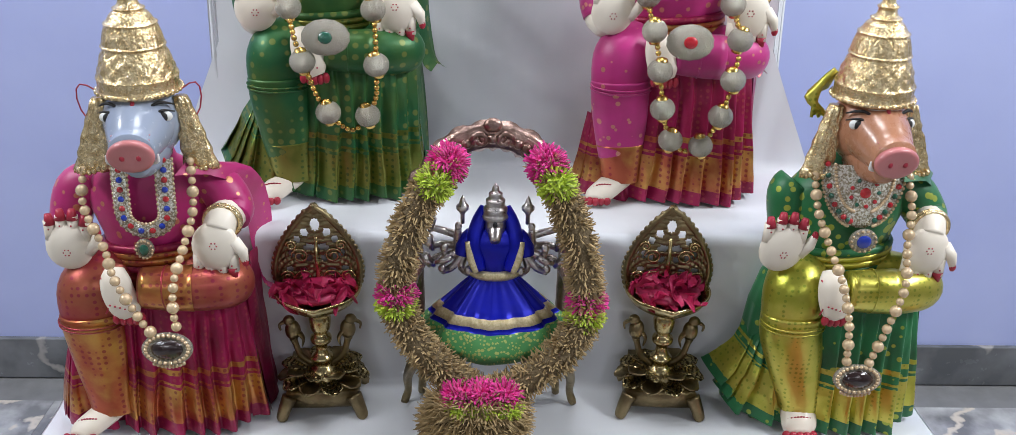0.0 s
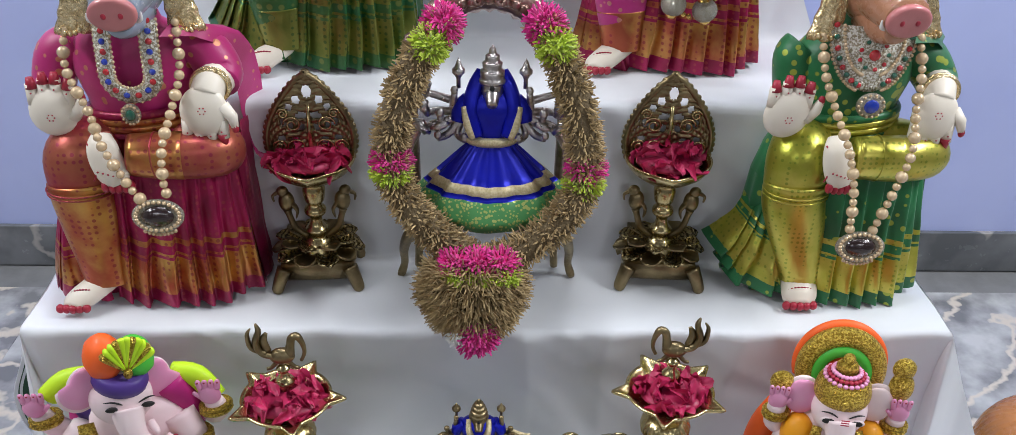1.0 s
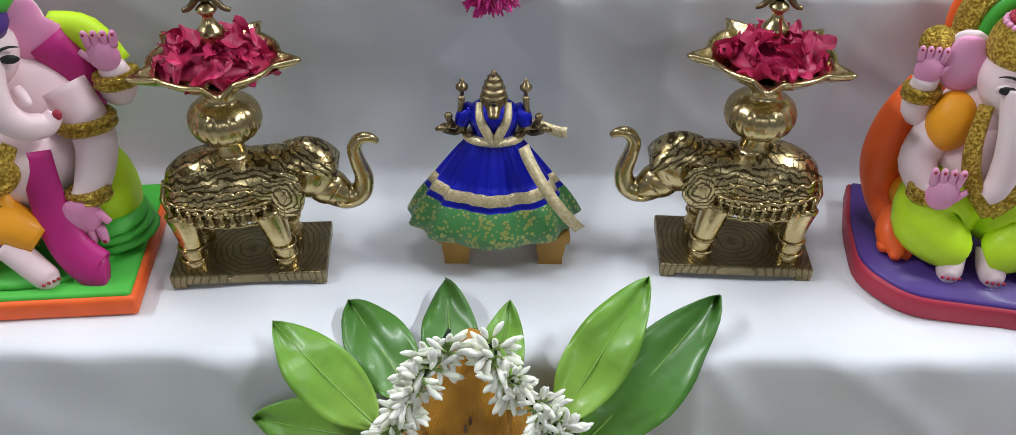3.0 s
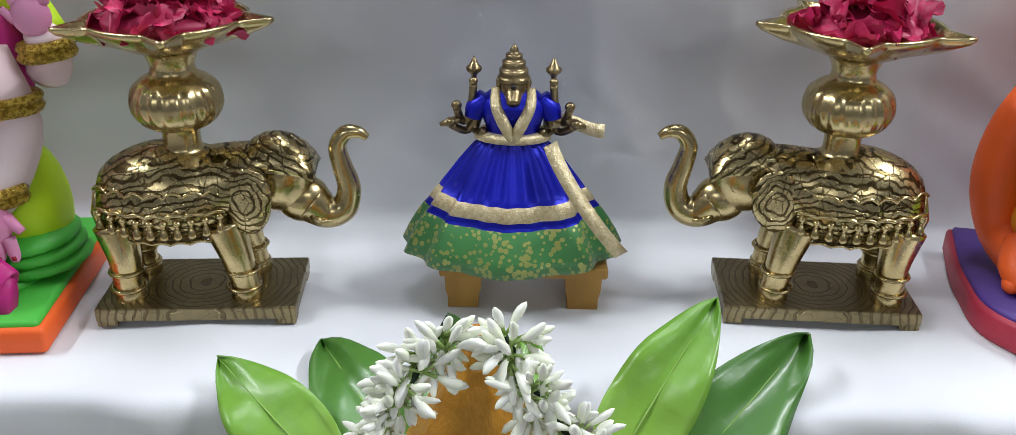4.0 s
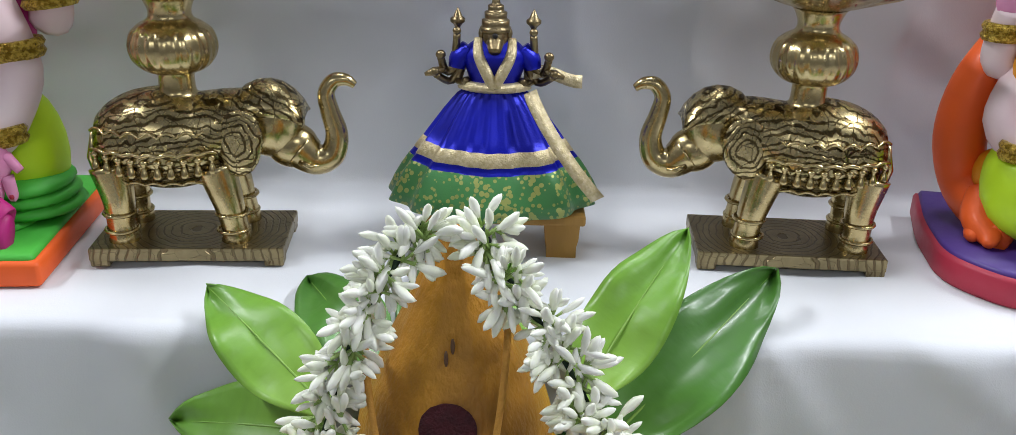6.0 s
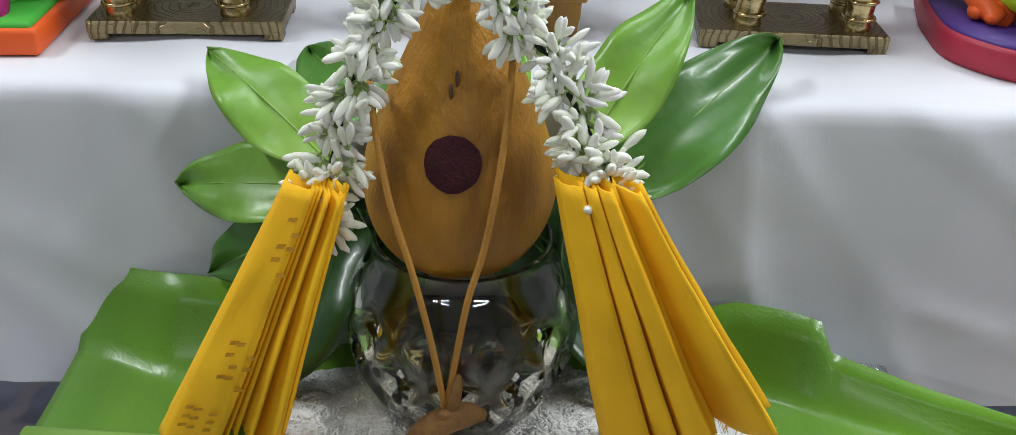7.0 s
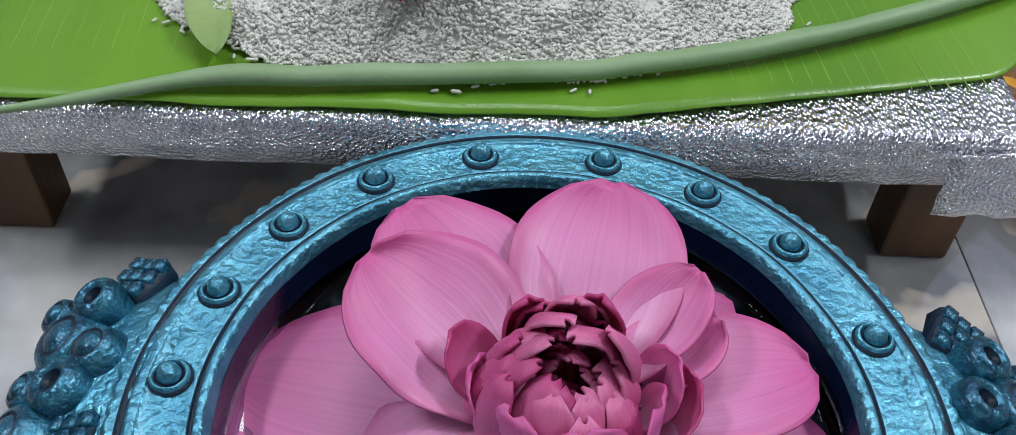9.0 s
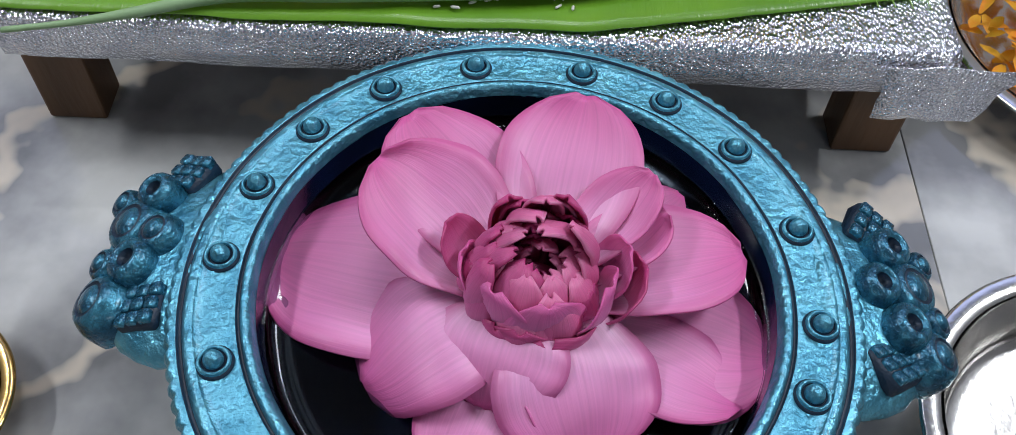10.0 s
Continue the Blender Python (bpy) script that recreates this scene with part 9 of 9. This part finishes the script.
# tassel below
bm = bmesh.new()
tc_ = Vector((-0.022, 0.930, 0.010)) - Vector((GY.x, GY.y, 0))
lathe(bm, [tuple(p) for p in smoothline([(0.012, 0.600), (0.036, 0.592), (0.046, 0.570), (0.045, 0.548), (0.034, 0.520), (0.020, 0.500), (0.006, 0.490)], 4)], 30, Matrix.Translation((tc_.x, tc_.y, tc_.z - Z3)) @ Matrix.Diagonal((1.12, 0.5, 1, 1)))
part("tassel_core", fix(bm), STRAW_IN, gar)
sites = []
for i in range(3800):
    z = random.uniform(0.505, 0.596)
    r = float(np.interp(z, [0.49, 0.50, 0.52, 0.548, 0.57, 0.592, 0.60], [0.006, 0.020, 0.034, 0.045, 0.046, 0.036, 0.012])) * 1.02
    a = random.uniform(0, 2 * pi)
    o = Vector((cos(a), sin(a) * 0.6, 0))
    sites.append((Vector((tc_.x + r * 1.12 * cos(a), tc_.y + r * 0.5 * sin(a), z - Z3 + tc_.z)), o * random.uniform(0.5, 1.0) + Vector((random.uniform(-0.2, 0.2), 0, random.uniform(-0.9, 0.6)))))
fibres("fibre", sites, 0.015, 0.0010, STRAW, gar)
tuft((-0.018, 0.918, 0.512), 0.025, 620, HOT_PINK, "hot pink tuft")
tuft((-0.040, 0.908, 0.514), 0.011, 140, WHITE_P, "small white tuft")

# ---------------------------------------------------------------- brass lamps with pierced leaf-shaped backs
def leaf_lamp(place, rz):
    th = thing("leaf_lamp", place, "aged brass lamp with a pierced leaf-shaped back and bird brackets", "oil lamp", "pair of leaf-backed lamps", rz=rz)
    bm = bmesh.new()
    for cx in (-1, 1):
        for cy in (-1, 1):
            limb(bm, [(cx * 0.040, cy * 0.032, 0.030, 0.010), (cx * 0.046, cy * 0.036, 0.016, 0.0085), (cx * 0.050, cy * 0.038, 0.004, 0.0075), (cx * 0.051, cy * 0.038, 0.001, 0.006)], 4, 10)
    rings = [[Vector((w * x, w * 0.78 * y, z)) for x, y in ((-1, -1), (0, -1.04), (1, -1), (1.04, 0), (1, 1), (0, 1.04), (-1, 1), (-1.04, 0))] for z, w in ((0.012, 0.040), (0.016, 0.044), (0.034, 0.044), (0.038, 0.040))]
    loop_grid(bm, rings, True, True, True)
    part("footed_base", fix(bm), BRASS_OLD, th, "square footed base")
    lot = None
    for ring, (n, r0, r1, z0, z1, w) in enumerate(((10, 0.022, 0.058, 0.040, 0.042, 0.030), (9, 0.018, 0.050, 0.046, 0.062, 0.028))):
        for k in range(n):
            a = 2 * pi * k / n + ring * 0.3
            bm = bmesh.new()
            d = Vector((cos(a), sin(a) * 0.82, 0))
            sheet(bm, d * r0 + Vector((0, 0, z0)), d * r1 + Vector((0, 0, z1)), w, (0, 0, 1), petal_shape, 7, 6, cup=0.22, curl=-0.12, seed=k)
            thick(part("lotus_leaf", bm, BRASS_OLD if k % 2 else CARVED, th), 0.002)
    bm = bmesh.new()
    lathe(bm, [tuple(p) for p in smoothline([(0.022, 0.038), (0.016, 0.052), (0.010, 0.060), (0.0145, 0.068), (0.009, 0.076), (0.0075, 0.086), (0.013, 0.092), (0.013, 0.098), (0.009, 0.104), (0.012, 0.110), (0.014, 0.124), (0.013, 0.132), (0.019, 0.138)], 4)], 28, cap=False)
    part("pillar", fix(bm), BRASS, th, "turned brass pillar")
    for sx in (-1, 1):
        bm = bmesh.new()
        limb(bm, [(sx * 0.012, 0, 0.058, 0.004), (sx * 0.026, 0, 0.070, 0.0045), (sx * 0.032, 0, 0.088, 0.004), (sx * 0.034, 0, 0.096, 0.0055)], 4, 8)
        blob(bm, (sx * 0.034, 0, 0.108), (0.010, 0.008, 0.014), 12, 8)
        blob(bm, (sx * 0.038, 0, 0.122), (0.0075, 0.006, 0.007), 10, 8)
        limb(bm, [(sx * 0.042, 0, 0.121, 0.003), (sx * 0.050, 0, 0.116, 0.002), (sx * 0.049, 0, 0.108, 0.0012)], 3, 6)
        limb(bm, [(sx * 0.030, 0, 0.108, 0.006), (sx * 0.022, 0, 0.096, 0.005), (sx * 0.024, 0, 0.084, 0.002)], 3, 8, flat=0.5)
        part("bird_bracket", bm, BRASS_OLD, th, "parrot-shaped bracket")
    bm = bmesh.new()
    rip = lambda a, r, z: star(a, [radians(-90)], 0.5, 0.14 if r > 0.03 else 0)
    lathe(bm, [(0.012, 0.136), (0.030, 0.142), (0.046, 0.154), (0.0525, 0.164), (0.0535, 0.168), (0.050, 0.168), (0.042, 0.158), (0.026, 0.149), (0.0001, 0.148)], 72, ripple=rip, cap=False)
    part("lamp_bowl", fix(bm), BRASS, th, "shallow brass bowl with a spout")
    # pierced back: rim, veins and scroll bosses
    def edge(s):
        return 0.055 * (sin(pi * min(1, 0.30 + 0.70 * s)) ** 0.75) * (1 - 0.25 * s)
    back = new("pierced_back")
    back.parent = th
    back.matrix_local = pose(0, 0.020, 0.158, 3, 0, 0)
    bm = bmesh.new()
    H = 0.112
    left = [(-edge(k / 16), 0, H * k / 16) for k in range(17)]
    tube(bm, left + [(0, 0, H + 0.004)] + [(-x, y, z) for x, y, z in reversed(left)], 0.0042, 8)
    for k in range(17):
        for sx in (-1, 1):
            blob(bm, (sx * (edge(k / 16) + 0.002), 0, H * k / 16), (0.0042, 0.003, 0.0042), 8, 6)
    part("scalloped_rim", bm, BRASS_OLD, back)
    # cast plate, pierced with drop-shaped holes
    holes = [(0.0, 0.80, 0.0058, 0.0085)]
    for sx in (-1, 1):
        holes += [(sx * 0.0135, 0.70, 0.0050, 0.0060), (sx * 0.0225, 0.62, 0.0040, 0.0062), (sx * 0.0085, 0.52, 0.0075, 0.0050), (sx * 0.0090, 0.38, 0.0048, 0.0052), (sx * 0.0230, 0.40, 0.0042, 0.0058), (sx * 0.0310, 0.44, 0.0034, 0.0060), (sx * 0.0180, 0.22, 0.0055, 0.0050), (sx * 0.0340, 0.24, 0.0042, 0.0058)]
    bm = bmesh.new()
    NU, NV = 56, 60
    grid = []
    for j in range(NV + 1):
        v = j / NV
        w = edge(v)
        row = []
        for i in range(NU + 1):
            x, z = w * (2 * i / NU - 1), H * v
            swirl = 0.0012 * sin(1100 * sqrt((abs(x) - 0.020) ** 2 + (z - H * 0.42) ** 2)) + 0.0010 * sin(900 * sqrt((abs(x) - 0.016) ** 2 + (z - H * 0.12) ** 2))
            row.append(bm.verts.new((x, -0.0025 + swirl + 0.002 * (2 * i / NU - 1) ** 2, z)))
        grid.append(row)
    for j in range(NV):
        for i in range(NU):
            c = (grid[j][i].co + grid[j + 1][i + 1].co) / 2
            if any(((c.x - hx_) / rx_) ** 2 + ((c.z - H * hz_) / rz_) ** 2 < 1 for hx_, hz_, rx_, rz_ in holes):
                continue
            bm.faces.new((grid[j][i], grid[j][i + 1], grid[j + 1][i + 1], grid[j + 1][i]))
    thick(part("pierced_plate", bm, BRASS_OLD, back, "cast plate with scroll relief and drop-shaped holes"), 0.0026)
    bm = bmesh.new()
    for sx in (-1, 1):
        for cx_, cz_, r_ in ((0.020, 0.42, 0.011), (0.016, 0.14, 0.012), (0.036, 0.16, 0.009), (0.030, 0.55, 0.007)):
            tube(bm, [(sx * (cx_ + r_ * cos(q) * (1 - q / 13)), -0.0045, H * cz_ + r_ * sin(q) * (1 - q / 13)) for q in [k * 0.5 for k in range(20)]], 0.0013, 6)
    tube(bm, [(0, -0.0045, 0.0), (0, -0.005, H * 0.3), (0, -0.0045, H * 0.66)], [0.004, 0.003, 0.002], 8)
    part("scrollwork", bm, BRASS, back, "raised floral scrolls")
    return th


LL, LR = Vector((-0.2185, 1.066, Z3)), Vector((0.2145, 1.072, Z3))
leaf_lamp(LL, 4)
leaf_lamp(LR, -3)
petals_in("flower_petals", LL + Vector((0, -0.006, 0.158)), 0.044, 0.040, 0.026, 46, 83, "limp crimson petals heaped in the lamp bowl", (0.024, 0.036))
petals_in("flower_petals", LR + Vector((0, -0.006, 0.158)), 0.044, 0.040, 0.026, 46, 95, "limp crimson petals heaped in the lamp bowl", (0.024, 0.036))

# ---------------------------------------------------------------- lacquered drums beside the stand
LACQUER = mat("amber_lacquer", (0.50, 0.20, 0.03), 0.28, second=(0.40, 0.13, 0.02), scale=20, fine=120, stretch=(1, 1, 0.3), bump=0.08, coat=0.5)
LACQUER_LIGHT = mat("honey_lacquer", (0.62, 0.36, 0.05), 0.3, second=(0.54, 0.28, 0.03), scale=20, fine=120, bump=0.05, coat=0.5)


def ribbed_pot(place, rz):
    th = thing("ribbed_pot", place, "round ribbed amber lacquer pot on a turned foot", "pot", "ribbed pots beside the stand", rz=rz)
    bm = bmesh.new()
    lathe(bm, [tuple(p) for p in smoothline([(0.060, 0.0), (0.064, 0.010), (0.040, 0.026), (0.032, 0.08), (0.036, 0.12), (0.055, 0.14)], 4)], 32)
    part("turned_foot", bm, LACQUER, th)
    bm = bmesh.new()
    lathe(bm, [tuple(p) for p in smoothline([(0.040, 0.135), (0.080, 0.155), (0.104, 0.195), (0.106, 0.235), (0.092, 0.270), (0.070, 0.288), (0.055, 0.292)], 5)], 144, ripple=lambda a, r, z: 1 + 0.03 * (abs(sin(a * 24)) - 0.5) if z > 0.15 else 1)
    part("ribbed_body", bm, LACQUER, th, "amber body with upright ribs")
    bm = bmesh.new()
    lathe(bm, [tuple(p) for p in smoothline([(0.060, 0.288), (0.058, 0.294), (0.030, 0.300), (0.0001, 0.302)], 4)], 32, cap=False)
    part("lid", bm, LACQUER_LIGHT, th, "smooth honey coloured top")
    return th


ribbed_pot((0.790, 1.010, 0.0), 0)
ribbed_pot((-0.800, 1.010, 0.0), 0)
